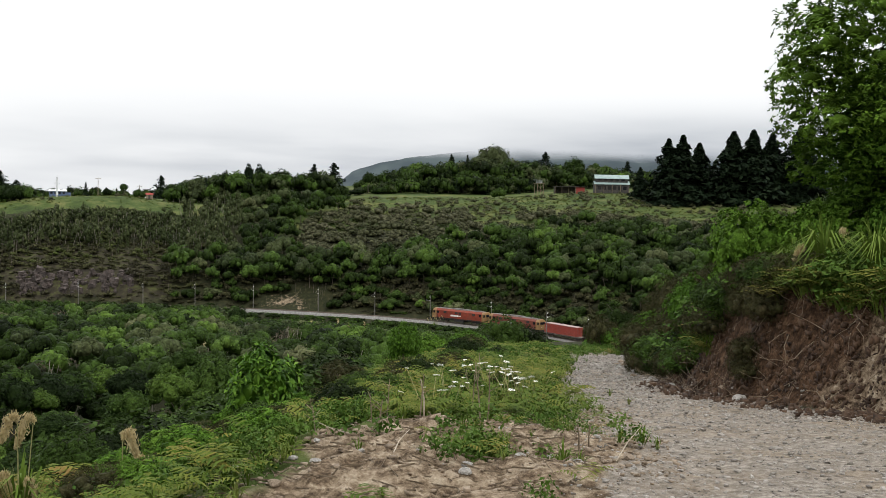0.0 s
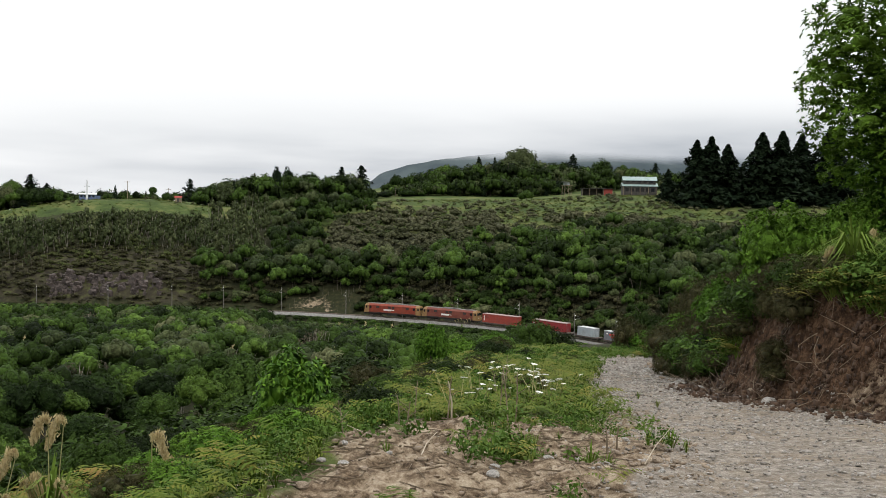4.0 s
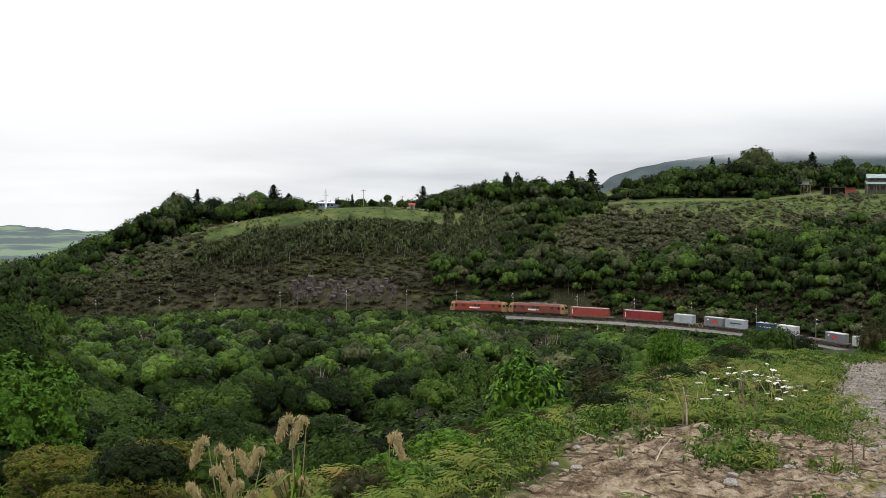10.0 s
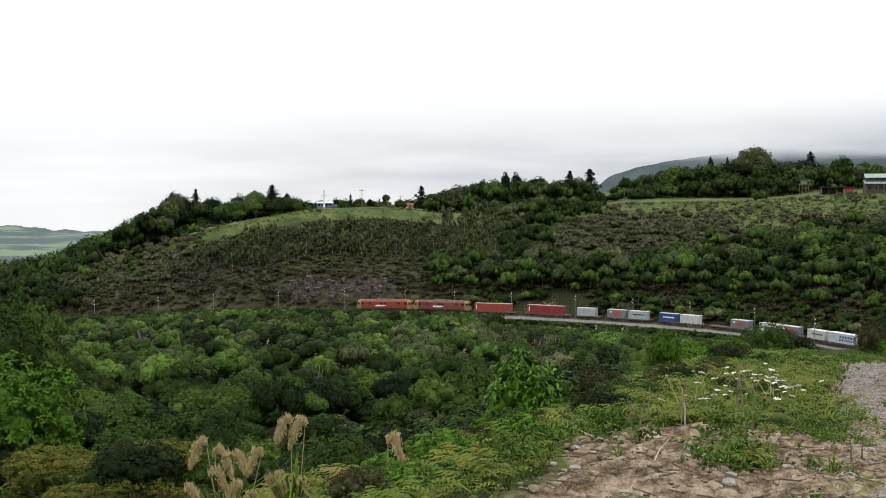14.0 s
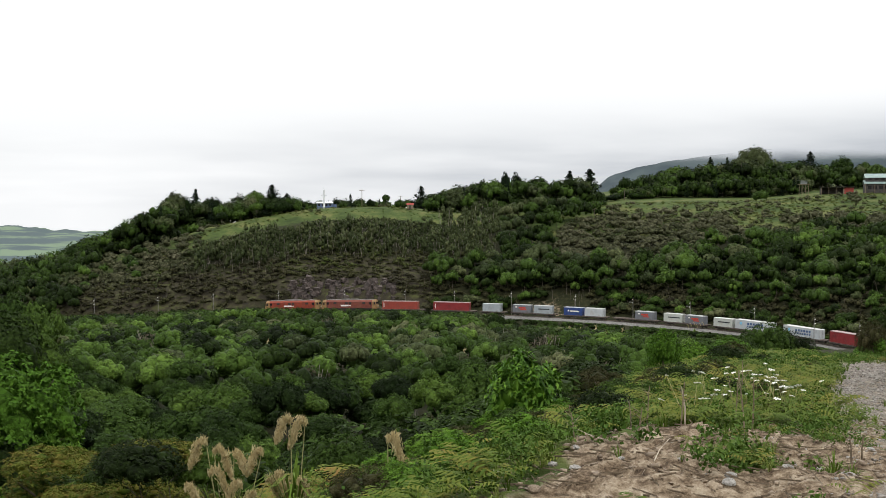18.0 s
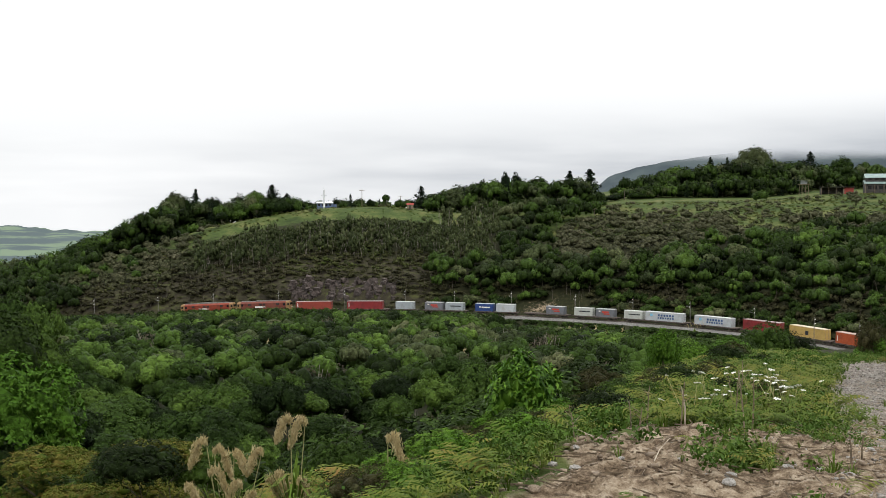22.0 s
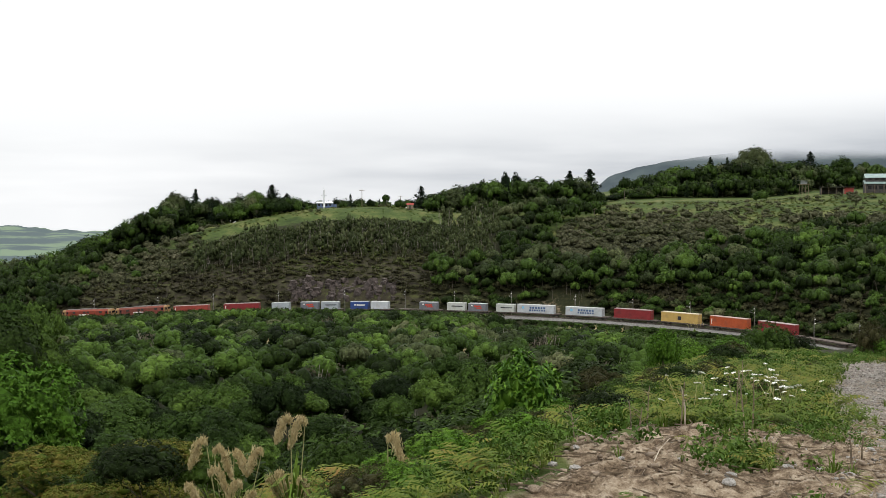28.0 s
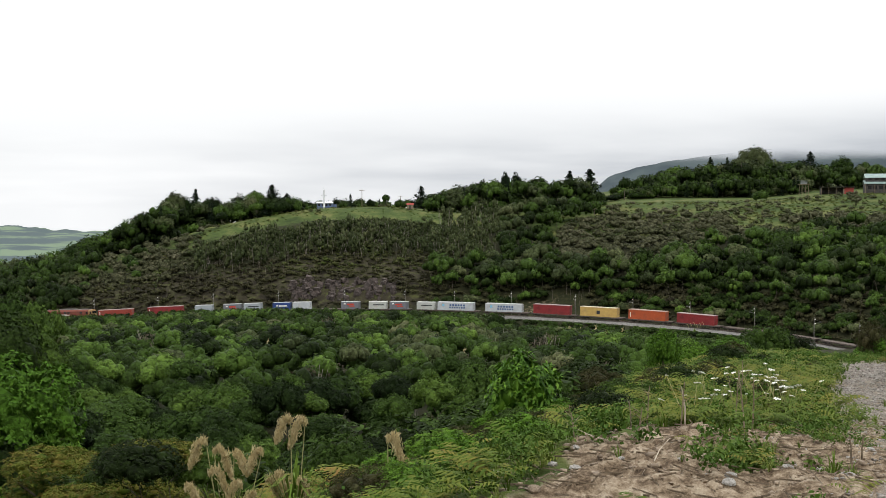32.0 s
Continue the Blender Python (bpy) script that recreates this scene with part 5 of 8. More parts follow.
def valley_bush():
    """Bush on the valley floor: the nearest trees one by one, the rest in one mesh."""
    protos = [leaf_mesh("valley_crown", dome(wr, 15, 760, 6, 0.036, core=0.82, div=2), MAT_BROAD_OB) for _ in range(6)]
    stems = []
    for _ in range(3):
        bm = trunk_bm(wr, 1.0, 0.03, 4, 0.3)
        me = bpy.data.meshes.new("trunk")
        bm.to_mesh(me)
        bm.free()
        me.materials.append(MAT_BARK)
        stems.append(me)
    kinds = ("domed dark green broadleaf tree in the valley", "spreading mid-green broadleaf tree in the valley", "rounded glossy green tree in the valley",
             "low wide-crowned green tree in the valley", "lumpy deep green tree in the valley", "light-topped green tree in the valley")
    far = []
    x, y = jittered(wr, -150, 110, 26, 345, 5.3)
    z = height(x, y)
    d, _ = line_distance(x, y)
    edge = np.interp(y, EDGE_Y, EDGE_X) - x + np.maximum(0, y - 112) * 1.5
    v = hill_fraction(x, y)
    n1 = bumps(x, y, 18, 90)
    ordr = np.argsort(y)
    count = 0
    for i in ordr:
        b, u = x[i] / y[i], wr.uniform()
        if v[i] > -0.03 or d[i] < 7 or abs(b) > 0.46 or edge[i] < 7 or (y[i] < 40 and edge[i] < 14):
            continue
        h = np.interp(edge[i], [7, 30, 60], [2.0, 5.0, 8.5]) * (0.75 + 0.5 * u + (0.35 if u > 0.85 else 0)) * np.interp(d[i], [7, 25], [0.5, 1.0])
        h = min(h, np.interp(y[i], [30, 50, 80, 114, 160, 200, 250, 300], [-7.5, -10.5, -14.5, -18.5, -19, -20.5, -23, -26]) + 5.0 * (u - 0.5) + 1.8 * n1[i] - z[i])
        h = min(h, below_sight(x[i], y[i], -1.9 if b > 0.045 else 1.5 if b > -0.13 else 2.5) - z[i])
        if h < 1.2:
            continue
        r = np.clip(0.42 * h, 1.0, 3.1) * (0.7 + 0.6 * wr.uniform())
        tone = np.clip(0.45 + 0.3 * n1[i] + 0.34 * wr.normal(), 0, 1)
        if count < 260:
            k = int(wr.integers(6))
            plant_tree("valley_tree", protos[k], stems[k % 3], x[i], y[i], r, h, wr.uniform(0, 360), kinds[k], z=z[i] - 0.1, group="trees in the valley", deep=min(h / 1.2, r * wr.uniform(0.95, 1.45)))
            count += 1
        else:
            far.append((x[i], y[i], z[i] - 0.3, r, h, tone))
    # low growth along the foot of the ballast
    low = []
    x, y = jittered(wr, -140, 120, 235, 382, 2.2)
    z = height(x, y)
    d, _ = line_distance(x, y)
    v = hill_fraction(x, y)
    for i in range(len(x)):
        b, u = x[i] / y[i], wr.uniform()
        if v[i] > -0.005 or not 3.9 < d[i] < 17 or abs(b) > 0.42:
            continue
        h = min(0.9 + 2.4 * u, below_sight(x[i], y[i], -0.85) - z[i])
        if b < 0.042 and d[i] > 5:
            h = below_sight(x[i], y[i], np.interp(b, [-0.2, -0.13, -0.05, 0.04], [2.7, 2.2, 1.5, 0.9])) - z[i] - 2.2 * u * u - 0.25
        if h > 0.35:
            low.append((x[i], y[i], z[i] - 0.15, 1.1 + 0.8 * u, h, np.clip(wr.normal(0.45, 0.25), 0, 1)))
    under = []
    x, y = jittered(wr, -62, 40, 24, 150, 2.7)
    z = height(x, y)
    edge = np.interp(y, EDGE_Y, EDGE_X) - x
    for i in range(len(x)):
        u = wr.uniform()
        if abs(x[i] / y[i]) < 0.46 and edge[i] > 5.5 and y[i] > 34 - 0.2 * min(edge[i], 40):
            under.append((x[i], y[i], z[i] - 0.3, 1.2 + 0.9 * u, 0.8 + 1.8 * u, np.clip(wr.normal(0.4, 0.25), 0, 1)))
    scatter("understory", under, [dome(wr, 6, 60, 4, 0.075, 0.95, core=0.62) for _ in range(5)], MAT_BROAD, wr, "low dark green undergrowth between the valley trees", "scrub")
    scatter("trackside_scrub", low, FAR_MOUND, MAT_BROAD, wr, "low green scrub along the foot of the ballast", "scrub")
    pick = wr.uniform(size=len(far))
    olive = [f for f, q in zip(far, pick) if q < 0.13]
    dry = [(a, b, c, r * 0.8, h * 0.85, t) for (a, b, c, r, h, t), q in zip(far, pick) if q > 0.95]
    far = [f for f, q in zip(far, pick) if 0.13 <= q <= 0.95]
    scatter("olive_bush", olive, FAR_BROAD_FINE, MAT_GREYTREE, wr, "grey-olive small-leaved trees among the valley bush", "forest")
    f = scatter("dead_bush", dry, [crown(wr, 240, 9, 0.07, 0.95, jitter=1.5, loose=0.3, core=0) for _ in range(3)], MAT_DRYTWIG, wr, "grey-brown half-dead twiggy bushes in the valley", "bush")
    trunks("branches", dry, MAT_PALEBARK, wr, f, "bare grey branches", 0.012, 6, 0.25)
    scatter("valley_forest", far, FAR_BROAD_FINE, MAT_BROAD, wr, "dense many-toned green bush filling the valley", "forest")


valley_bush()

# ---- far country behind everything ----
def hazy(name, dark, light, glow, cloud=None):
    """Far forest or fields whose bluish glow stands in for haze; cloud: heights between which the slope fades out as if
    into cloud.
    """
    mat = bpy.data.materials.new(name)
    nt, N, L, bsdf = nodes_of(mat)
    geo = N.new("ShaderNodeNewGeometry")

    def noise_at(scale, detail):
        n = N.new("ShaderNodeTexNoise")
        n.inputs["Scale"].default_value, n.inputs["Detail"].default_value = scale, detail
        L.new(geo.outputs["Position"], n.inputs["Vector"])
        return n.outputs["Fac"]

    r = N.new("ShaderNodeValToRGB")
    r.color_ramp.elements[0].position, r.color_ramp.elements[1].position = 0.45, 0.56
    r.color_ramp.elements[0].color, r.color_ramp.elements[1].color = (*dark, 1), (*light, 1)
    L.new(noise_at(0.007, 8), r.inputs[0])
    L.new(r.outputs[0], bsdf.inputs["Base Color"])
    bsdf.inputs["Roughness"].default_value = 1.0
    # even emission over the whole slope imitates haze
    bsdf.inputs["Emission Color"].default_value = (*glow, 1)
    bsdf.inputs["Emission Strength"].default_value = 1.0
    # upper slope turns transparent in place of real cloud before it
    if cloud:
        sep, add, rng = N.new("ShaderNodeSeparateXYZ"), N.new("ShaderNodeMath"), N.new("ShaderNodeMapRange")
        L.new(geo.outputs["Position"], sep.inputs[0])
        add.operation = "MULTIPLY_ADD"
        L.new(noise_at(0.004, 4), add.inputs[0])
        add.inputs[1].default_value = 40
        L.new(sep.outputs[2], add.inputs[2])
        rng.interpolation_type = "SMOOTHSTEP"
        rng.inputs["From Min"].default_value, rng.inputs["From Max"].default_value = cloud[1] + 20, cloud[0] + 20
        L.new(add.outputs[0], rng.inputs["Value"])
        L.new(rng.outputs[0], bsdf.inputs["Alpha"])
    return mat


def distance_backdrop(name, b0, b1, depth, crest, foot, mat, label, rough=6.0, seed=1, span=700):
    """Far hills: a relief sheet between two bearings, crest height by bearing."""
    bs = np.linspace(b0, b1, 160)
    rows = np.linspace(0, 1, 14)
    V = []
    for t in rows:
        y = depth - span * (1 - t)
        x = bs * y
        c = np.interp(bs, *crest) + rough * (bumps(bs * 3000, np.full(160, t * 300.0), 160, seed) + 0.4 * bumps(bs * 3000, np.full(160, t * 900.0), 24, seed + 3)) - (1 - t) * 0
        V.append(np.stack([x, np.full(160, y), foot + (c - foot) * t ** 1.3], 1))
    V = np.concatenate(V)
    i, j = np.meshgrid(np.arange(159), np.arange(13))
    i, j = i.ravel(), j.ravel()
    F = np.stack([j * 160 + i, j * 160 + i + 1, (j + 1) * 160 + i + 1, (j + 1) * 160 + i], 1)
    return tagged(new(name, mesh_of(name, V, F, [mat])), label, "hills", kind="structure")


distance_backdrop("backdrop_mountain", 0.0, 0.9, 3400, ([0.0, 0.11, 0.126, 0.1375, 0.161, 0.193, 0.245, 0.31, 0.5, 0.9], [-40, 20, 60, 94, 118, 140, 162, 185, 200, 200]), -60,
                  hazy("haze_glow_forest", (0.014, 0.022, 0.022), (0.034, 0.046, 0.042), (0.030, 0.048, 0.068), (128, 172)), "forested mountain with blue-grey haze painted on, fading out towards its top", 7, 5)
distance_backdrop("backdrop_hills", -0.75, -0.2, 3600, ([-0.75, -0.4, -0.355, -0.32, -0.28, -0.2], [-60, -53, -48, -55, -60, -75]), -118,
                  hazy("haze_glow_farmland", (0.018, 0.034, 0.028), (0.10, 0.145, 0.065), (0.062, 0.086, 0.108)), "rolling farmland hills far beyond the valley, with haze painted on as a glow", 16, 9, 2100)


# ---- buildings on the ridge ----
MAT_ROOFGREEN = surface("pale_green_iron", (0.17, 0.24, 0.23), (0.30, 0.38, 0.36), scale=0.8, fine=8, rough=0.4, bump=0.05)
MAT_WALLDARK = surface("dark_timber_wall", (0.035, 0.032, 0.03), (0.09, 0.082, 0.075), scale=1.2, fine=14, bump=0.1)
MAT_WALLRED = surface("red_door_paint", (0.22, 0.035, 0.03), (0.34, 0.07, 0.055), scale=1.5, bump=0.05)
MAT_WHITEWALL = surface("white_weatherboard", (0.60, 0.62, 0.64), (0.78, 0.79, 0.80), scale=1.5, bump=0.05)
MAT_BLUEWALL = surface("slate_blue_wall", (0.07, 0.10, 0.19), (0.13, 0.17, 0.28), scale=1.5, bump=0.05)
MAT_TIMBER = surface("raw_timber", (0.16, 0.12, 0.08), (0.30, 0.24, 0.17), scale=3, bump=0.1)
MAT_TANK = surface("grey_tank", (0.22, 0.24, 0.25), (0.34, 0.36, 0.37), bump=0.05)


def ridge_bm(x0, x1, y0, y1, z0, z1, over=0.4, thick=0.14):
    """A gabled iron roof, ridge along x."""
    bm, ym = bmesh.new(), (y0 + y1) / 2
    prof = [(y0 - over, z0 - 0.1), (ym, z1), (y1 + over, z0 - 0.1), (y1 + over, z0 - 0.1 + thick), (ym, z1 + thick), (y0 - over, z0 - 0.1 + thick)]
    a = [bm.verts.new((x0 - over, y, z)) for y, z in prof]
    b = [bm.verts.new((x1 + over, y, z)) for y, z in prof]
    for i in range(6):
        bm.faces.new((a[i], a[(i + 1) % 6], b[(i + 1) % 6], b[i]))
    for q in (a, b):
        bm.faces.new((q[0], q[1], q[4], q[5]))
        bm.faces.new((q[1], q[2], q[3], q[4]))
    bmesh.ops.recalc_face_normals(bm, faces=bm.faces)
    return bm


def lodge(x, y):
    root = new("lodge")
    lo = part("wall", boxes((-7, 7, -4.5, 4.5, -1, 3.4)), MAT_WALLDARK, root, "dark timber walls")
    part("upper_wall", boxes((-6.6, 6.6, -2.2, 2.6, 3.3, 5.9)), MAT_WALLDARK, root)
    part("lower_roof", ridge_bm(-7, 7, -4.6, 4.6, 3.3, 4.6), MAT_ROOFGREEN, root, "pale green iron roof")
    part("upper_roof", ridge_bm(-6.6, 6.8, -2.4, 2.8, 5.7, 7.2), MAT_ROOFGREEN, root, "pale green iron roof")
    for k in range(6):
        w = part("window", boxes((-6.0 + 2.1 * k, -4.6 + 2.1 * k, -4.53, -4.47, 1.1, 2.5)), MAT_GLASS, root)
        part("sill", boxes((-6.1 + 2.1 * k, -4.5 + 2.1 * k, -4.62, -4.47, 1.0, 1.1)), MAT_WALLDARK, w)
    for k in range(5):
        part("window", boxes((-5.6 + 2.4 * k, -4.2 + 2.4 * k, -2.23, -2.17, 4.9, 5.5)), MAT_GLASS, root)
    for k in range(5):
        part("verandah_post", boxes((-6.9 + 3.4 * k, -6.72 + 3.4 * k, -5.0, -4.82, -0.8, 3.3)), MAT_TIMBER, root)
    root.matrix_basis = pose(x, y, ground_z(x, y) + 0.2, 0, 0, -14)
    return tagged(root, "dark timber lodge with two tiers of pale green iron roof", "building")


def low_shed(x, y):
    root = new("open_shed")
    part("wall", boxes((-6.2, 6.2, 2.2, 2.4, -1, 2.4), (-6.2, -6.0, -2.2, 2.3, -1, 2.4)), MAT_WALLDARK, root)
    part("roof", boxes((-6.5, 6.5, -2.9, 2.8, 2.5, 2.65)), MAT_WALLDARK, root)
    d = part("door", boxes((2.6, 6.1, -2.3, -2.15, -0.8, 2.3)), MAT_WALLRED, root, "red painted doors")
    part("door_frame", boxes((2.5, 2.6, -2.36, -2.15, -0.8, 2.45), (6.1, 6.2, -2.36, -2.15, -0.8, 2.45)), MAT_TIMBER, d)
    for k in range(4):
        part("post", boxes((-6.2 + 2.8 * k, -6.05 + 2.8 * k, -2.4, -2.25, -0.8, 2.5)), MAT_TIMBER, root)
    root.matrix_basis = pose(x, y, ground_z(x, y) + 0.2, 0, 0, -10)
    return tagged(root, "low dark open-fronted shed with red doors", "shed")


def tank_stand(x, y):
    root = new("tank_stand")
    for a in (-1.5, 1.5):
        for b in (-1.2, 1.2):
            part("leg", tubes(((a, b, -0.8), (a * 0.92, b * 0.92, 4.6), 0.11, 0.10)), MAT_TIMBER, root)
    part("platform", boxes((-1.9, 1.9, -1.6, 1.6, 4.6, 4.75)), MAT_TIMBER, root)
    part("roof", boxes((-2.1, 2.1, -1.8, 1.8, 6.0, 6.1)), MAT_TANK, root)
    part("tank", tubes(((0, 0, 4.75), (0, 0, 6.0), 1.3, 1.3), sides=16), MAT_TANK, root)
    part("brace", tubes(((-1.5, -1.2, 0.4), (1.4, -1.1, 4.3), 0.05, 0.05), ((1.5, -1.2, 0.4), (-1.4, -1.1, 4.3), 0.05, 0.05)), MAT_TIMBER, root)
    root.matrix_basis = pose(x, y, ground_z(x, y), 0, 0, 12)
    return tagged(root, "grey water tank on a tall timber stand", "tank")


def hill_house(x, y):
    root = new("hill_house")
    part("wall", boxes((-3.3, 3.3, -3, 3, -0.8, 2.1)), MAT_BLUEWALL, root, "slate blue walls")
    part("roof", ridge_bm(-3.3, 3.3, -3, 3, 2.0, 2.5, 0.3), MAT_WHITEWALL, root, "white iron roof")
    for k in range(4):
        part("window", boxes((-2.9 + 1.6 * k, -2.0 + 1.6 * k, -3.03, -2.97, 0.8, 1.7)), MAT_GLASS, root)
    part("porch", boxes((3.3, 5.0, -2.0, 2.0, -0.8, 1.5)), MAT_BLUEWALL, root)
    root.matrix_basis = pose(x, y, ground_z(x, y) + 0.7, 0, 0, 4)
    return tagged(root, "small slate-blue house with a white roof on the hilltop", "house")


def white_mast(x, y, tall):
    root = new("white_mast")
    part("pole", tubes(((0, 0, -0.5), (0, 0, tall), 0.42, 0.36), sides=10), MAT_WHITEWALL, root)
    part("cross_arm", boxes((-1.1, 1.1, -0.12, 0.12, tall - 2.4, tall - 2.1)), MAT_WHITEWALL, root)
    part("finial", tubes(((0, 0, tall), (0, 0, tall + 0.7), 0.09, 0.06)), MAT_WHITEWALL, root)
    root.matrix_basis = pose(x, y, ground_z(x, y))
    return tagged(root, "white painted mast with a short arm on the pasture", "mast")


def power_pole(x, y, tall):
    root = new("power_pole")
    part("pole", tubes(((0, 0, -0.5), (0, 0, tall), 0.17, 0.12), sides=8), MAT_TIMBER, root)
    part("crossarm", boxes((-1.2, 1.2, -0.08, 0.08, tall - 0.6, tall - 0.42)), MAT_TIMBER, root)
    for k in (-1.0, 0.0, 1.0):
        part("insulator", tubes(((k, 0, tall - 0.42), (k, 0, tall - 0.18), 0.07, 0.05)), MAT_CERAMIC, root)
    root.matrix_basis = pose(x, y, ground_z(x, y), 0, 0, 20)
    return tagged(root, "timber power pole with a crossarm on the skyline", "power pole", "poles on the ridge")


lodge(173.5, 480)
low_shed(156, 482)
tank_stand(143, 482)
hill_house(-51, 525)
white_mast(-45.8, 468, 7.2)
power_pole(-36, 540, 8.2)
power_pole(-19.5, 560, 5.6)


def hut(x, y):
    root = new("garden_hut")
    part("wall", boxes((-1.3, 1.3, -1.1, 1.1, -0.4, 1.9)), MAT_TIMBER, root)
    part("roof", ridge_bm(-1.3, 1.3, -1.1, 1.1, 1.9, 2.5, 0.2, 0.08), MAT_WALLRED, root, "rust-red roof")
    part("door", boxes((-0.4, 0.4, -1.14, -1.09, -0.3, 1.6)), MAT_WALLDARK, root)
    root.matrix_basis = pose(x, y, ground_z(x, y))
    return tagged(root, "small timber hut with a rust-red roof", "hut")


hut(-13.5, 500)


def rock_outcrop():
    rng = np.random.default_rng(33)
    root = new("rock_outcrop")
    shapes = []
    for k in range(6):
        bm = bmesh.new()
        for j in range(5):
            c, e = rng.normal(0, 0.5, 3) * (1, 0.5, 0.8), rng.uniform(0.25, 0.75, 3)
            box(bm, c[0] - e[0], c[0] + e[0], c[1] - e[1], c[1] + e[1], c[2] - 1.2 * e[2], c[2] + 1.2 * e[2], bevel=0.06)
        for v in bm.verts:
            v.co += Vector(rng.normal(0, 0.07, 3))
        me = bpy.data.meshes.new("rock")
        bm.to_mesh(me)
        bm.free()
        me.materials.append(MAT_ROCKFACE)
        shapes.append(me)
    for k in range(95):
        b = rng.uniform(-0.125, -0.038)
        yt = float(np.interp(b, LINE_B, LINE[order, 1]))
        y = yt + rng.uniform(10, 19)
        x, size = b * y, rng.uniform(0.5, 1.5)
        ob = hang("rock", shapes[k % 6], root)
        ob.matrix_basis = pose(x, y, ground_z(x, y) - 0.25 * size, rng.uniform(-15, 15), rng.uniform(-15, 15), rng.uniform(0, 360)) @ Matrix.Diagonal((size * 1.2, size, size * 1.15, 1))
    return tagged(root, "pinkish-brown weathered rock outcrop over the railway", "rock")


rock_outcrop()

# ---- single trees that stand out ----
fr = np.random.default_rng(19)


def stem_mesh(h=1.0, r=0.035, limbs=4, mat=None, reach=0.35):
    bm = trunk_bm(fr, h, r, limbs, reach)
    me = bpy.data.meshes.new("trunk")
    bm.to_mesh(me)
    bm.free()
    me.materials.append(mat or MAT_BARK)
    return me


STEM = [stem_mesh(), stem_mesh(), stem_mesh(r=0.022, limbs=6)]
PALE_STEM = stem_mesh(r=0.02, limbs=2, mat=MAT_PALEBARK, reach=0.15)
CROWN_MID = [leaf_mesh("crown", dome(fr, 9, 260, 6, 0.058, 0.95, core=0.84, div=2), MAT_BROAD_OB) for _ in range(3)]
CROWN_NEAR = [leaf_mesh("crown", dome(fr, 20, 1200, 6, 0.028, 0.95, core=0.66, div=2, under=-0.8), MAT_LEAFY_OB) for _ in range(3)]
CROWN_FRESH = [leaf_mesh("crown", dome(fr, 18, 1000, 7, 0.034, 0.95, core=0.62, div=2, under=-0.8), MAT_FRESH_OB) for _ in range(3)]
MAT_YOUNG = leaves("glossy_young_leaves", [(0.022, 0.058, 0.006), (0.055, 0.130, 0.011), (0.14, 0.26, 0.025)], gloss=0.5, spec=0.12, grain=0)
CROWN_YOUNG = leaf_mesh("crown", dome(fr, 12, 330, 8, 0.075, 1.0, tier=0.65, aspect=0.36, core=0.7, div=2), MAT_YOUNG, "mixed")
CROWN_SCRUB = [leaf_mesh("crown", dome(fr, 18, 1500, 5, 0.034, 0.95, tier=0.15, aspect=0.16, core=0.6, under=-0.8), MAT_SCRUB_NEAR, "mixed") for _ in range(3)]
CROWN_RUSTY = [leaf_mesh("crown", dome(fr, 14, 620, 6, 0.05, 0.95, tier=0.8, aspect=0.2, core=0.5, under=-0.8), MAT_DRYFERN, "mixed") for _ in range(2)]
CROWN_GREY = leaf_mesh("crown", dome(fr, 9, 260, 6, 0.055, 1.0, tier=0.3, aspect=0.35, core=0.82, div=2), MAT_GREYTREE)


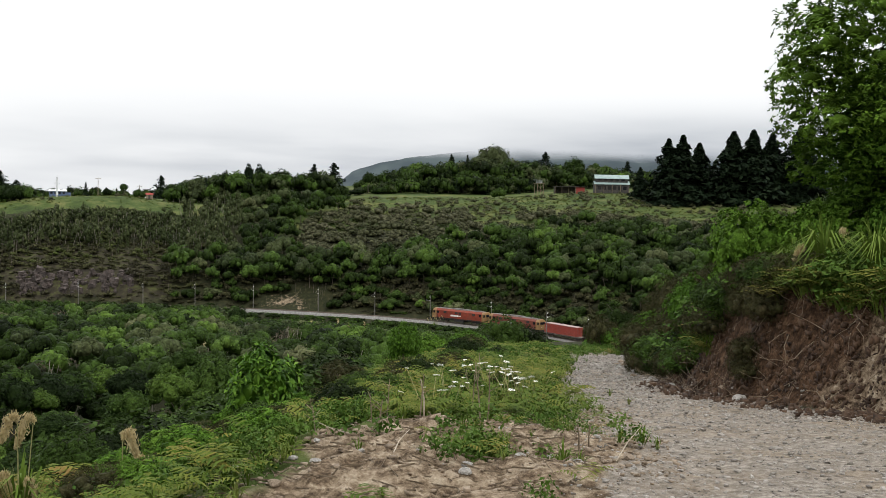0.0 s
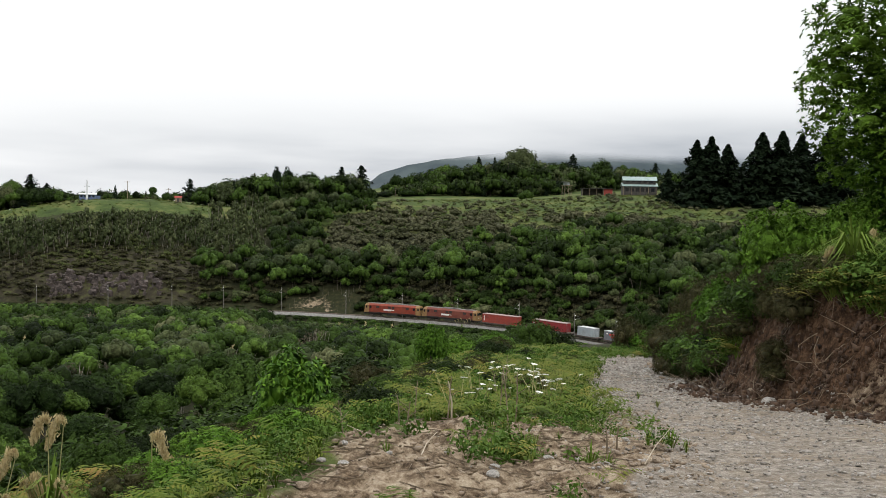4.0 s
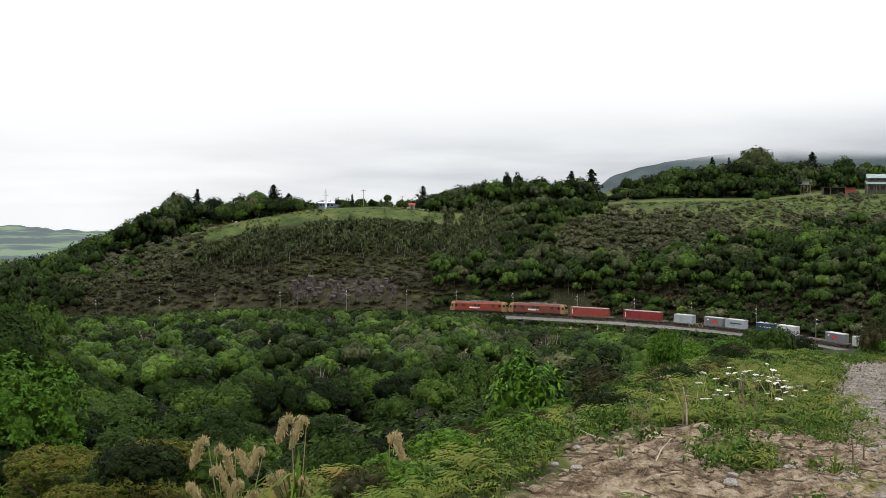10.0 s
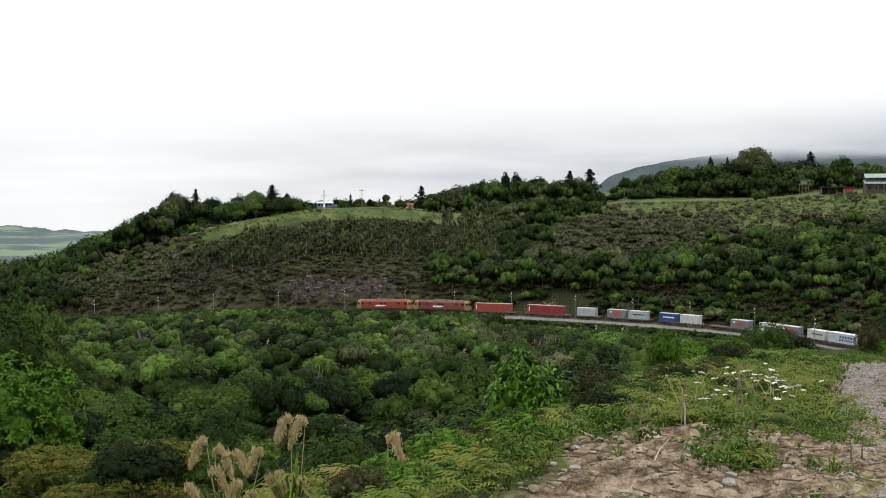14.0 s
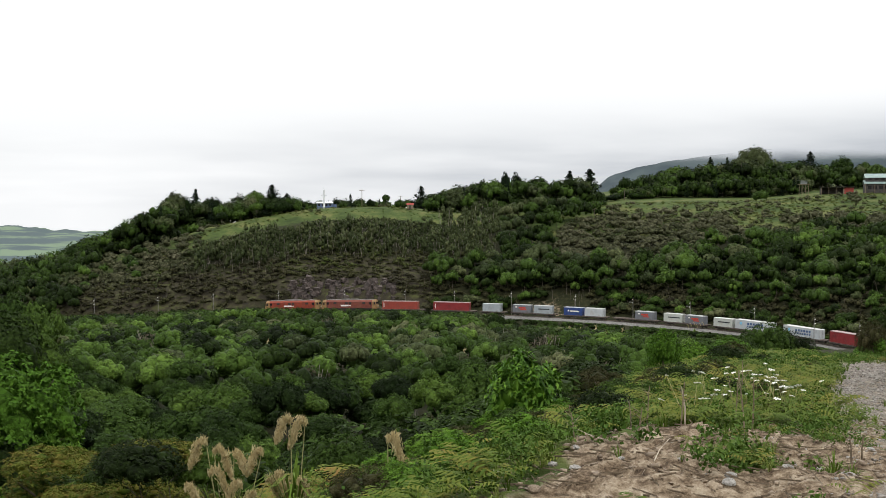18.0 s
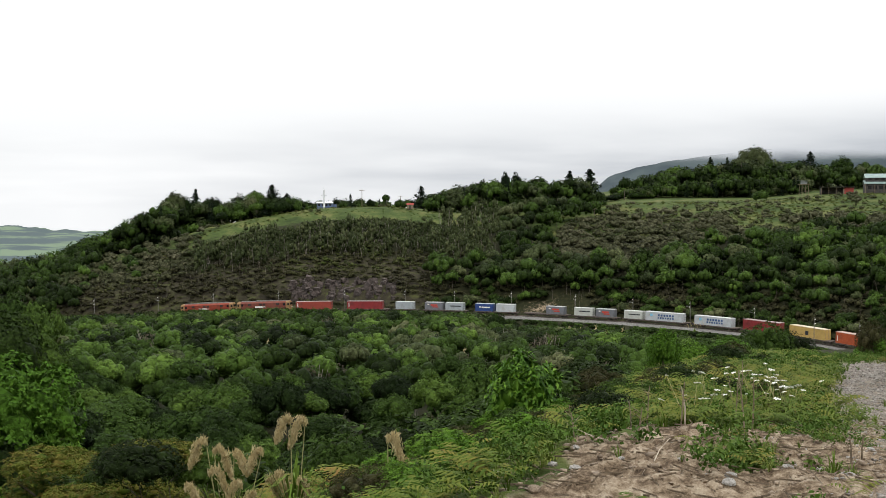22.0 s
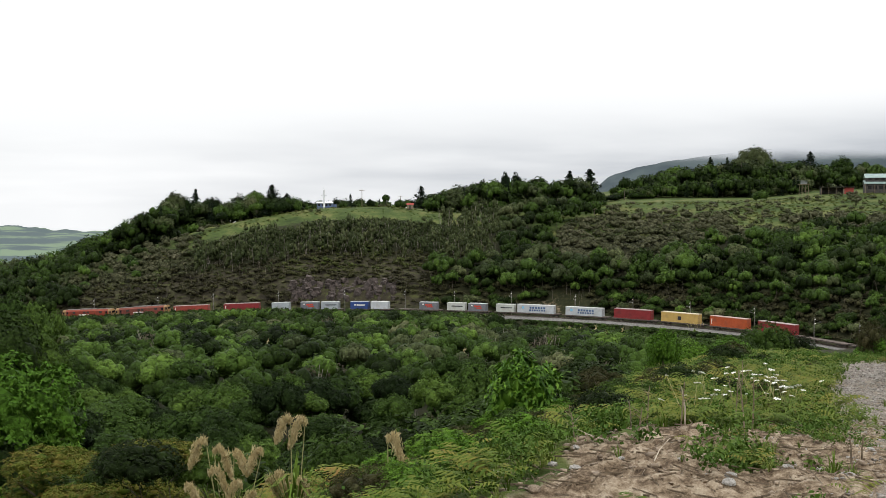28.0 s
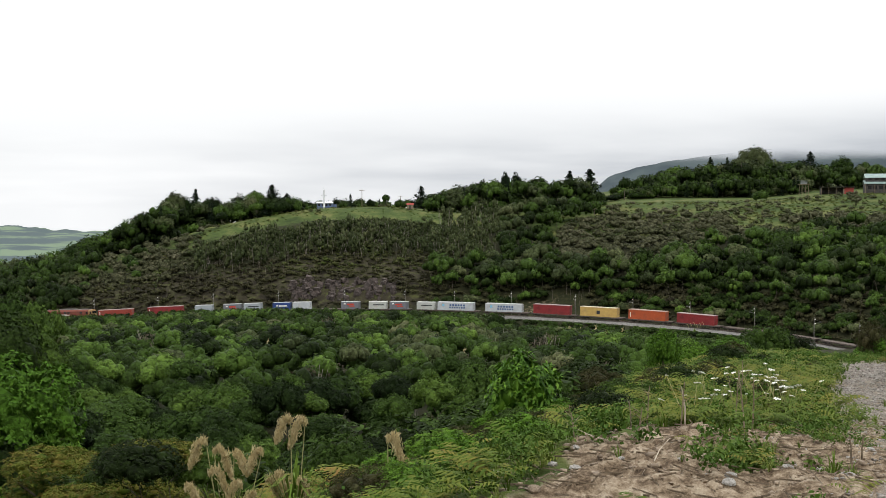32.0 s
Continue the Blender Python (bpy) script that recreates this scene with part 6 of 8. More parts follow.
def hilltop_trees():
    """Trees that make the skyline and stand alone on the pasture: bearing, distance, height of the top over the eye per metre, radius, kind."""
    kinds = dict(dome=("hill_tree", "dark rounded broadleaf tree on the ridge"), grey=("hill_tree", "greyish dome-crowned tree on the ridge"), spire=("hill_conifer", "dark pointed conifer on the ridge"),
                 wide=("hill_tree", "dark spreading tree on the ridge"))
    crowns = dict(dome=[CROWN_MID[0], CROWN_MID[1], CROWN_MID[2]], grey=[CROWN_GREY], wide=[leaf_mesh("crown", dome(fr, 12, 300, 6, 0.05, 1.0, core=0.7, under=-0.8), MAT_BROAD_OB)],
                  spire=[leaf_mesh("crown", conifer(fr, 900, 0.17, 13), MAT_CONIFER, "mixed") for _ in range(3)])
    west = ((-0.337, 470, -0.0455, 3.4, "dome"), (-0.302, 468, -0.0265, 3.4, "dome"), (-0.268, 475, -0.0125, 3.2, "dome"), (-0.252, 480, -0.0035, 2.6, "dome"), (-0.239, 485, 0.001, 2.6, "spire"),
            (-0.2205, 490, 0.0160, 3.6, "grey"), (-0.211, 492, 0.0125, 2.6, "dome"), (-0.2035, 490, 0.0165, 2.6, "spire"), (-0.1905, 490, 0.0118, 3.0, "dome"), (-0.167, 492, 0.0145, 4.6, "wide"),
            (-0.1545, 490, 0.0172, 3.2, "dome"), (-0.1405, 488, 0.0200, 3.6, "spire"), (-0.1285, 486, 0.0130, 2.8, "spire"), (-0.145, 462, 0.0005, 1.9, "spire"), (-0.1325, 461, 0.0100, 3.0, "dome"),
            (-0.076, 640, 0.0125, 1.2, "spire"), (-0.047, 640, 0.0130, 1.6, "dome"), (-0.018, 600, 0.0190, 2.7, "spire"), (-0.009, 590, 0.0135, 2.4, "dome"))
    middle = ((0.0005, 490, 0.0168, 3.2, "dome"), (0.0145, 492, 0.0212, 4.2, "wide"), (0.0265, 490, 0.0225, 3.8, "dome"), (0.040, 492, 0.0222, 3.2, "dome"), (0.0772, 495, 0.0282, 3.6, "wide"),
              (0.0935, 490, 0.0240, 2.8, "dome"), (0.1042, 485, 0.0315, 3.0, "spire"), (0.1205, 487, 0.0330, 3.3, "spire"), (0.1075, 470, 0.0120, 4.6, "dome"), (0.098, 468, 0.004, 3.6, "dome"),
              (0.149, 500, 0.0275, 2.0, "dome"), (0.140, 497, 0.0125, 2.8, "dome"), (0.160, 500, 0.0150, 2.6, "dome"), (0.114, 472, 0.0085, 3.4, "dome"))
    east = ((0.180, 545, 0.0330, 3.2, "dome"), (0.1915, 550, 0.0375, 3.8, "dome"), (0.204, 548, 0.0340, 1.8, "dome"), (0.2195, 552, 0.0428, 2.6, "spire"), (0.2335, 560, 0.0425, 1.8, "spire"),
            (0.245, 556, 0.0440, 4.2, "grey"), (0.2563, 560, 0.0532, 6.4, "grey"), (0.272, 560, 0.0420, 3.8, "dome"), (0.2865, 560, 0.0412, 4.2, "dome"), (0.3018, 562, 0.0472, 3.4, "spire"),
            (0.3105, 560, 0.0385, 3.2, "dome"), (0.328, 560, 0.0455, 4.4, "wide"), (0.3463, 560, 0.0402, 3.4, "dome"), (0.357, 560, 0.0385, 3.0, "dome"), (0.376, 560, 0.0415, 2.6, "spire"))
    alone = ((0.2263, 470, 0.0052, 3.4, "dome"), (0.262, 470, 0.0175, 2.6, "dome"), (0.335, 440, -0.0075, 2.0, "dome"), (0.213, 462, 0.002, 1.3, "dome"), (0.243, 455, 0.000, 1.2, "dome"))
    count = 0
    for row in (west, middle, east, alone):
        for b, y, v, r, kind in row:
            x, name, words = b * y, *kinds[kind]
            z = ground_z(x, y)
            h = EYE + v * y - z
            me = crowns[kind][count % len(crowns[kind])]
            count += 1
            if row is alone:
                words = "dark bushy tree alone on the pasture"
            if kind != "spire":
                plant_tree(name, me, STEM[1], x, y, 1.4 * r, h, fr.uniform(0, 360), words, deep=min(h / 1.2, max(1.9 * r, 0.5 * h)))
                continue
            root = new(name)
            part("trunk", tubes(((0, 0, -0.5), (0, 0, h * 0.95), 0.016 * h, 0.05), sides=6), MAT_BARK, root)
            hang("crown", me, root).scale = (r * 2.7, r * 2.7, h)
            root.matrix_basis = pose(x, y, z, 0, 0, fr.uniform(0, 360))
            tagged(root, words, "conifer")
    slim = leaf_mesh("crown", dome(fr, 9, 260, 6, 0.06, 0.95, core=0.8, tier=0.3), MAT_CONIFER, "mixed")
    for x, y in ((24.6, 480), (28.9, 482)):
        h = EYE + 0.0335 * y - ground_z(x, y)
        plant_tree("slender_tree", slim, PALE_STEM, x, y, 2.3, h, fr.uniform(0, 360), "slender tall tree with a bare pale trunk on the ridge", deep=0.55 * h)
    cones = [leaf_mesh("crown", conifer(fr, 6000, 0.14, 17), MAT_CONIFER, "mixed") for _ in range(3)]
    for k, (b, y, h) in enumerate(((0.4139, 440, 25), (0.427, 438, 26.5), (0.4425, 441, 23), (0.388, 455, 12.5), (0.457, 446, 15), (0.4748, 432, 28), (0.4937, 430, 28.5), (0.512, 434, 27), (0.54, 430, 30))):
        root = new("conifer")
        x = b * y
        t = part("trunk", tubes(((0, 0, -0.5), (0, 0, h * 0.96), 0.016 * h, 0.05), sides=7), MAT_BARK, root)
        c = hang("crown", cones[k % 3], root)
        c.scale = (0.46 * h, 0.46 * h, h)
        root.matrix_basis = pose(x, y, ground_z(x, y), 0, 0, fr.uniform(0, 360))
        tagged(root, "tall dark green conifer with drooping tiers of boughs", "conifer", "conifers by the lodge")


hilltop_trees()


def landmark_trees():
    """Trees that stand up from the bush against the train or the hill: bearing, distance, height of the top over the eye per metre, radius."""
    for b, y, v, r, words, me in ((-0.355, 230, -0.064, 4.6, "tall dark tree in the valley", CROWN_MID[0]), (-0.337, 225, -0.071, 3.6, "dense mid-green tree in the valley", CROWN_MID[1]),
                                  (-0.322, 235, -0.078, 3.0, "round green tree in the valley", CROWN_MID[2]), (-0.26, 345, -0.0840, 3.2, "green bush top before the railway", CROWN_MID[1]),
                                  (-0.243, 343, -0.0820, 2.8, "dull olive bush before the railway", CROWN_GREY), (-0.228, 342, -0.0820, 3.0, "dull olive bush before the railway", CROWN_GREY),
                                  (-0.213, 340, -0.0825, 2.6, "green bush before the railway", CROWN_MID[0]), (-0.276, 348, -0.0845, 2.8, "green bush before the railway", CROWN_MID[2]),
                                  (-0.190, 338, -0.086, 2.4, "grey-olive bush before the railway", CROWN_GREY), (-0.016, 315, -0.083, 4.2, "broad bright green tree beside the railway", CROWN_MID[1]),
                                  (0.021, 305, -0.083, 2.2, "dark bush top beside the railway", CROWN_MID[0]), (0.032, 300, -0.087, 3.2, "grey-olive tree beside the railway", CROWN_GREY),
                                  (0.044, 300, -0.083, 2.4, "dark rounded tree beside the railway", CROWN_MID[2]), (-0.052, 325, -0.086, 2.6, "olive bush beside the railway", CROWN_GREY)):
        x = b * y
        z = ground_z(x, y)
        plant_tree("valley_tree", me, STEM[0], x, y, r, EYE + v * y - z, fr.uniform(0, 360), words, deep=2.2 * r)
    for b, y, h, r in ((-0.153, 463, 7.0, 3.0), (-0.141, 461, 5.5, 2.6), (-0.128, 464, 6.5, 2.6), (-0.120, 462, 4.2, 1.9), (-0.167, 458, 5.0, 2.4), (-0.06, 470, 3.6, 1.7), (-0.182, 456, 5.5, 2.8), (-0.036, 472, 4.0, 1.8)):
        plant_tree("hill_tree", CROWN_MID[int(fr.integers(3))], STEM[1], b * y, y, r, h, fr.uniform(0, 360), "dark ragged tree at the edge of the hilltop pasture")


landmark_trees()


# ---- foreground: plants on the spur, its flank and the bank ----
def blades(rng, n, length, spread, width, droop=0.5, upright=0.4):
    """A tussock of bent blades, two faces each."""
    a = rng.uniform(0, 2 * np.pi, n)
    out = np.stack([np.cos(a), np.sin(a), np.zeros(n)], 1)
    side = np.stack([-np.sin(a), np.cos(a), np.zeros(n)], 1)
    L = length * rng.uniform(0.55, 1.1, n)[:, None]
    lean = rng.uniform(upright * 0.3, 1.0, n)[:, None]
    foot = out * spread * 0.25 * rng.uniform(0, 1, (n, 1))
    up = np.array([0, 0, 1.0])
    mid = foot + out * lean * L * 0.35 + up * L * 0.62
    tip = foot + out * lean * L * (0.75 + 0.2 * droop) + up * L * (1.0 - droop * lean)
    w = width * rng.uniform(0.7, 1.3, (n, 1))
    q1 = np.stack([foot - side * w * 0.6, foot + side * w * 0.6, mid + side * w, mid - side * w], 1)
    q2 = np.stack([mid - side * w, mid + side * w, tip + side * w * 0.12, tip - side * w * 0.12], 1)
    return loose_faces(np.concatenate([q1, q2], 0).reshape(-1, 3))


def fern(rng, fronds, length):
    """A clump of bracken: arching fronds with leaflets to both sides."""
    out = []
    for _ in range(fronds):
        a, L = rng.uniform(0, 2 * np.pi), length * rng.uniform(0.7, 1.15)
        d, s = np.array([math.cos(a), math.sin(a), 0]), np.array([-math.sin(a), math.cos(a), 0])
        n = 8
        for k in range(2, n + 1):
            f = k / n
            p = d * L * f * 0.8 + np.array([0, 0, L * (0.95 * f - 0.72 * f * f + 0.35)])
            w = L * 0.36 * (1.08 - f)
            for sg in (-1, 1):
                e = p + s * sg * w + d * w * 0.35 - np.array([0, 0, w * 0.25])
                th = d * L * 0.035
                out.append(np.array([p - th, p + th, e + th * 0.3, e - th * 0.3]))
    return loose_faces(np.concatenate(out))


def ground_cover():
    """Grass, weeds and bracken too many to count."""
    tufts = [blades(fr, 16, 1.0, 0.3, 0.022, 0.55) for _ in range(6)]
    ferns = [fern(fr, 6, 1.0) for _ in range(5)]
    herb = [crown(fr, 110, 7, 0.09, 1.0, jitter=1.0, loose=0.4, core=0) for _ in range(5)]
    G, B, H = [], [], []
    N = 9000
    y = 8 + (92 - 8) * fr.uniform(0, 1, N) ** 1.35
    x = np.interp(y, EDGE_Y, EDGE_X) + fr.uniform(-5.5, 1, N) * 1.0 + fr.uniform(0, 1, N) ** 1.2 * (np.interp(y, ROAD_Y, ROAD_L) - np.interp(y, EDGE_Y, EDGE_X) + 1.2)
    z = height(x, y)
    edge, road = x - np.interp(y, EDGE_Y, EDGE_X), x - np.interp(y, ROAD_Y, ROAD_L)
    n1, n2 = bumps(x, y, 3.0, 120), bumps(x, y, 8.0, 121)
    for i in range(N):
        u = fr.uniform()
        bare = edge[i] > 0.45 + 0.5 * n2[i] and y[i] < 19.5 + 1.5 * n1[i]
        if bare and u > 0.035 + 0.10 * max(0, n1[i] - 0.15):
            continue
        if road[i] > 0.3 + 0.9 * n1[i] and u > (0.25 if n1[i] > 0.3 else 0.0):
            continue
        big = np.interp(y[i], [8, 20, 60], [0.7, 1.0, 1.35])
        tone = np.clip(0.4 + 0.4 * n2[i] + 0.2 * fr.normal(), 0, 1)
        k = fr.uniform()
        if k < 0.46 or road[i] > 0:
            s = fr.uniform(0.22, 0.5) * big * (0.55 if (bare or road[i] > 0) else 1)
            G.append((x[i], y[i], z[i], s, s, tone))
        elif k < 0.46 + 0.36 * (1 if n2[i] > -0.1 else 0.4):
            s = fr.uniform(0.35, 0.7) * big
            B.append((x[i], y[i], z[i] - 0.05, s, s, np.clip(0.3 + 0.45 * n1[i] + 0.2 * fr.normal(), 0, 1)))
        else:
            s = fr.uniform(0.18, 0.42) * big
            H.append((x[i], y[i], z[i] - 0.05, s, s * 1.2, tone))
    # tufts on the bare soil
    for cx, cy, n, rad in ((3.25, 13.2, 110, 0.34), (3.6, 14.2, 30, 0.4), (4.6, 17.5, 26, 0.4), (1.5, 16.2, 30, 0.5), (0.9, 13.6, 40, 0.5), (5.4, 18.6, 40, 0.6), (4.0, 12.9, 16, 0.3), (1.9, 19.6, 30, 0.6), (0.4, 15.0, 40, 0.6), (6.6, 22.0, 40, 0.8), (5.4, 15.0, 14, 0.5)):
        for _ in range(n):
            xx, yy = cx + fr.normal(0, rad * 0.5), cy + fr.normal(0, rad)
            s = fr.uniform(0.14, 0.36)
            (G, B, H)[int(fr.choice(3, p=[0.5, 0.2, 0.3]))].append((xx, yy, ground_z(xx, yy) - 0.02, s, s, fr.uniform(0.1, 0.9)))
    # bracken on the flank below the camera and under the bush
    for _ in range(1500):
        yy = fr.uniform(22, 62)
        b = fr.uniform(-0.40, -0.06)
        xx = b * yy
        e = np.interp(yy, EDGE_Y, EDGE_X) - xx
        if e < 3:
            continue
        zz = ground_z(xx, yy)
        s = fr.uniform(0.5, 1.0)
        B.append((xx, yy, zz - 0.1, s, s, np.clip(fr.normal(0.6, 0.3), 0, 1)))
    # rank growth where the road dips out of view
    for _ in range(420):
        yy = fr.uniform(60, 84)
        xx = fr.uniform(0.30, 0.375) * yy
        s = fr.uniform(0.22, 0.55)
        (G, B, H)[int(fr.choice(3, p=[0.45, 0.15, 0.4]))].append((xx, yy, ground_z(xx, yy) - 0.05, s, s, fr.uniform()))
    # verge of the bank
    for _ in range(420):
        yy = fr.uniform(14, 80)
        xx = float(np.interp(yy, TOE_Y, TOE_X)) + fr.uniform(1.4, 9)
        s = fr.uniform(0.3, 0.75)
        G.append((xx, yy, ground_z(xx, yy), s, s, fr.uniform()))
    # overhang of fern and long grass along the top of the cut
    for _ in range(1300):
        yy = fr.uniform(18, 42)
        low = 0.4 if yy > 28 else 1.15
        xx = float(np.interp(yy, TOE_Y, TOE_X)) + low + abs(fr.normal(0, 0.55))
        s = fr.uniform(0.35, 0.85)
        (B, G, H)[int(fr.choice(3, p=[0.4, 0.4, 0.2]))].append((xx, yy, ground_z(xx, yy) - 0.12, s, s * 0.8, np.clip(fr.normal(0.3, 0.25), 0, 1)))
    for _ in range(330):
        yy = fr.uniform(16.5, 26.5)
        xx = float(np.interp(yy, TOE_Y, TOE_X)) + fr.uniform(0.95, 1.7)
        s = fr.uniform(0.6, 1.15)
        (G, B)[int(fr.uniform() < 0.3)].append((xx, yy, ground_z(xx, yy) - 0.25, s, s * 0.75, np.clip(fr.normal(0.45, 0.25), 0, 1)))
    # hanging fern and scrub tufts on the clay face
    for _ in range(520):
        yy = fr.uniform(20, 82) if _ % 3 else fr.uniform(14, 34)
        xx = float(np.interp(yy, TOE_Y, TOE_X)) + (fr.uniform(0.4, 2.6) if yy > 32 else fr.uniform(1.0, 3.2))
        s = fr.uniform(0.35, 0.8)
        (B if fr.uniform() < 0.5 else H).append((xx, yy, ground_z(xx, yy) - 0.1, s, s, np.clip(fr.normal(0.3, 0.2), 0, 1)))
    for name, spots, protos, mat, words, cat in (("grass", G, tufts, MAT_GRASS, "long rough green grass in tufts on the spur", "grass"),
                                                 ("bracken", B, ferns, MAT_DRYFERN, "yellow-green and rusty bracken fern", "fern"),
                                                 ("weeds", H, herb, MAT_BROADH, "low leafy green weeds", "weeds")):
        scatter(name, spots, protos, mat, fr, words, cat, spire=True)


MAT_BROADH = leaves("weed_leaves", [(0.035, 0.075, 0.012), (0.065, 0.12, 0.02), (0.11, 0.16, 0.035)], grain=0)
ground_cover()


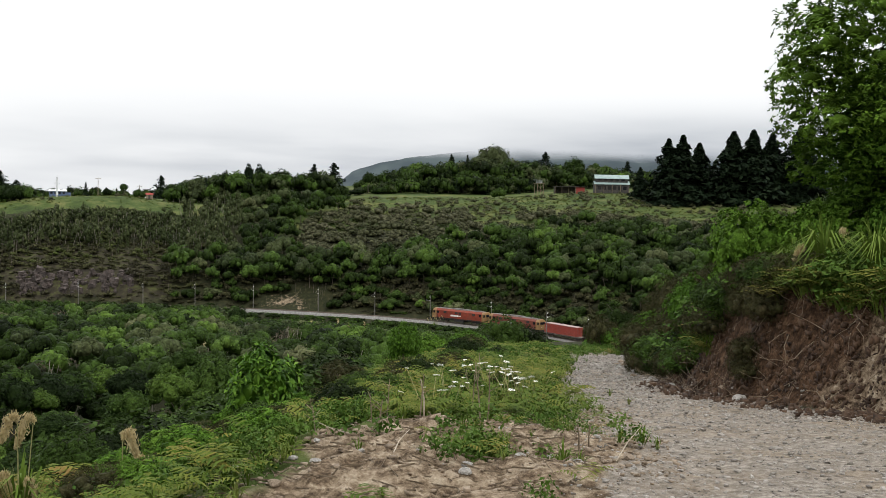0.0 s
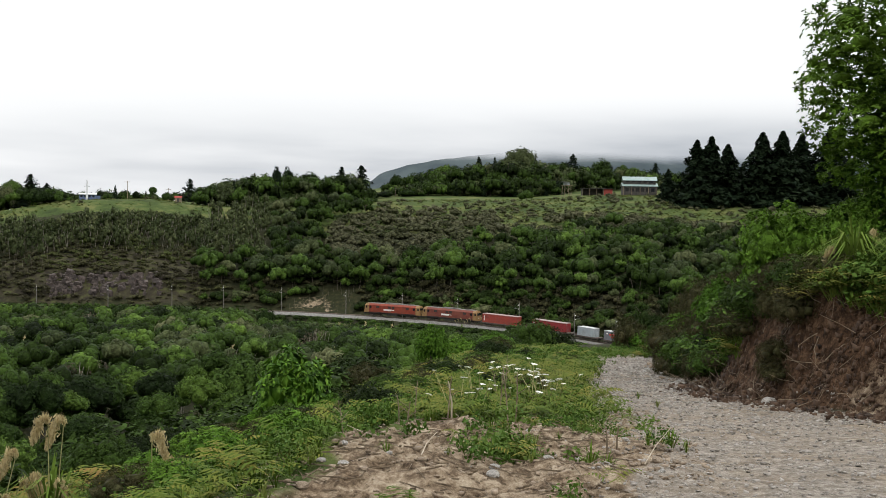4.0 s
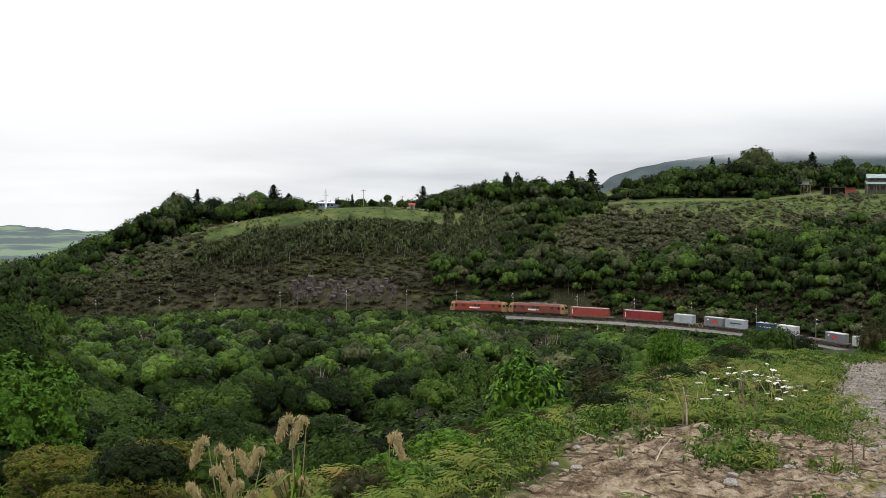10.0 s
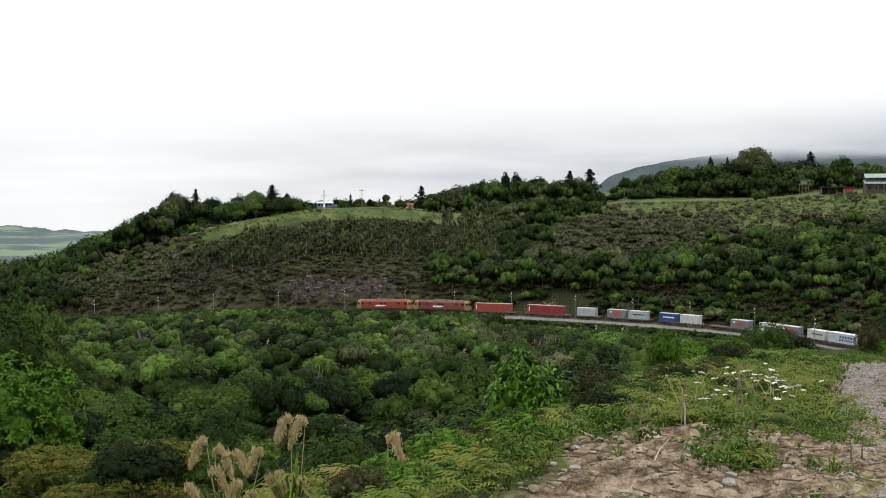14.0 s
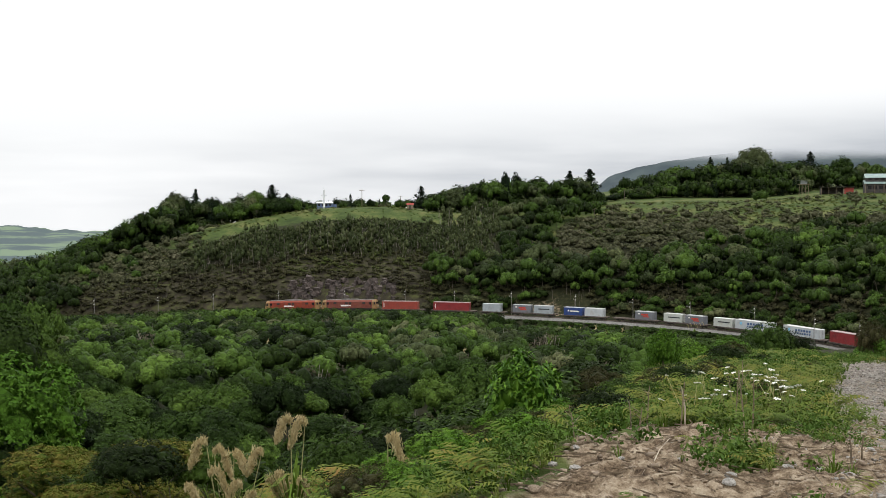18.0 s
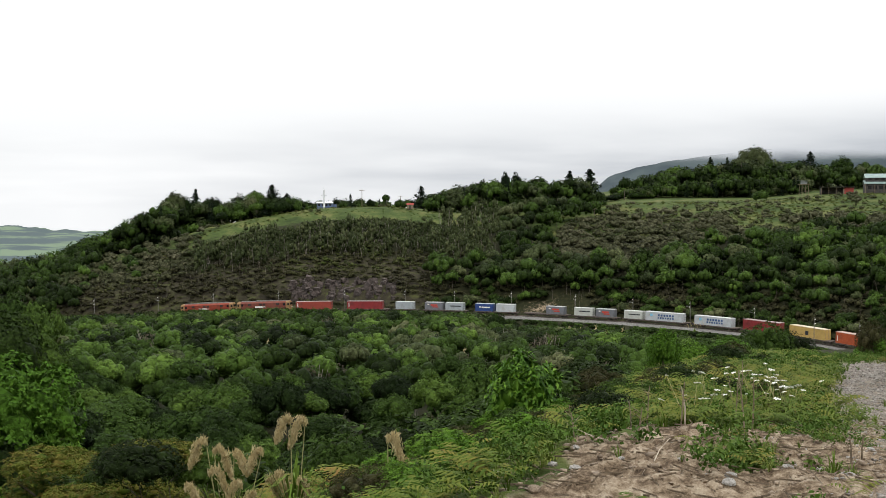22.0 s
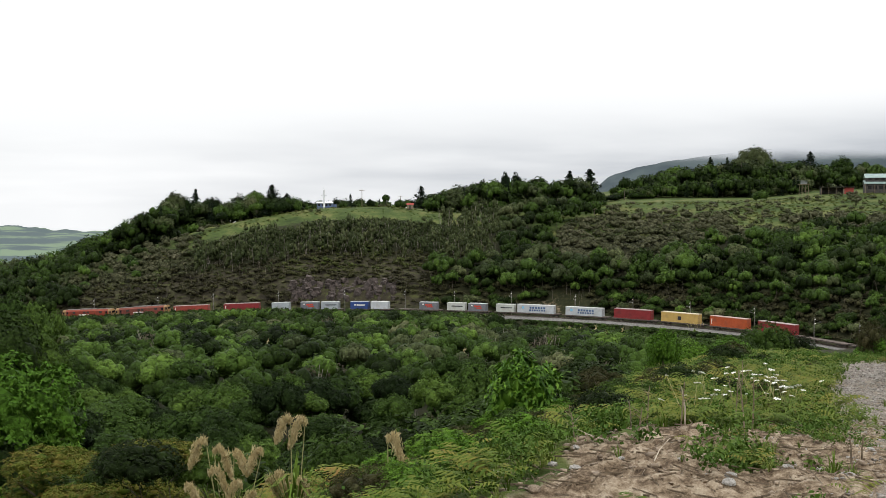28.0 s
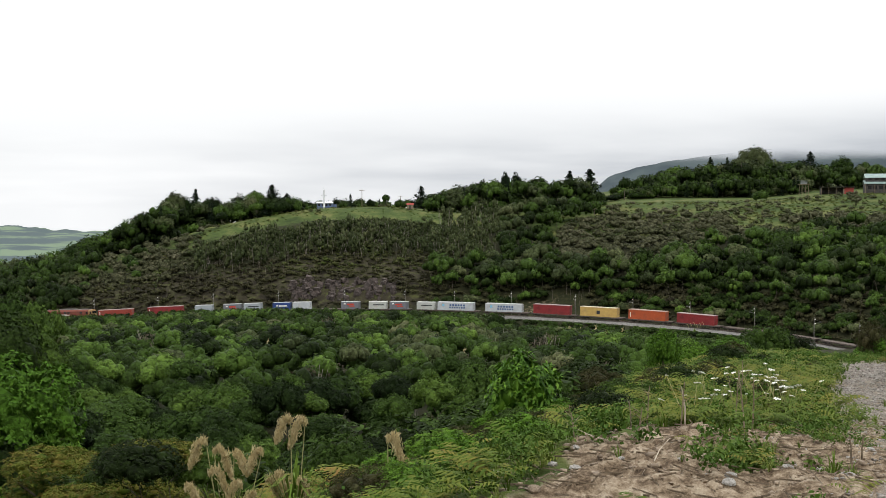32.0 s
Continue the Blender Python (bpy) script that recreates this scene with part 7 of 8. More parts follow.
def shrubs():
    rows = [
        # x, y, radius, height, mesh, words
        (2.0, 30.0, 1.05, 2.35, CROWN_YOUNG, "young broadleaf tree with large glossy leaves"),
        (2.9, 30.6, 0.6, 1.1, CROWN_NEAR[1], "low leafy shrub beside a young tree"),
        (1.1, 29.5, 0.55, 1.0, CROWN_FRESH[1], "low bright leafy shrub beside a young tree"),
        (23.6, 88.0, 2.3, 4.0, CROWN_NEAR[1], "rounded light green bush by the railway"),
        (25.8, 89.0, 1.8, 3.2, CROWN_NEAR[2], "dark green bush by the railway"),
        (10.9, 60.0, 1.0, 2.9, CROWN_FRESH[1], "pale fresh green sapling on the spur"),
        (13.2, 64.0, 1.2, 1.7, CROWN_FRESH[2], "bright green bush on the spur"),
        (15.2, 72.0, 1.5, 1.9, CROWN_NEAR[1], "dark green bush on the spur"),
        (12.4, 90.0, 2.3, 4.2, CROWN_NEAR[0], "olive green small tree on the spur flank"),
        (9.4, 82.0, 2.0, 3.8, CROWN_NEAR[2], "dark olive small tree on the spur flank"),
        (6.6, 52.0, 1.3, 1.8, CROWN_SCRUB[0], "grey-green scrub bush on the spur flank"),
        (5.4, 36.0, 0.85, 0.95, CROWN_NEAR[1], "low dark leafy shrub in the bracken"),
        (8.2, 44.0, 1.0, 1.0, CROWN_SCRUB[1], "low olive scrub in the bracken"),
        (4.5, 27.0, 0.55, 0.8, CROWN_NEAR[2], "small dark leafy shrub in the long grass"),
        (6.6, 34.0, 0.8, 1.0, CROWN_NEAR[0], "dark leafy shrub in the long grass"),
        (7.4, 31.0, 0.4, 0.6, CROWN_FRESH[1], "small bright shrub in the long grass"),
        (9.2, 41.0, 0.8, 0.9, CROWN_SCRUB[2], "brown-green scrub in the long grass"),
        (10.4, 46.5, 0.8, 1.0, CROWN_NEAR[1], "dark leafy shrub in the long grass"),
        (12.2, 52.0, 1.0, 1.3, CROWN_NEAR[2], "dark leafy shrub in the long grass"),
        (13.8, 58.0, 1.1, 1.4, CROWN_SCRUB[0], "olive scrub in the long grass"),
        (16.2, 68.0, 1.3, 1.6, CROWN_FRESH[2], "light green bush in the long grass"),
        (18.6, 76.0, 1.4, 1.8, CROWN_NEAR[0], "dark green bush at the end of the spur"),
        (3.6, 24.0, 0.45, 0.6, CROWN_NEAR[1], "small dark leafy shrub near bare soil"),
        (1.4, 22.0, 0.5, 0.6, CROWN_SCRUB[1], "twiggy brown-green shrub near bare soil"),
        (0.0, 22.5, 0.8, 0.95, CROWN_FRESH[0], "bright soft-leaved shrub on the flank"),
        (-0.9, 20.5, 0.7, 0.8, CROWN_FRESH[2], "bright soft-leaved shrub on the flank"),
        (-1.0, 16.5, 0.55, 0.6, CROWN_FRESH[1], "bright low shrub at the lip of the spur"),
        (0.4, 26.5, 0.9, 0.9, CROWN_SCRUB[2], "twiggy brown-green bush on the flank"),
        (-2.2, 26.5, 0.95, 1.6, CROWN_NEAR[2], "dense dark green bush behind pampas plumes"),
        (-1.2, 30.0, 1.1, 1.5, CROWN_NEAR[0], "dense mid-green bush on the flank"),
        (-11.0, 29.0, 1.7, 4.9, CROWN_FRESH[1], "light green leafy bush on the flank"),
        (-9.0, 29.5, 1.4, 3.6, CROWN_FRESH[0], "light green leafy bush on the flank"),
        (-8.4, 27.6, 1.2, 2.6, CROWN_NEAR[2], "green leafy bush on the flank"),
        (-7.2, 27.2, 1.1, 2.0, CROWN_FRESH[2], "light green leafy bush on the flank"),
        (-12.5, 36.0, 2.0, 6.6, CROWN_NEAR[0], "dark green leafy tree on the flank"),
        (-10.6, 30.0, 1.9, 6.9, CROWN_FRESH[0], "tall light green leafy tree on the flank"),
        (-11.8, 33.5, 2.1, 6.4, CROWN_FRESH[2], "light green leafy tree on the flank"),
        (-10.3, 28.6, 1.7, 4.6, CROWN_NEAR[1], "dark leafy bush on the flank"),
        (-9.9, 27.0, 1.3, 3.2, CROWN_FRESH[2], "bright leafy bush on the flank"),
        (-16.9, 45.0, 2.4, 13.0, CROWN_NEAR[1], "tall dark tree in the valley"),
        (-18.2, 52.0, 2.2, 14.2, CROWN_NEAR[2], "tall mid-green tree in the valley"),
        (-9.6, 25.5, 1.4, 2.2, CROWN_SCRUB[1], "ferny yellow-green scrub on the flank"),
        # bank over the road
        (15.3, 30.5, 1.5, 3.1, CROWN_FRESH[0], "bright green bush on the bank over the road"),
        (16.5, 28.6, 1.5, 3.0, CROWN_FRESH[1], "bright green bush on the bank over the road"),
        (15.9, 36.0, 1.0, 2.2, CROWN_FRESH[2], "bright green bush on the bank over the road"),
        (17.9, 27.0, 1.4, 2.6, CROWN_FRESH[0], "bright green bush under the big tree"),
        (17.2, 33.0, 1.7, 3.4, CROWN_NEAR[0], "dark green bush on the bank over the road"),
        (18.4, 33.0, 1.8, 3.9, CROWN_FRESH[0], "bright green bush on the bank over the road"),
        (17.6, 35.5, 1.5, 3.2, CROWN_FRESH[1], "bright green bush on the bank over the road"),
        (20.0, 36.0, 2.0, 4.4, CROWN_NEAR[0], "green bush on the bank over the road"),
        (18.9, 41.0, 1.8, 3.0, CROWN_SCRUB[0], "dark olive scrub on the bank over the road"),
        (19.4, 44.5, 1.7, 2.8, CROWN_SCRUB[1], "dark olive scrub on the bank over the road"),
        (18.0, 38.5, 1.3, 2.2, CROWN_SCRUB[2], "grey-brown scrub hanging over the bank"),
        (21.0, 49.0, 1.8, 2.9, CROWN_SCRUB[2], "dark scrub on the bank over the road"),
        (22.6, 53.0, 1.7, 2.6, CROWN_NEAR[1], "dark green bush on the bank over the road"),
        (24.2, 58.0, 1.8, 2.5, CROWN_SCRUB[0], "dark olive scrub at the end of the bank"),
        (25.8, 63.0, 1.8, 2.4, CROWN_NEAR[2], "dark bush at the end of the bank"),
        (27.5, 69.0, 1.7, 2.2, CROWN_SCRUB[1], "low dark scrub at the end of the bank"),
        (24.9, 70.0, 1.2, 2.7, CROWN_SCRUB[1], "dark twiggy bush at the end of the road"),
        (26.9, 73.0, 1.6, 3.4, CROWN_NEAR[0], "dark green bush at the end of the road"),
        (23.0, 43.0, 2.4, 4.2, CROWN_NEAR[2], "dark green tree behind the bank"),
        (25.5, 52.0, 2.4, 3.8, CROWN_NEAR[0], "dark green tree behind the bank"),
        (22.5, 36.5, 2.4, 4.6, CROWN_NEAR[1], "dark green tree behind the bank"),
        (17.0, 31.0, 1.1, 1.7, CROWN_SCRUB[2], "brown twiggy scrub on the bank"),
        (16.9, 28.6, 1.0, 1.5, CROWN_NEAR[0], "leafy shrub on the bank"),
        (19.5, 27.0, 2.2, 3.6, CROWN_NEAR[2], "dark leafy shrub under the big tree"),
        (17.9, 24.5, 1.6, 2.6, CROWN_NEAR[1], "dark leafy shrub on the bank"),
    ]
    for x, y, r, h, me, words in rows:
        plant_tree("shrub" if h < 3 else "bush_tree", me, STEM[int(fr.integers(3))], x, y, r, h, fr.uniform(0, 360), words, "shrub" if h < 3 else "tree", z=ground_z(x, y) - 0.05, deep=min(0.55 * h, 1.5 * r) if h > 6 else None)
    MAT_TREELEAF = leaves("big_tree_leaves", [(0.070, 0.150, 0.016), (0.100, 0.190, 0.020), (0.14, 0.24, 0.026)], "object", grain=3)
    bigs = [leaf_mesh("crown", spreading(fr, 150, 9000, 7, 0.017, 0.19, aspect=0.42, core=0.3, tier=0.6, div=2, under=-0.8), MAT_TREELEAF) for _ in range(2)]
    for k, (x, y, r, top, deep, words) in enumerate(((19.4, 29.0, 4.7, 10.0, 4.7, "large dense broadleaf tree on top of the bank"), (23.5, 31.5, 4.6, 10.0, 4.6, "large dark broadleaf tree behind the bank"),
                                                     (18.4, 28.4, 2.7, 6.0, 2.7, "dense broadleaf tree under a larger one on the bank"), (21.0, 29.6, 3.2, 6.2, 3.2, "dense broadleaf tree behind another on the bank"))):
        plant_tree("large_tree", bigs[k % 2], STEM[2], x, y, r, top - ground_z(x, y), 40 + 120 * k, words, deep=deep)
    # twiggy scrub that hangs over the cut face
    for k in range(95):
        y = 24.8 + 20 * fr.uniform() ** 1.3
        x = float(np.interp(y, TOE_Y, TOE_X)) + fr.uniform(0.25, 1.9)
        r = fr.uniform(0.5, 1.05)
        plant_tree("shrub", CROWN_SCRUB[k % 3] if k % 4 else CROWN_NEAR[k % 3], STEM[k % 3], x, y, r, r * 1.3, fr.uniform(0, 360), "dark twiggy scrub hanging over the clay cut", "shrub", z=ground_z(x, y) - 0.3, group="scrub on the bank")
    # bushes of many kinds along the lip and the flank
    for k in range(60):
        y = fr.uniform(14.5, 34)
        x = float(np.interp(y, EDGE_Y, EDGE_X)) - fr.uniform(0.0, 3.2)
        r = fr.uniform(0.22, 0.5) * (1 + 0.02 * y)
        me, words = ((CROWN_FRESH[k % 3], "soft bright leafy shrub on the flank of the spur"), (CROWN_SCRUB[k % 3], "twiggy brown shrub on the flank of the spur"), (CROWN_NEAR[k % 3], "dark leafy shrub on the flank of the spur"))[k % 3]
        plant_tree("shrub", me, STEM[k % 3], x, y, r, r * fr.uniform(1.0, 1.5), fr.uniform(0, 360), words, "shrub", z=ground_z(x, y) - 0.06, group="shrubs on the flank")
    # rusty thicket below the plumes
    for k in range(46):
        y = fr.uniform(21.5, 30)
        b = fr.uniform(-0.345, -0.19)
        x = b * y
        h = EYE + fr.uniform(-0.265, -0.185) * y - ground_z(x, y)
        if h > 0.6:
            r = fr.uniform(0.6, 1.1)
            plant_tree("fern_thicket", CROWN_RUSTY[k % 2] if k % 3 else CROWN_NEAR[k % 2], STEM[2], x, y, r, h, fr.uniform(0, 360), "rusty brown and yellow-green ferny thicket on the flank" if k % 3 else "dark green leafy bush in the ferny thicket", "shrub", group="thicket below the plumes", deep=min(h / 1.2, 0.9 * r))
    # dark leafy clumps in the long grass of the spur
    for k in range(40):
        y = fr.uniform(21, 60)
        lo, hi = float(np.interp(y, EDGE_Y, EDGE_X)), float(np.interp(y, ROAD_Y, ROAD_L)) - 0.5
        x = fr.uniform(lo, hi)
        r = fr.uniform(0.25, 0.55)
        plant_tree("shrub", (CROWN_NEAR[k % 3], CROWN_SCRUB[k % 3])[k % 2], STEM[k % 3], x, y, r, r * fr.uniform(1.1, 1.7), fr.uniform(0, 360), ("low dark leafy clump in the long grass", "low twiggy brown clump in the long grass")[k % 2], "shrub", z=ground_z(x, y) - 0.05, group="clumps in the grass")
    # scrub all over the bank
    for k in range(120):
        y = fr.uniform(15, 84)
        toe = fr.uniform(0.5, 7) if y > 33 else fr.uniform(1.7, 8)
        x = float(np.interp(y, TOE_Y, TOE_X)) + toe
        r = fr.uniform(0.8, 1.7)
        kind = int(fr.integers(4))
        me, words = ((CROWN_SCRUB[k % 3], "olive-brown scrub on the bank over the road"), (CROWN_NEAR[k % 3], "dark green leafy bush on the bank"), (CROWN_SCRUB[(k + 1) % 3], "dark twiggy scrub on the bank"),
                     (CROWN_FRESH[k % 3] if k % 2 else CROWN_NEAR[k % 3], "green leafy bush on the bank"))[kind]
        plant_tree("shrub", me, STEM[k % 3], x, y, r, r * fr.uniform(1.1, 1.6), fr.uniform(0, 360), words, "shrub", z=ground_z(x, y) - 0.15, group="scrub on the bank")


shrubs()


def plume_clump(x, y, stems, words, leafy=60, length=1.3):
    """Pampas grass: tussock of long blades and feathery plumes on tall stems."""
    root = new("pampas_grass")
    hang("tussock", leaf_mesh("tussock", blades(fr, leafy, length, 0.5, 0.018, 0.75), MAT_GRASS, None), root)
    for dx, dy, tall, bend, ln in stems:
        lean = Vector((bend, fr.uniform(-0.08, 0.08), 1.0)).normalized()
        foot = Vector((dx * 0.35, dy * 0.3, 0.0))
        top = Vector((dx, dy, tall))
        st = part("stem", tubes((foot, top, 0.012, 0.008), sides=5), MAT_STRAW, root)
        n = 560
        f = np.sort(fr.uniform(0, 1, n))
        turn = 0.15 + 2.7 * smooth(0, 0.30 + 0.12 * abs(bend), f)
        df = np.diff(np.concatenate([[0], f]))
        ln = ln * 1.45
        arc = np.stack([np.sign(bend) * ln * np.cumsum(np.sin(turn) * df), np.zeros(n), ln * np.cumsum(np.cos(turn) * df)], 1)
        wid = 0.058 * np.sin(np.pi * np.clip(0.08 + 0.88 * f, 0, 1)) ** 0.7
        p = np.array(top) + arc + fr.normal(size=(n, 3)) * wid[:, None] * np.array([0.6, 0.6, 0.3])
        p[:, 2] -= 0.16 * fr.uniform(0, 1, n) * np.sin(np.pi * np.clip(0.1 + 0.9 * f, 0, 1))
        q = quads(p, fr.normal(size=(n, 3)) * (1, 1, 0.2), fr, 0.035, 0.22).reshape(-1, 4, 3)
        q[:, :, 2] = p[:, None, 2] + (q[:, :, 2] - p[:, None, 2]) * 1.8
        hang("plume", leaf_mesh("plume", loose_faces(q.reshape(-1, 3)), MAT_PLUME, np.repeat(np.clip(fr.normal(0.45, 0.25, n), 0, 1), 4)), st, "pale straw feathery plume")
    root.matrix_basis = pose(x, y, ground_z(x, y))
    return tagged(root, words, "grass", "pampas clumps")


MAT_STRAW = surface("straw_stem", (0.20, 0.19, 0.08), (0.34, 0.32, 0.15), scale=10, bump=0.1)


def rigid_small_things():
    plume_clump(-3.7, 21.0, [(-0.42, 0, 1.72, -0.4, 0.5), (-0.3, 0.1, 1.55, 0.5, 0.55), (-0.35, 0, 1.2, 0.45, 0.6), (0.05, 0.1, 1.5, 0.3, 0.4), (0.2, -0.1, 1.0, -0.3, 0.5),
                             (0.55, 0, 1.55, -0.5, 0.45), (0.62, 0.1, 1.05, 0.4, 0.45), (-0.75, -0.1, 0.95, 0.4, 0.45), (0.45, -0.2, 0.85, -0.2, 0.4)], "pampas grass clump with drooping straw plumes on the flank")
    plume_clump(-2.6, 21.0, [(-0.05, 0, 1.75, -0.5, 0.45), (0.2, 0.05, 1.72, -0.2, 0.5), (0.1, -0.1, 0.7, 0.2, 0.4), (-0.3, 0, 0.8, 0.25, 0.4)], "pampas grass with two tall straw plumes")
    plume_clump(-0.85, 18.6, [(0.0, 0, 0.95, 0.5, 0.42), (0.2, 0, 0.55, 0.3, 0.4)], "low pampas grass with bent plumes at the lip", 40, 0.7)
    plume_clump(13.9, 24.6, [(-0.5, 0, 0.75, -0.7, 0.32), (-0.3, 0.2, 0.45, -0.8, 0.32), (0.4, 0, 1.15, 0.1, 0.35), (0.9, 0, 0.85, 0.4, 0.3), (0.7, 0.2, 0.55, -0.4, 0.3)], "pampas grass with rounded plumes on the bank", 190, 1.7)
    plume_clump(14.1, 22.8, [(0.3, 0, 0.9, 0.4, 0.3)], "pampas grass hanging over the bank", 190, 1.7)
    plume_clump(14.3, 26.6, [(0.2, 0, 0.7, -0.4, 0.3)], "pampas grass hanging over the bank", 170, 1.4)
    plume_clump(14.1, 21.0, [(0.2, 0, 0.8, 0.4, 0.3)], "pampas grass hanging over the bank", 170, 1.5)
    plume_clump(66.0, 318, [(k * 0.8 - 2, 0.3 * (k % 2), 2.0 + 0.3 * (k % 3), 0.4, 0.9) for k in range(6)], "pampas grass below the railway", 60, 1.6)
    # pampas heads far off among the bush
    P, rows = [], 0
    for k in range(60):
        if k < 32:
            b, y = fr.uniform(0.09, 0.155), fr.uniform(250, 318)
        else:
            b, y = fr.choice([-0.225, -0.135, -0.02, 0.01]) + fr.normal(0, 0.008), fr.uniform(200, 300)
        x = b * y
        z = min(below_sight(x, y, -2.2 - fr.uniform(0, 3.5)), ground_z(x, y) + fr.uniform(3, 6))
        p = np.array([x, y, z]) + fr.normal(size=(26, 3)) * np.array([0.16, 0.16, 0.42])
        P.append(quads(p, fr.normal(size=(26, 3)) * (1, 1, 0.2), fr, 0.2, 0.4))
        st = np.array([[x - 0.03, y, z - 6], [x + 0.03, y, z - 6], [x + 0.02, y, z], [x - 0.02, y, z]])
        P.append(st)
    q = np.concatenate(P)
    tagged(new("pampas_heads", leaf_mesh("pampas_heads", loose_faces(q), MAT_PLUME, "mixed")), "pale straw pampas heads standing among the valley bush", "grass", kind="stuff")
    # dead stems and sticks
    for x, y, h, lean in ((3.5, 17.8, 0.72, 3), (4.05, 16.2, 0.9, 6), (4.2, 16.4, 0.75, -8), (2.5, 15.5, 0.5, 4), (2.9, 18.6, 0.5, -4), (1.6, 14.6, 0.45, 8), (4.6, 13.6, 0.35, -10), (4.75, 13.7, 0.4, 14),
                         (3.4, 20.2, 0.8, 2), (5.2, 21.5, 0.9, -3), (6.4, 26, 1.0, 4), (2.1, 19.5, 0.6, -6), (5.9, 24.5, 0.8, 7)):
        root = new("dead_stem")
        part("stalk", tubes(((0, 0, -0.1), (0.01, 0.0, h * 0.55), 0.013, 0.010), ((0.01, 0, h * 0.55), (0.03, 0.01, h), 0.010, 0.006), sides=5), MAT_DEADWOOD, root)
        for k in range(4):
            zz = h * (0.45 + 0.13 * k)
            a = fr.uniform(0, 6.28)
            part("twig", tubes(((0.01, 0, zz), (0.01 + 0.12 * math.cos(a), 0.12 * math.sin(a), zz + 0.09), 0.006, 0.003), sides=4), MAT_DEADWOOD, root)
        root.matrix_basis = pose(x, y, ground_z(x, y), lean, lean * 0.6, fr.uniform(0, 360))
        tagged(root, "dry brown dead weed stem standing in soil", "stem", "dead stems on the spur")
    for x, y, ln, rz, up in ((2.15, 12.3, 1.0, 70, 2), (4.7, 12.6, 0.7, 42, 25), (2.7, 20.6, 0.9, 8, 3), (1.9, 13.8, 0.5, 130, 4)):
        ob = part("stick", tubes(((0, 0, 0.02), (ln * 0.5, 0.03, 0.03), 0.007, 0.006), ((ln * 0.5, 0.03, 0.03), (ln, 0, 0.05), 0.006, 0.003), sides=6), MAT_DEADPALE)
        ob.matrix_basis = pose(x, y, ground_z(x, y) + 0.03, 0, -up, rz)
        tagged(ob, "pale dry broken stick lying on bare soil", "stick", "sticks on the soil")
    ob = part("stake", tubes(((0, 0, -0.15), (0.02, 0, 0.38), 0.016, 0.013), ((0.02, 0, 0.38), (-0.02, 0.01, 0.7), 0.013, 0.008), sides=7), MAT_DEADPALE)
    ob.matrix_basis = pose(3.6, 18.0, ground_z(3.6, 18.0), 2, -3, 0)
    tagged(ob, "bleached broken stake upright in bare soil", "stake")
    # stones
    shapes = []
    for k in range(6):
        bm = stone_bm(fr, 1.0, 0.62, 2)
        me = bpy.data.meshes.new("stone")
        bm.to_mesh(me)
        bm.free()
        me.materials.append(MAT_STONE if k < 3 else MAT_CLOD)
        shapes.append(me)

    def stone(x, y, s, k, words, grp):
        ob = new("stone", shapes[k])
        ob.matrix_basis = pose(x, y, ground_z(x, y) + 0.12 * s, fr.uniform(-14, 14), fr.uniform(-14, 14), fr.uniform(0, 360)) @ Matrix.Diagonal((s, s, s, 1))
        tagged(ob, words, "stone", grp)

    stone(1.95, 18.6, 0.17, 0, "pale grey angular rock at the lip", "stones on the spur")
    stone(1.62, 15.6, 0.17, 1, "pale grey angular rock on the soil heap", "stones on the spur")
    stone(0.75, 17.3, 0.10, 1, "pale grey rock in the weeds", "stones on the spur")
    stone(0.5, 12.9, 0.10, 2, "pale grey rock at the edge of the soil", "stones on the spur")
    for _ in range(120):
        y = fr.uniform(11.5, 20)
        x = float(np.interp(y, EDGE_Y, EDGE_X)) + fr.uniform(-0.4, 4.5)
        stone(x, y, float(fr.uniform(0.02, 0.075) ** 1.0), int(fr.integers(6)), "small stone or clod on bare soil", "stones on the spur")
    for y, dx, s in ((34, -0.3, 0.26), (37.5, -0.5, 0.2), (40, -0.2, 0.24), (43, -0.6, 0.22), (45, -0.2, 0.3), (47, -0.5, 0.2), (30, -0.2, 0.18), (26, 0.1, 0.22), (24.5, -0.1, 0.3), (50, -0.2, 0.25), (32, -0.4, 0.15), (41.5, -0.8, 0.14), (36, 0.0, 0.17), (28, -0.3, 0.13)):
        stone(float(np.interp(y, TOE_Y, TOE_X)) + dx, y, s * 0.65, int(fr.integers(6)), "fallen pale stone at the foot of the bank", "stones under the bank")
    # white umbel flowers
    umbel = bmesh.new()
    for k in range(9):
        a, rr = k * 2.4, 0.028 * math.sqrt(k)
        bmesh.ops.create_icosphere(umbel, subdivisions=1, radius=0.026, matrix=Matrix.Translation((rr * math.cos(a), rr * math.sin(a), 0.004 * (9 - k) * 0.4)) @ Matrix.Diagonal((1, 1, 0.35, 1)))
    ume = bpy.data.meshes.new("flower_head")
    umbel.to_mesh(ume)
    umbel.free()
    ume.materials.append(MAT_PETAL)
    spots = [(0.243, 29, 6), (0.262, 27, 5), (0.285, 24, 8), (0.272, 23.5, 5), (0.225, 24, 4), (0.205, 22, 3), (0.250, 31, 6), (0.292, 22.5, 5), (0.215, 21, 3), (0.248, 23, 4), (0.19, 22, 3)]
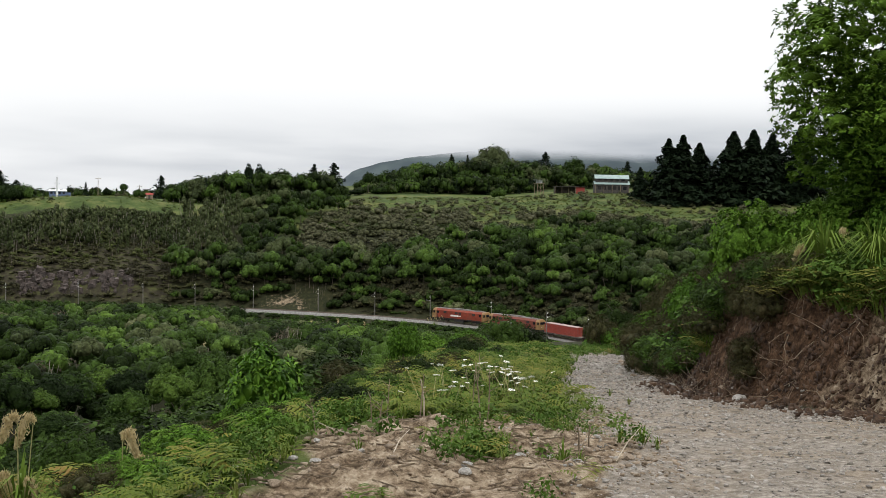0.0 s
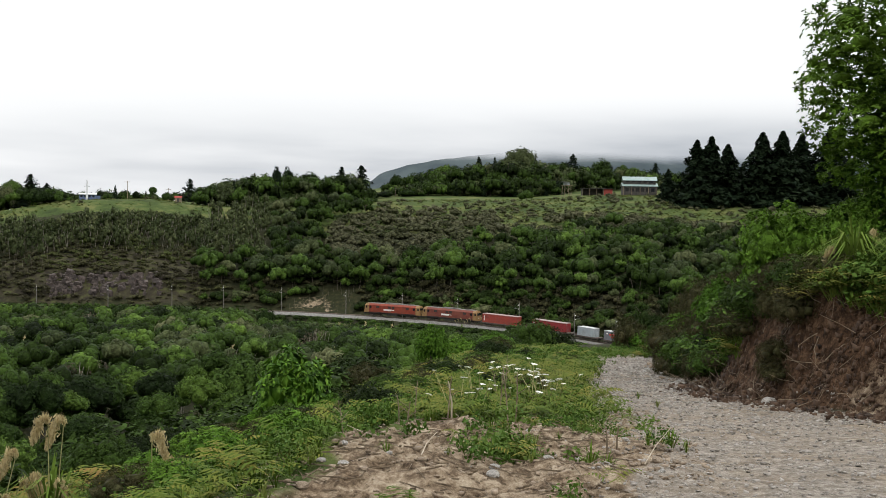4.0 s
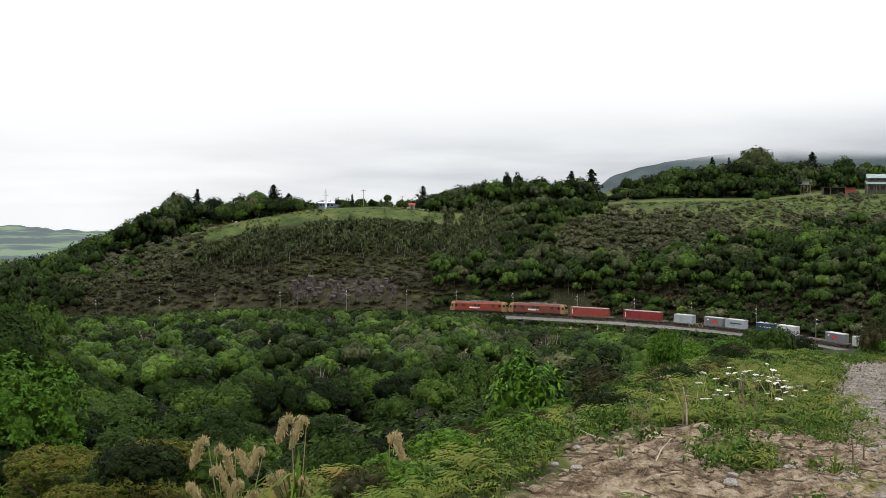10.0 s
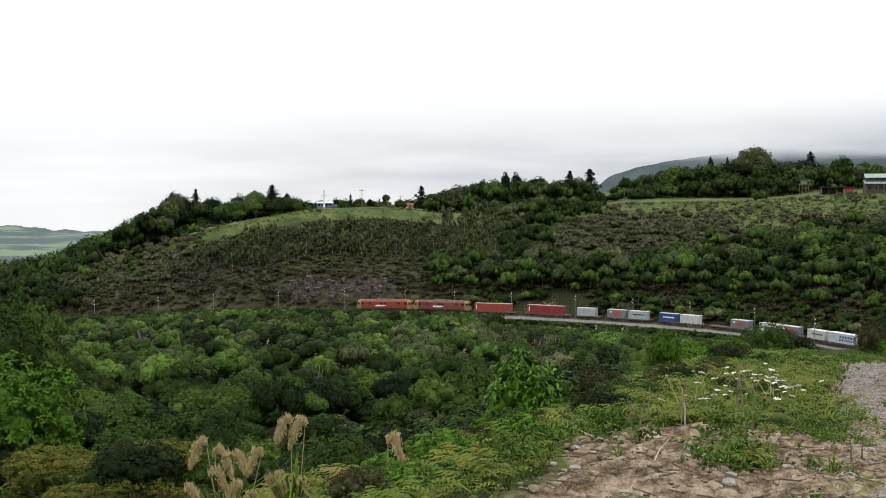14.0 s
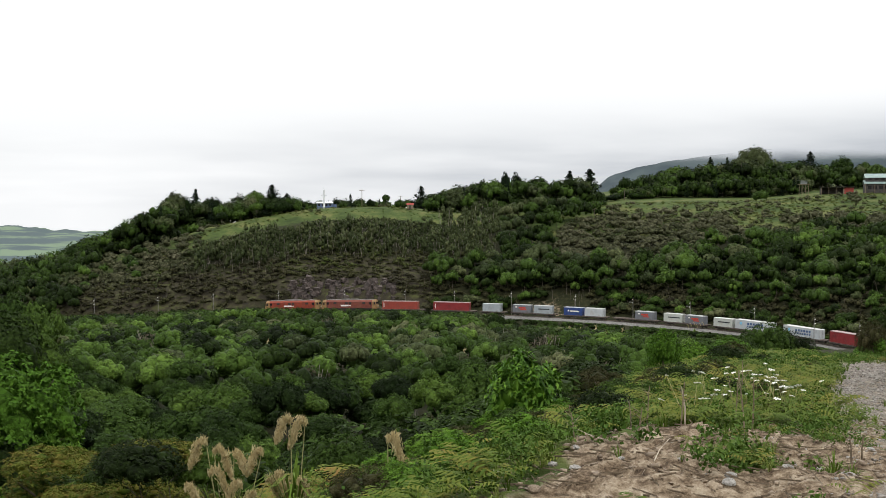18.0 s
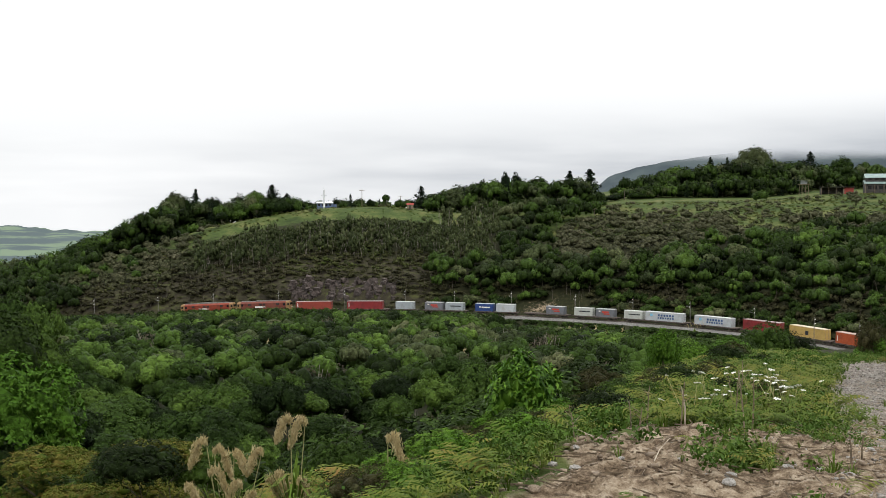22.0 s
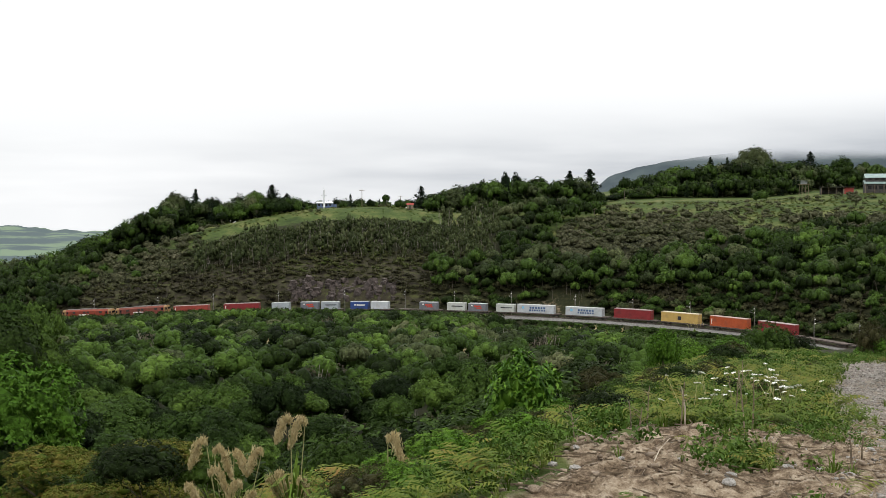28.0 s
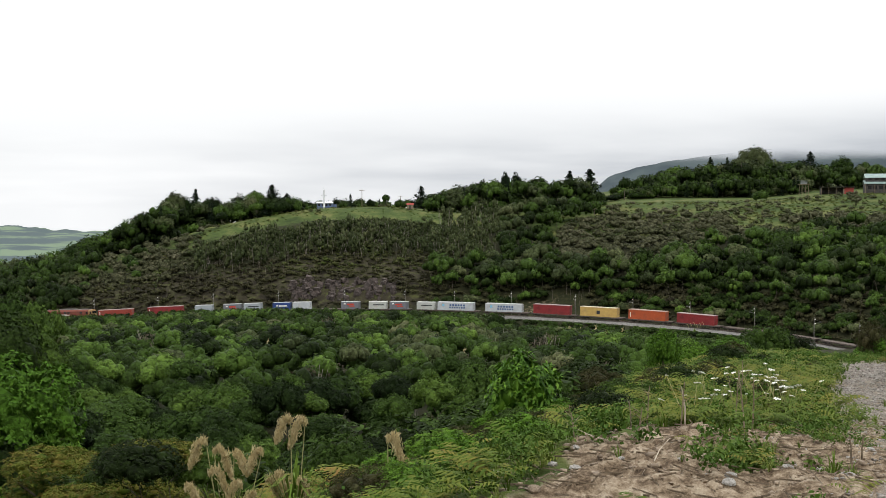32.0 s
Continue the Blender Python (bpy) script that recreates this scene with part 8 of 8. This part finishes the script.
    for b, y, n in spots:
        root = new("wild_carrot")
        x = b * y
        for k in range(n):
            dx, dy, h = fr.normal(0, 0.35), fr.normal(0, 0.9), fr.uniform(0.5, 0.85)
            st = part("flower_stem", tubes(((dx * 0.4, dy * 0.5, 0), (dx, dy, h), 0.008, 0.005), sides=4), MAT_STRAW, root)
            f = hang("flower_head", ume, st)
            f.location = (dx, dy, h)
            f.scale = (fr.uniform(0.5, 0.95),) * 3
            f.rotation_euler = (fr.uniform(-0.5, 0.2), fr.uniform(-0.3, 0.3), 0)
        root.matrix_basis = pose(x, y, ground_z(x, y))
        tagged(root, "wild carrot with flat white flower heads in long grass", "flower", "white flowers on the spur")


MAT_DEADPALE = surface("bleached_stick", (0.28, 0.23, 0.17), (0.50, 0.44, 0.35), scale=10, fine=60, bump=0.2)
rigid_small_things()


def loose_ground():
    """Clods on the soil and stones on the road, too many to count."""
    bv, bf = BALLS[1]
    for name, mat, n, words, cat in (("soil_clods", MAT_CLOD, 9000, "crumbly brown clods and chips on bare soil", "soil"), ("road_gravel", MAT_GRAVEL, 15000, "loose grey gravel stones on the road", "gravel")):
        if name == "soil_clods":
            y = fr.uniform(11, 22, n)
            x = np.interp(y, EDGE_Y, EDGE_X) + fr.uniform(-0.2, 5.0, n)
            size = 0.006 + 0.040 * fr.uniform(0, 1, n) ** 6
        else:
            y = 10 + 50 * fr.uniform(0, 1, n) ** 1.3
            a, b = np.interp(y, ROAD_Y, ROAD_L), np.interp(y, TOE_Y, TOE_X)
            x = a - 0.5 + (b - a + 0.7) * fr.uniform(0, 1, n)
            size = (0.010 + 0.026 * fr.uniform(0, 1, n) ** 3) * np.interp(y, [10, 40], [1, 1.6])
        z = height(x, y)
        V = (bv[None] * (1 + 0.42 * fr.normal(size=(n, len(bv), 1))) * size[:, None, None] * np.array([1.2, 1.0, 0.7]))
        ang = fr.uniform(0, 6.28, n)
        c, s = np.cos(ang)[:, None], np.sin(ang)[:, None]
        V = np.stack([V[:, :, 0] * c - V[:, :, 1] * s + x[:, None], V[:, :, 0] * s + V[:, :, 1] * c + y[:, None], V[:, :, 2] + z[:, None] + 0.2 * size[:, None]], 2)
        F = (bf[None] + (np.arange(n) * len(bv))[:, None, None]).reshape(-1, 4)
        tagged(new(name, mesh_of(name, V.reshape(-1, 3), F, [mat], smooth_shade=False)), words, cat, kind="stuff")


MAT_CLAY = surface("clay_lump", (0.026, 0.014, 0.008), (0.125, 0.074, 0.043), scale=2.5, fine=22, bump=0.6, stain=(0.02, 0.012, 0.008), stain_scale=1.3)


def clay_lumps():
    """Lumps and ribs of clay that stand out of the cut face, and the crumbled heap at its foot."""
    bv, bf = BALLS[1]
    n = 5200
    y = 17 + 15 * fr.uniform(0, 1, n)
    low = fr.uniform(0, 1, n) < 0.5
    toe = np.where(low, fr.normal(-0.1, 0.45, n), fr.uniform(0.1, 1.8, n))
    x = np.interp(y, TOE_Y, TOE_X) + toe
    z = np.array([ground_z(a, b) for a, b in zip(x, y)])
    size = np.where(low, 0.02 + 0.09 * fr.uniform(0, 1, n) ** 4, 0.02 + 0.075 * fr.uniform(0, 1, n) ** 2)
    V = bv[None] * (1 + 0.38 * fr.normal(size=(n, len(bv), 1))) * size[:, None, None] * np.stack([np.full(n, 0.8), fr.uniform(0.7, 1.5, n), fr.uniform(0.5, 1.5, n)], 1)[:, None, :]
    V = V + np.stack([x, y, z], 1)[:, None, :]
    F = (bf[None] + (np.arange(n) * len(bv))[:, None, None]).reshape(-1, 4)
    tagged(new("clay_lumps", mesh_of("clay_lumps", V.reshape(-1, 3), F, [MAT_CLAY], smooth_shade=False)), "rough red-brown clay lumps on the cut face and at its foot", "clay", kind="stuff")


clay_lumps()
MAT_GRAVEL = surface("road_stone", (0.12, 0.105, 0.088), (0.42, 0.39, 0.35), scale=3, fine=30, bump=0.4)


def hanging_roots():
    """Bare roots and dead stalks that hang out of the cut face."""
    bm = bmesh.new()
    for _ in range(80):
        yy = fr.uniform(20, 40)
        xx = float(np.interp(yy, TOE_Y, TOE_X)) + fr.uniform(0.5, 1.5)
        p = Vector((xx, yy, ground_z(xx, yy)))
        r = fr.uniform(0.006, 0.02)
        for k in range(3):
            q = p + Vector((-fr.uniform(0.02, 0.22), fr.normal(0, 0.14), -fr.uniform(0.05, 0.35)))
            q.z = max(q.z, ground_z(q.x, q.y) + 0.02)
            tube(bm, p, q, r * (1 - 0.28 * k), r * (0.72 - 0.28 * k), 4)
            p = q
    me = bpy.data.meshes.new("roots")
    bm.to_mesh(me)
    bm.free()
    me.materials.append(MAT_DEADWOOD)
    tagged(new("roots", me), "thin bare roots and dry stalks hanging out of the clay cut", "roots", kind="stuff")


hanging_roots()


def fallen_branches():
    """Dead branches and stalks that have slid down to the foot of the cut."""
    bm = bmesh.new()
    for k in range(170):
        yy = fr.uniform(20, 38)
        xx = float(np.interp(yy, TOE_Y, TOE_X)) + fr.normal(0.25, 0.4)
        p = Vector((xx, yy, ground_z(xx, yy) + 0.03))
        a, ln, r = fr.uniform(0, 6.28), fr.uniform(0.2, 0.8), fr.uniform(0.004, 0.012)
        for j in range(2):
            q = p + Vector((math.cos(a) * ln * 0.5, math.sin(a) * ln * 0.5, fr.uniform(-0.02, 0.22)))
            q.z = max(q.z, ground_z(q.x, q.y) + 0.02)
            tube(bm, p, q, r, r * 0.7, 4)
            p, r, a = q, r * 0.7, a + fr.normal(0, 0.5)
    me = bpy.data.meshes.new("fallen_branches")
    bm.to_mesh(me)
    bm.free()
    me.materials.append(MAT_DEADWOOD)
    tagged(new("fallen_branches", me), "dry brown fallen branches and stalks at the foot of the bank", "twigs", kind="stuff")


fallen_branches()


def twig_litter():
    n = 1500
    y = fr.uniform(10.5, 23, n)
    x = np.interp(y, EDGE_Y, EDGE_X) + fr.uniform(-0.8, 4.0, n)
    z = height(x, y) + 0.012
    a, L, w = fr.uniform(0, 6.28, n), 0.04 + 0.22 * fr.uniform(0, 1, n) ** 2, 0.004
    d = np.stack([np.cos(a) * L, np.sin(a) * L, fr.normal(0, 0.12, n) * L], 1)
    s = np.stack([-np.sin(a) * w, np.cos(a) * w, np.zeros(n)], 1)
    c = np.stack([x, y, z], 1)
    up = np.array([0, 0, 0.008])
    V = np.concatenate([np.stack([c - d - s, c - d + s, c + d + s, c + d - s], 1), np.stack([c - d - up, c - d + up, c + d + up, c + d - up], 1)]).reshape(-1, 3)
    tagged(new("twig_litter", mesh_of("twig_litter", V, np.arange(len(V)).reshape(-1, 4), [MAT_DEADWOOD], smooth_shade=False)), "dry twigs and stalks strewn on bare soil", "twigs", kind="stuff")


twig_litter()
loose_ground()

# ---- what moves ----
# metres along the line by which the train still has to go to its place at 28 s
RUN_T = [0, 3, 6, 9, 13, 16, 19, 21, 23, 25.5, 28, 30, 32]
RUN_D = [196.8, 174.8, 152.6, 130.2, 101.6, 80.0, 58.6, 45.4, 32.2, 16.3, 0.0, -12.2, -24.4]


def motions():
    ts = list(np.arange(0, 32.01, 1.0))
    run = np.interp(ts, RUN_T, RUN_D)
    for thing, along, lift in TRAIN:
        rows = []
        for t, d in zip(ts, run):
            p, h = on_line(S_REF + along + d)
            yaw = math.degrees(math.atan2(h[1], h[0]))
            nose = math.degrees(math.asin(h[2]))
            rows.append((float(t), pose(p[0], p[1], p[2] + lift, 0, -nose, yaw)))
        walk(thing, rows)


motions()
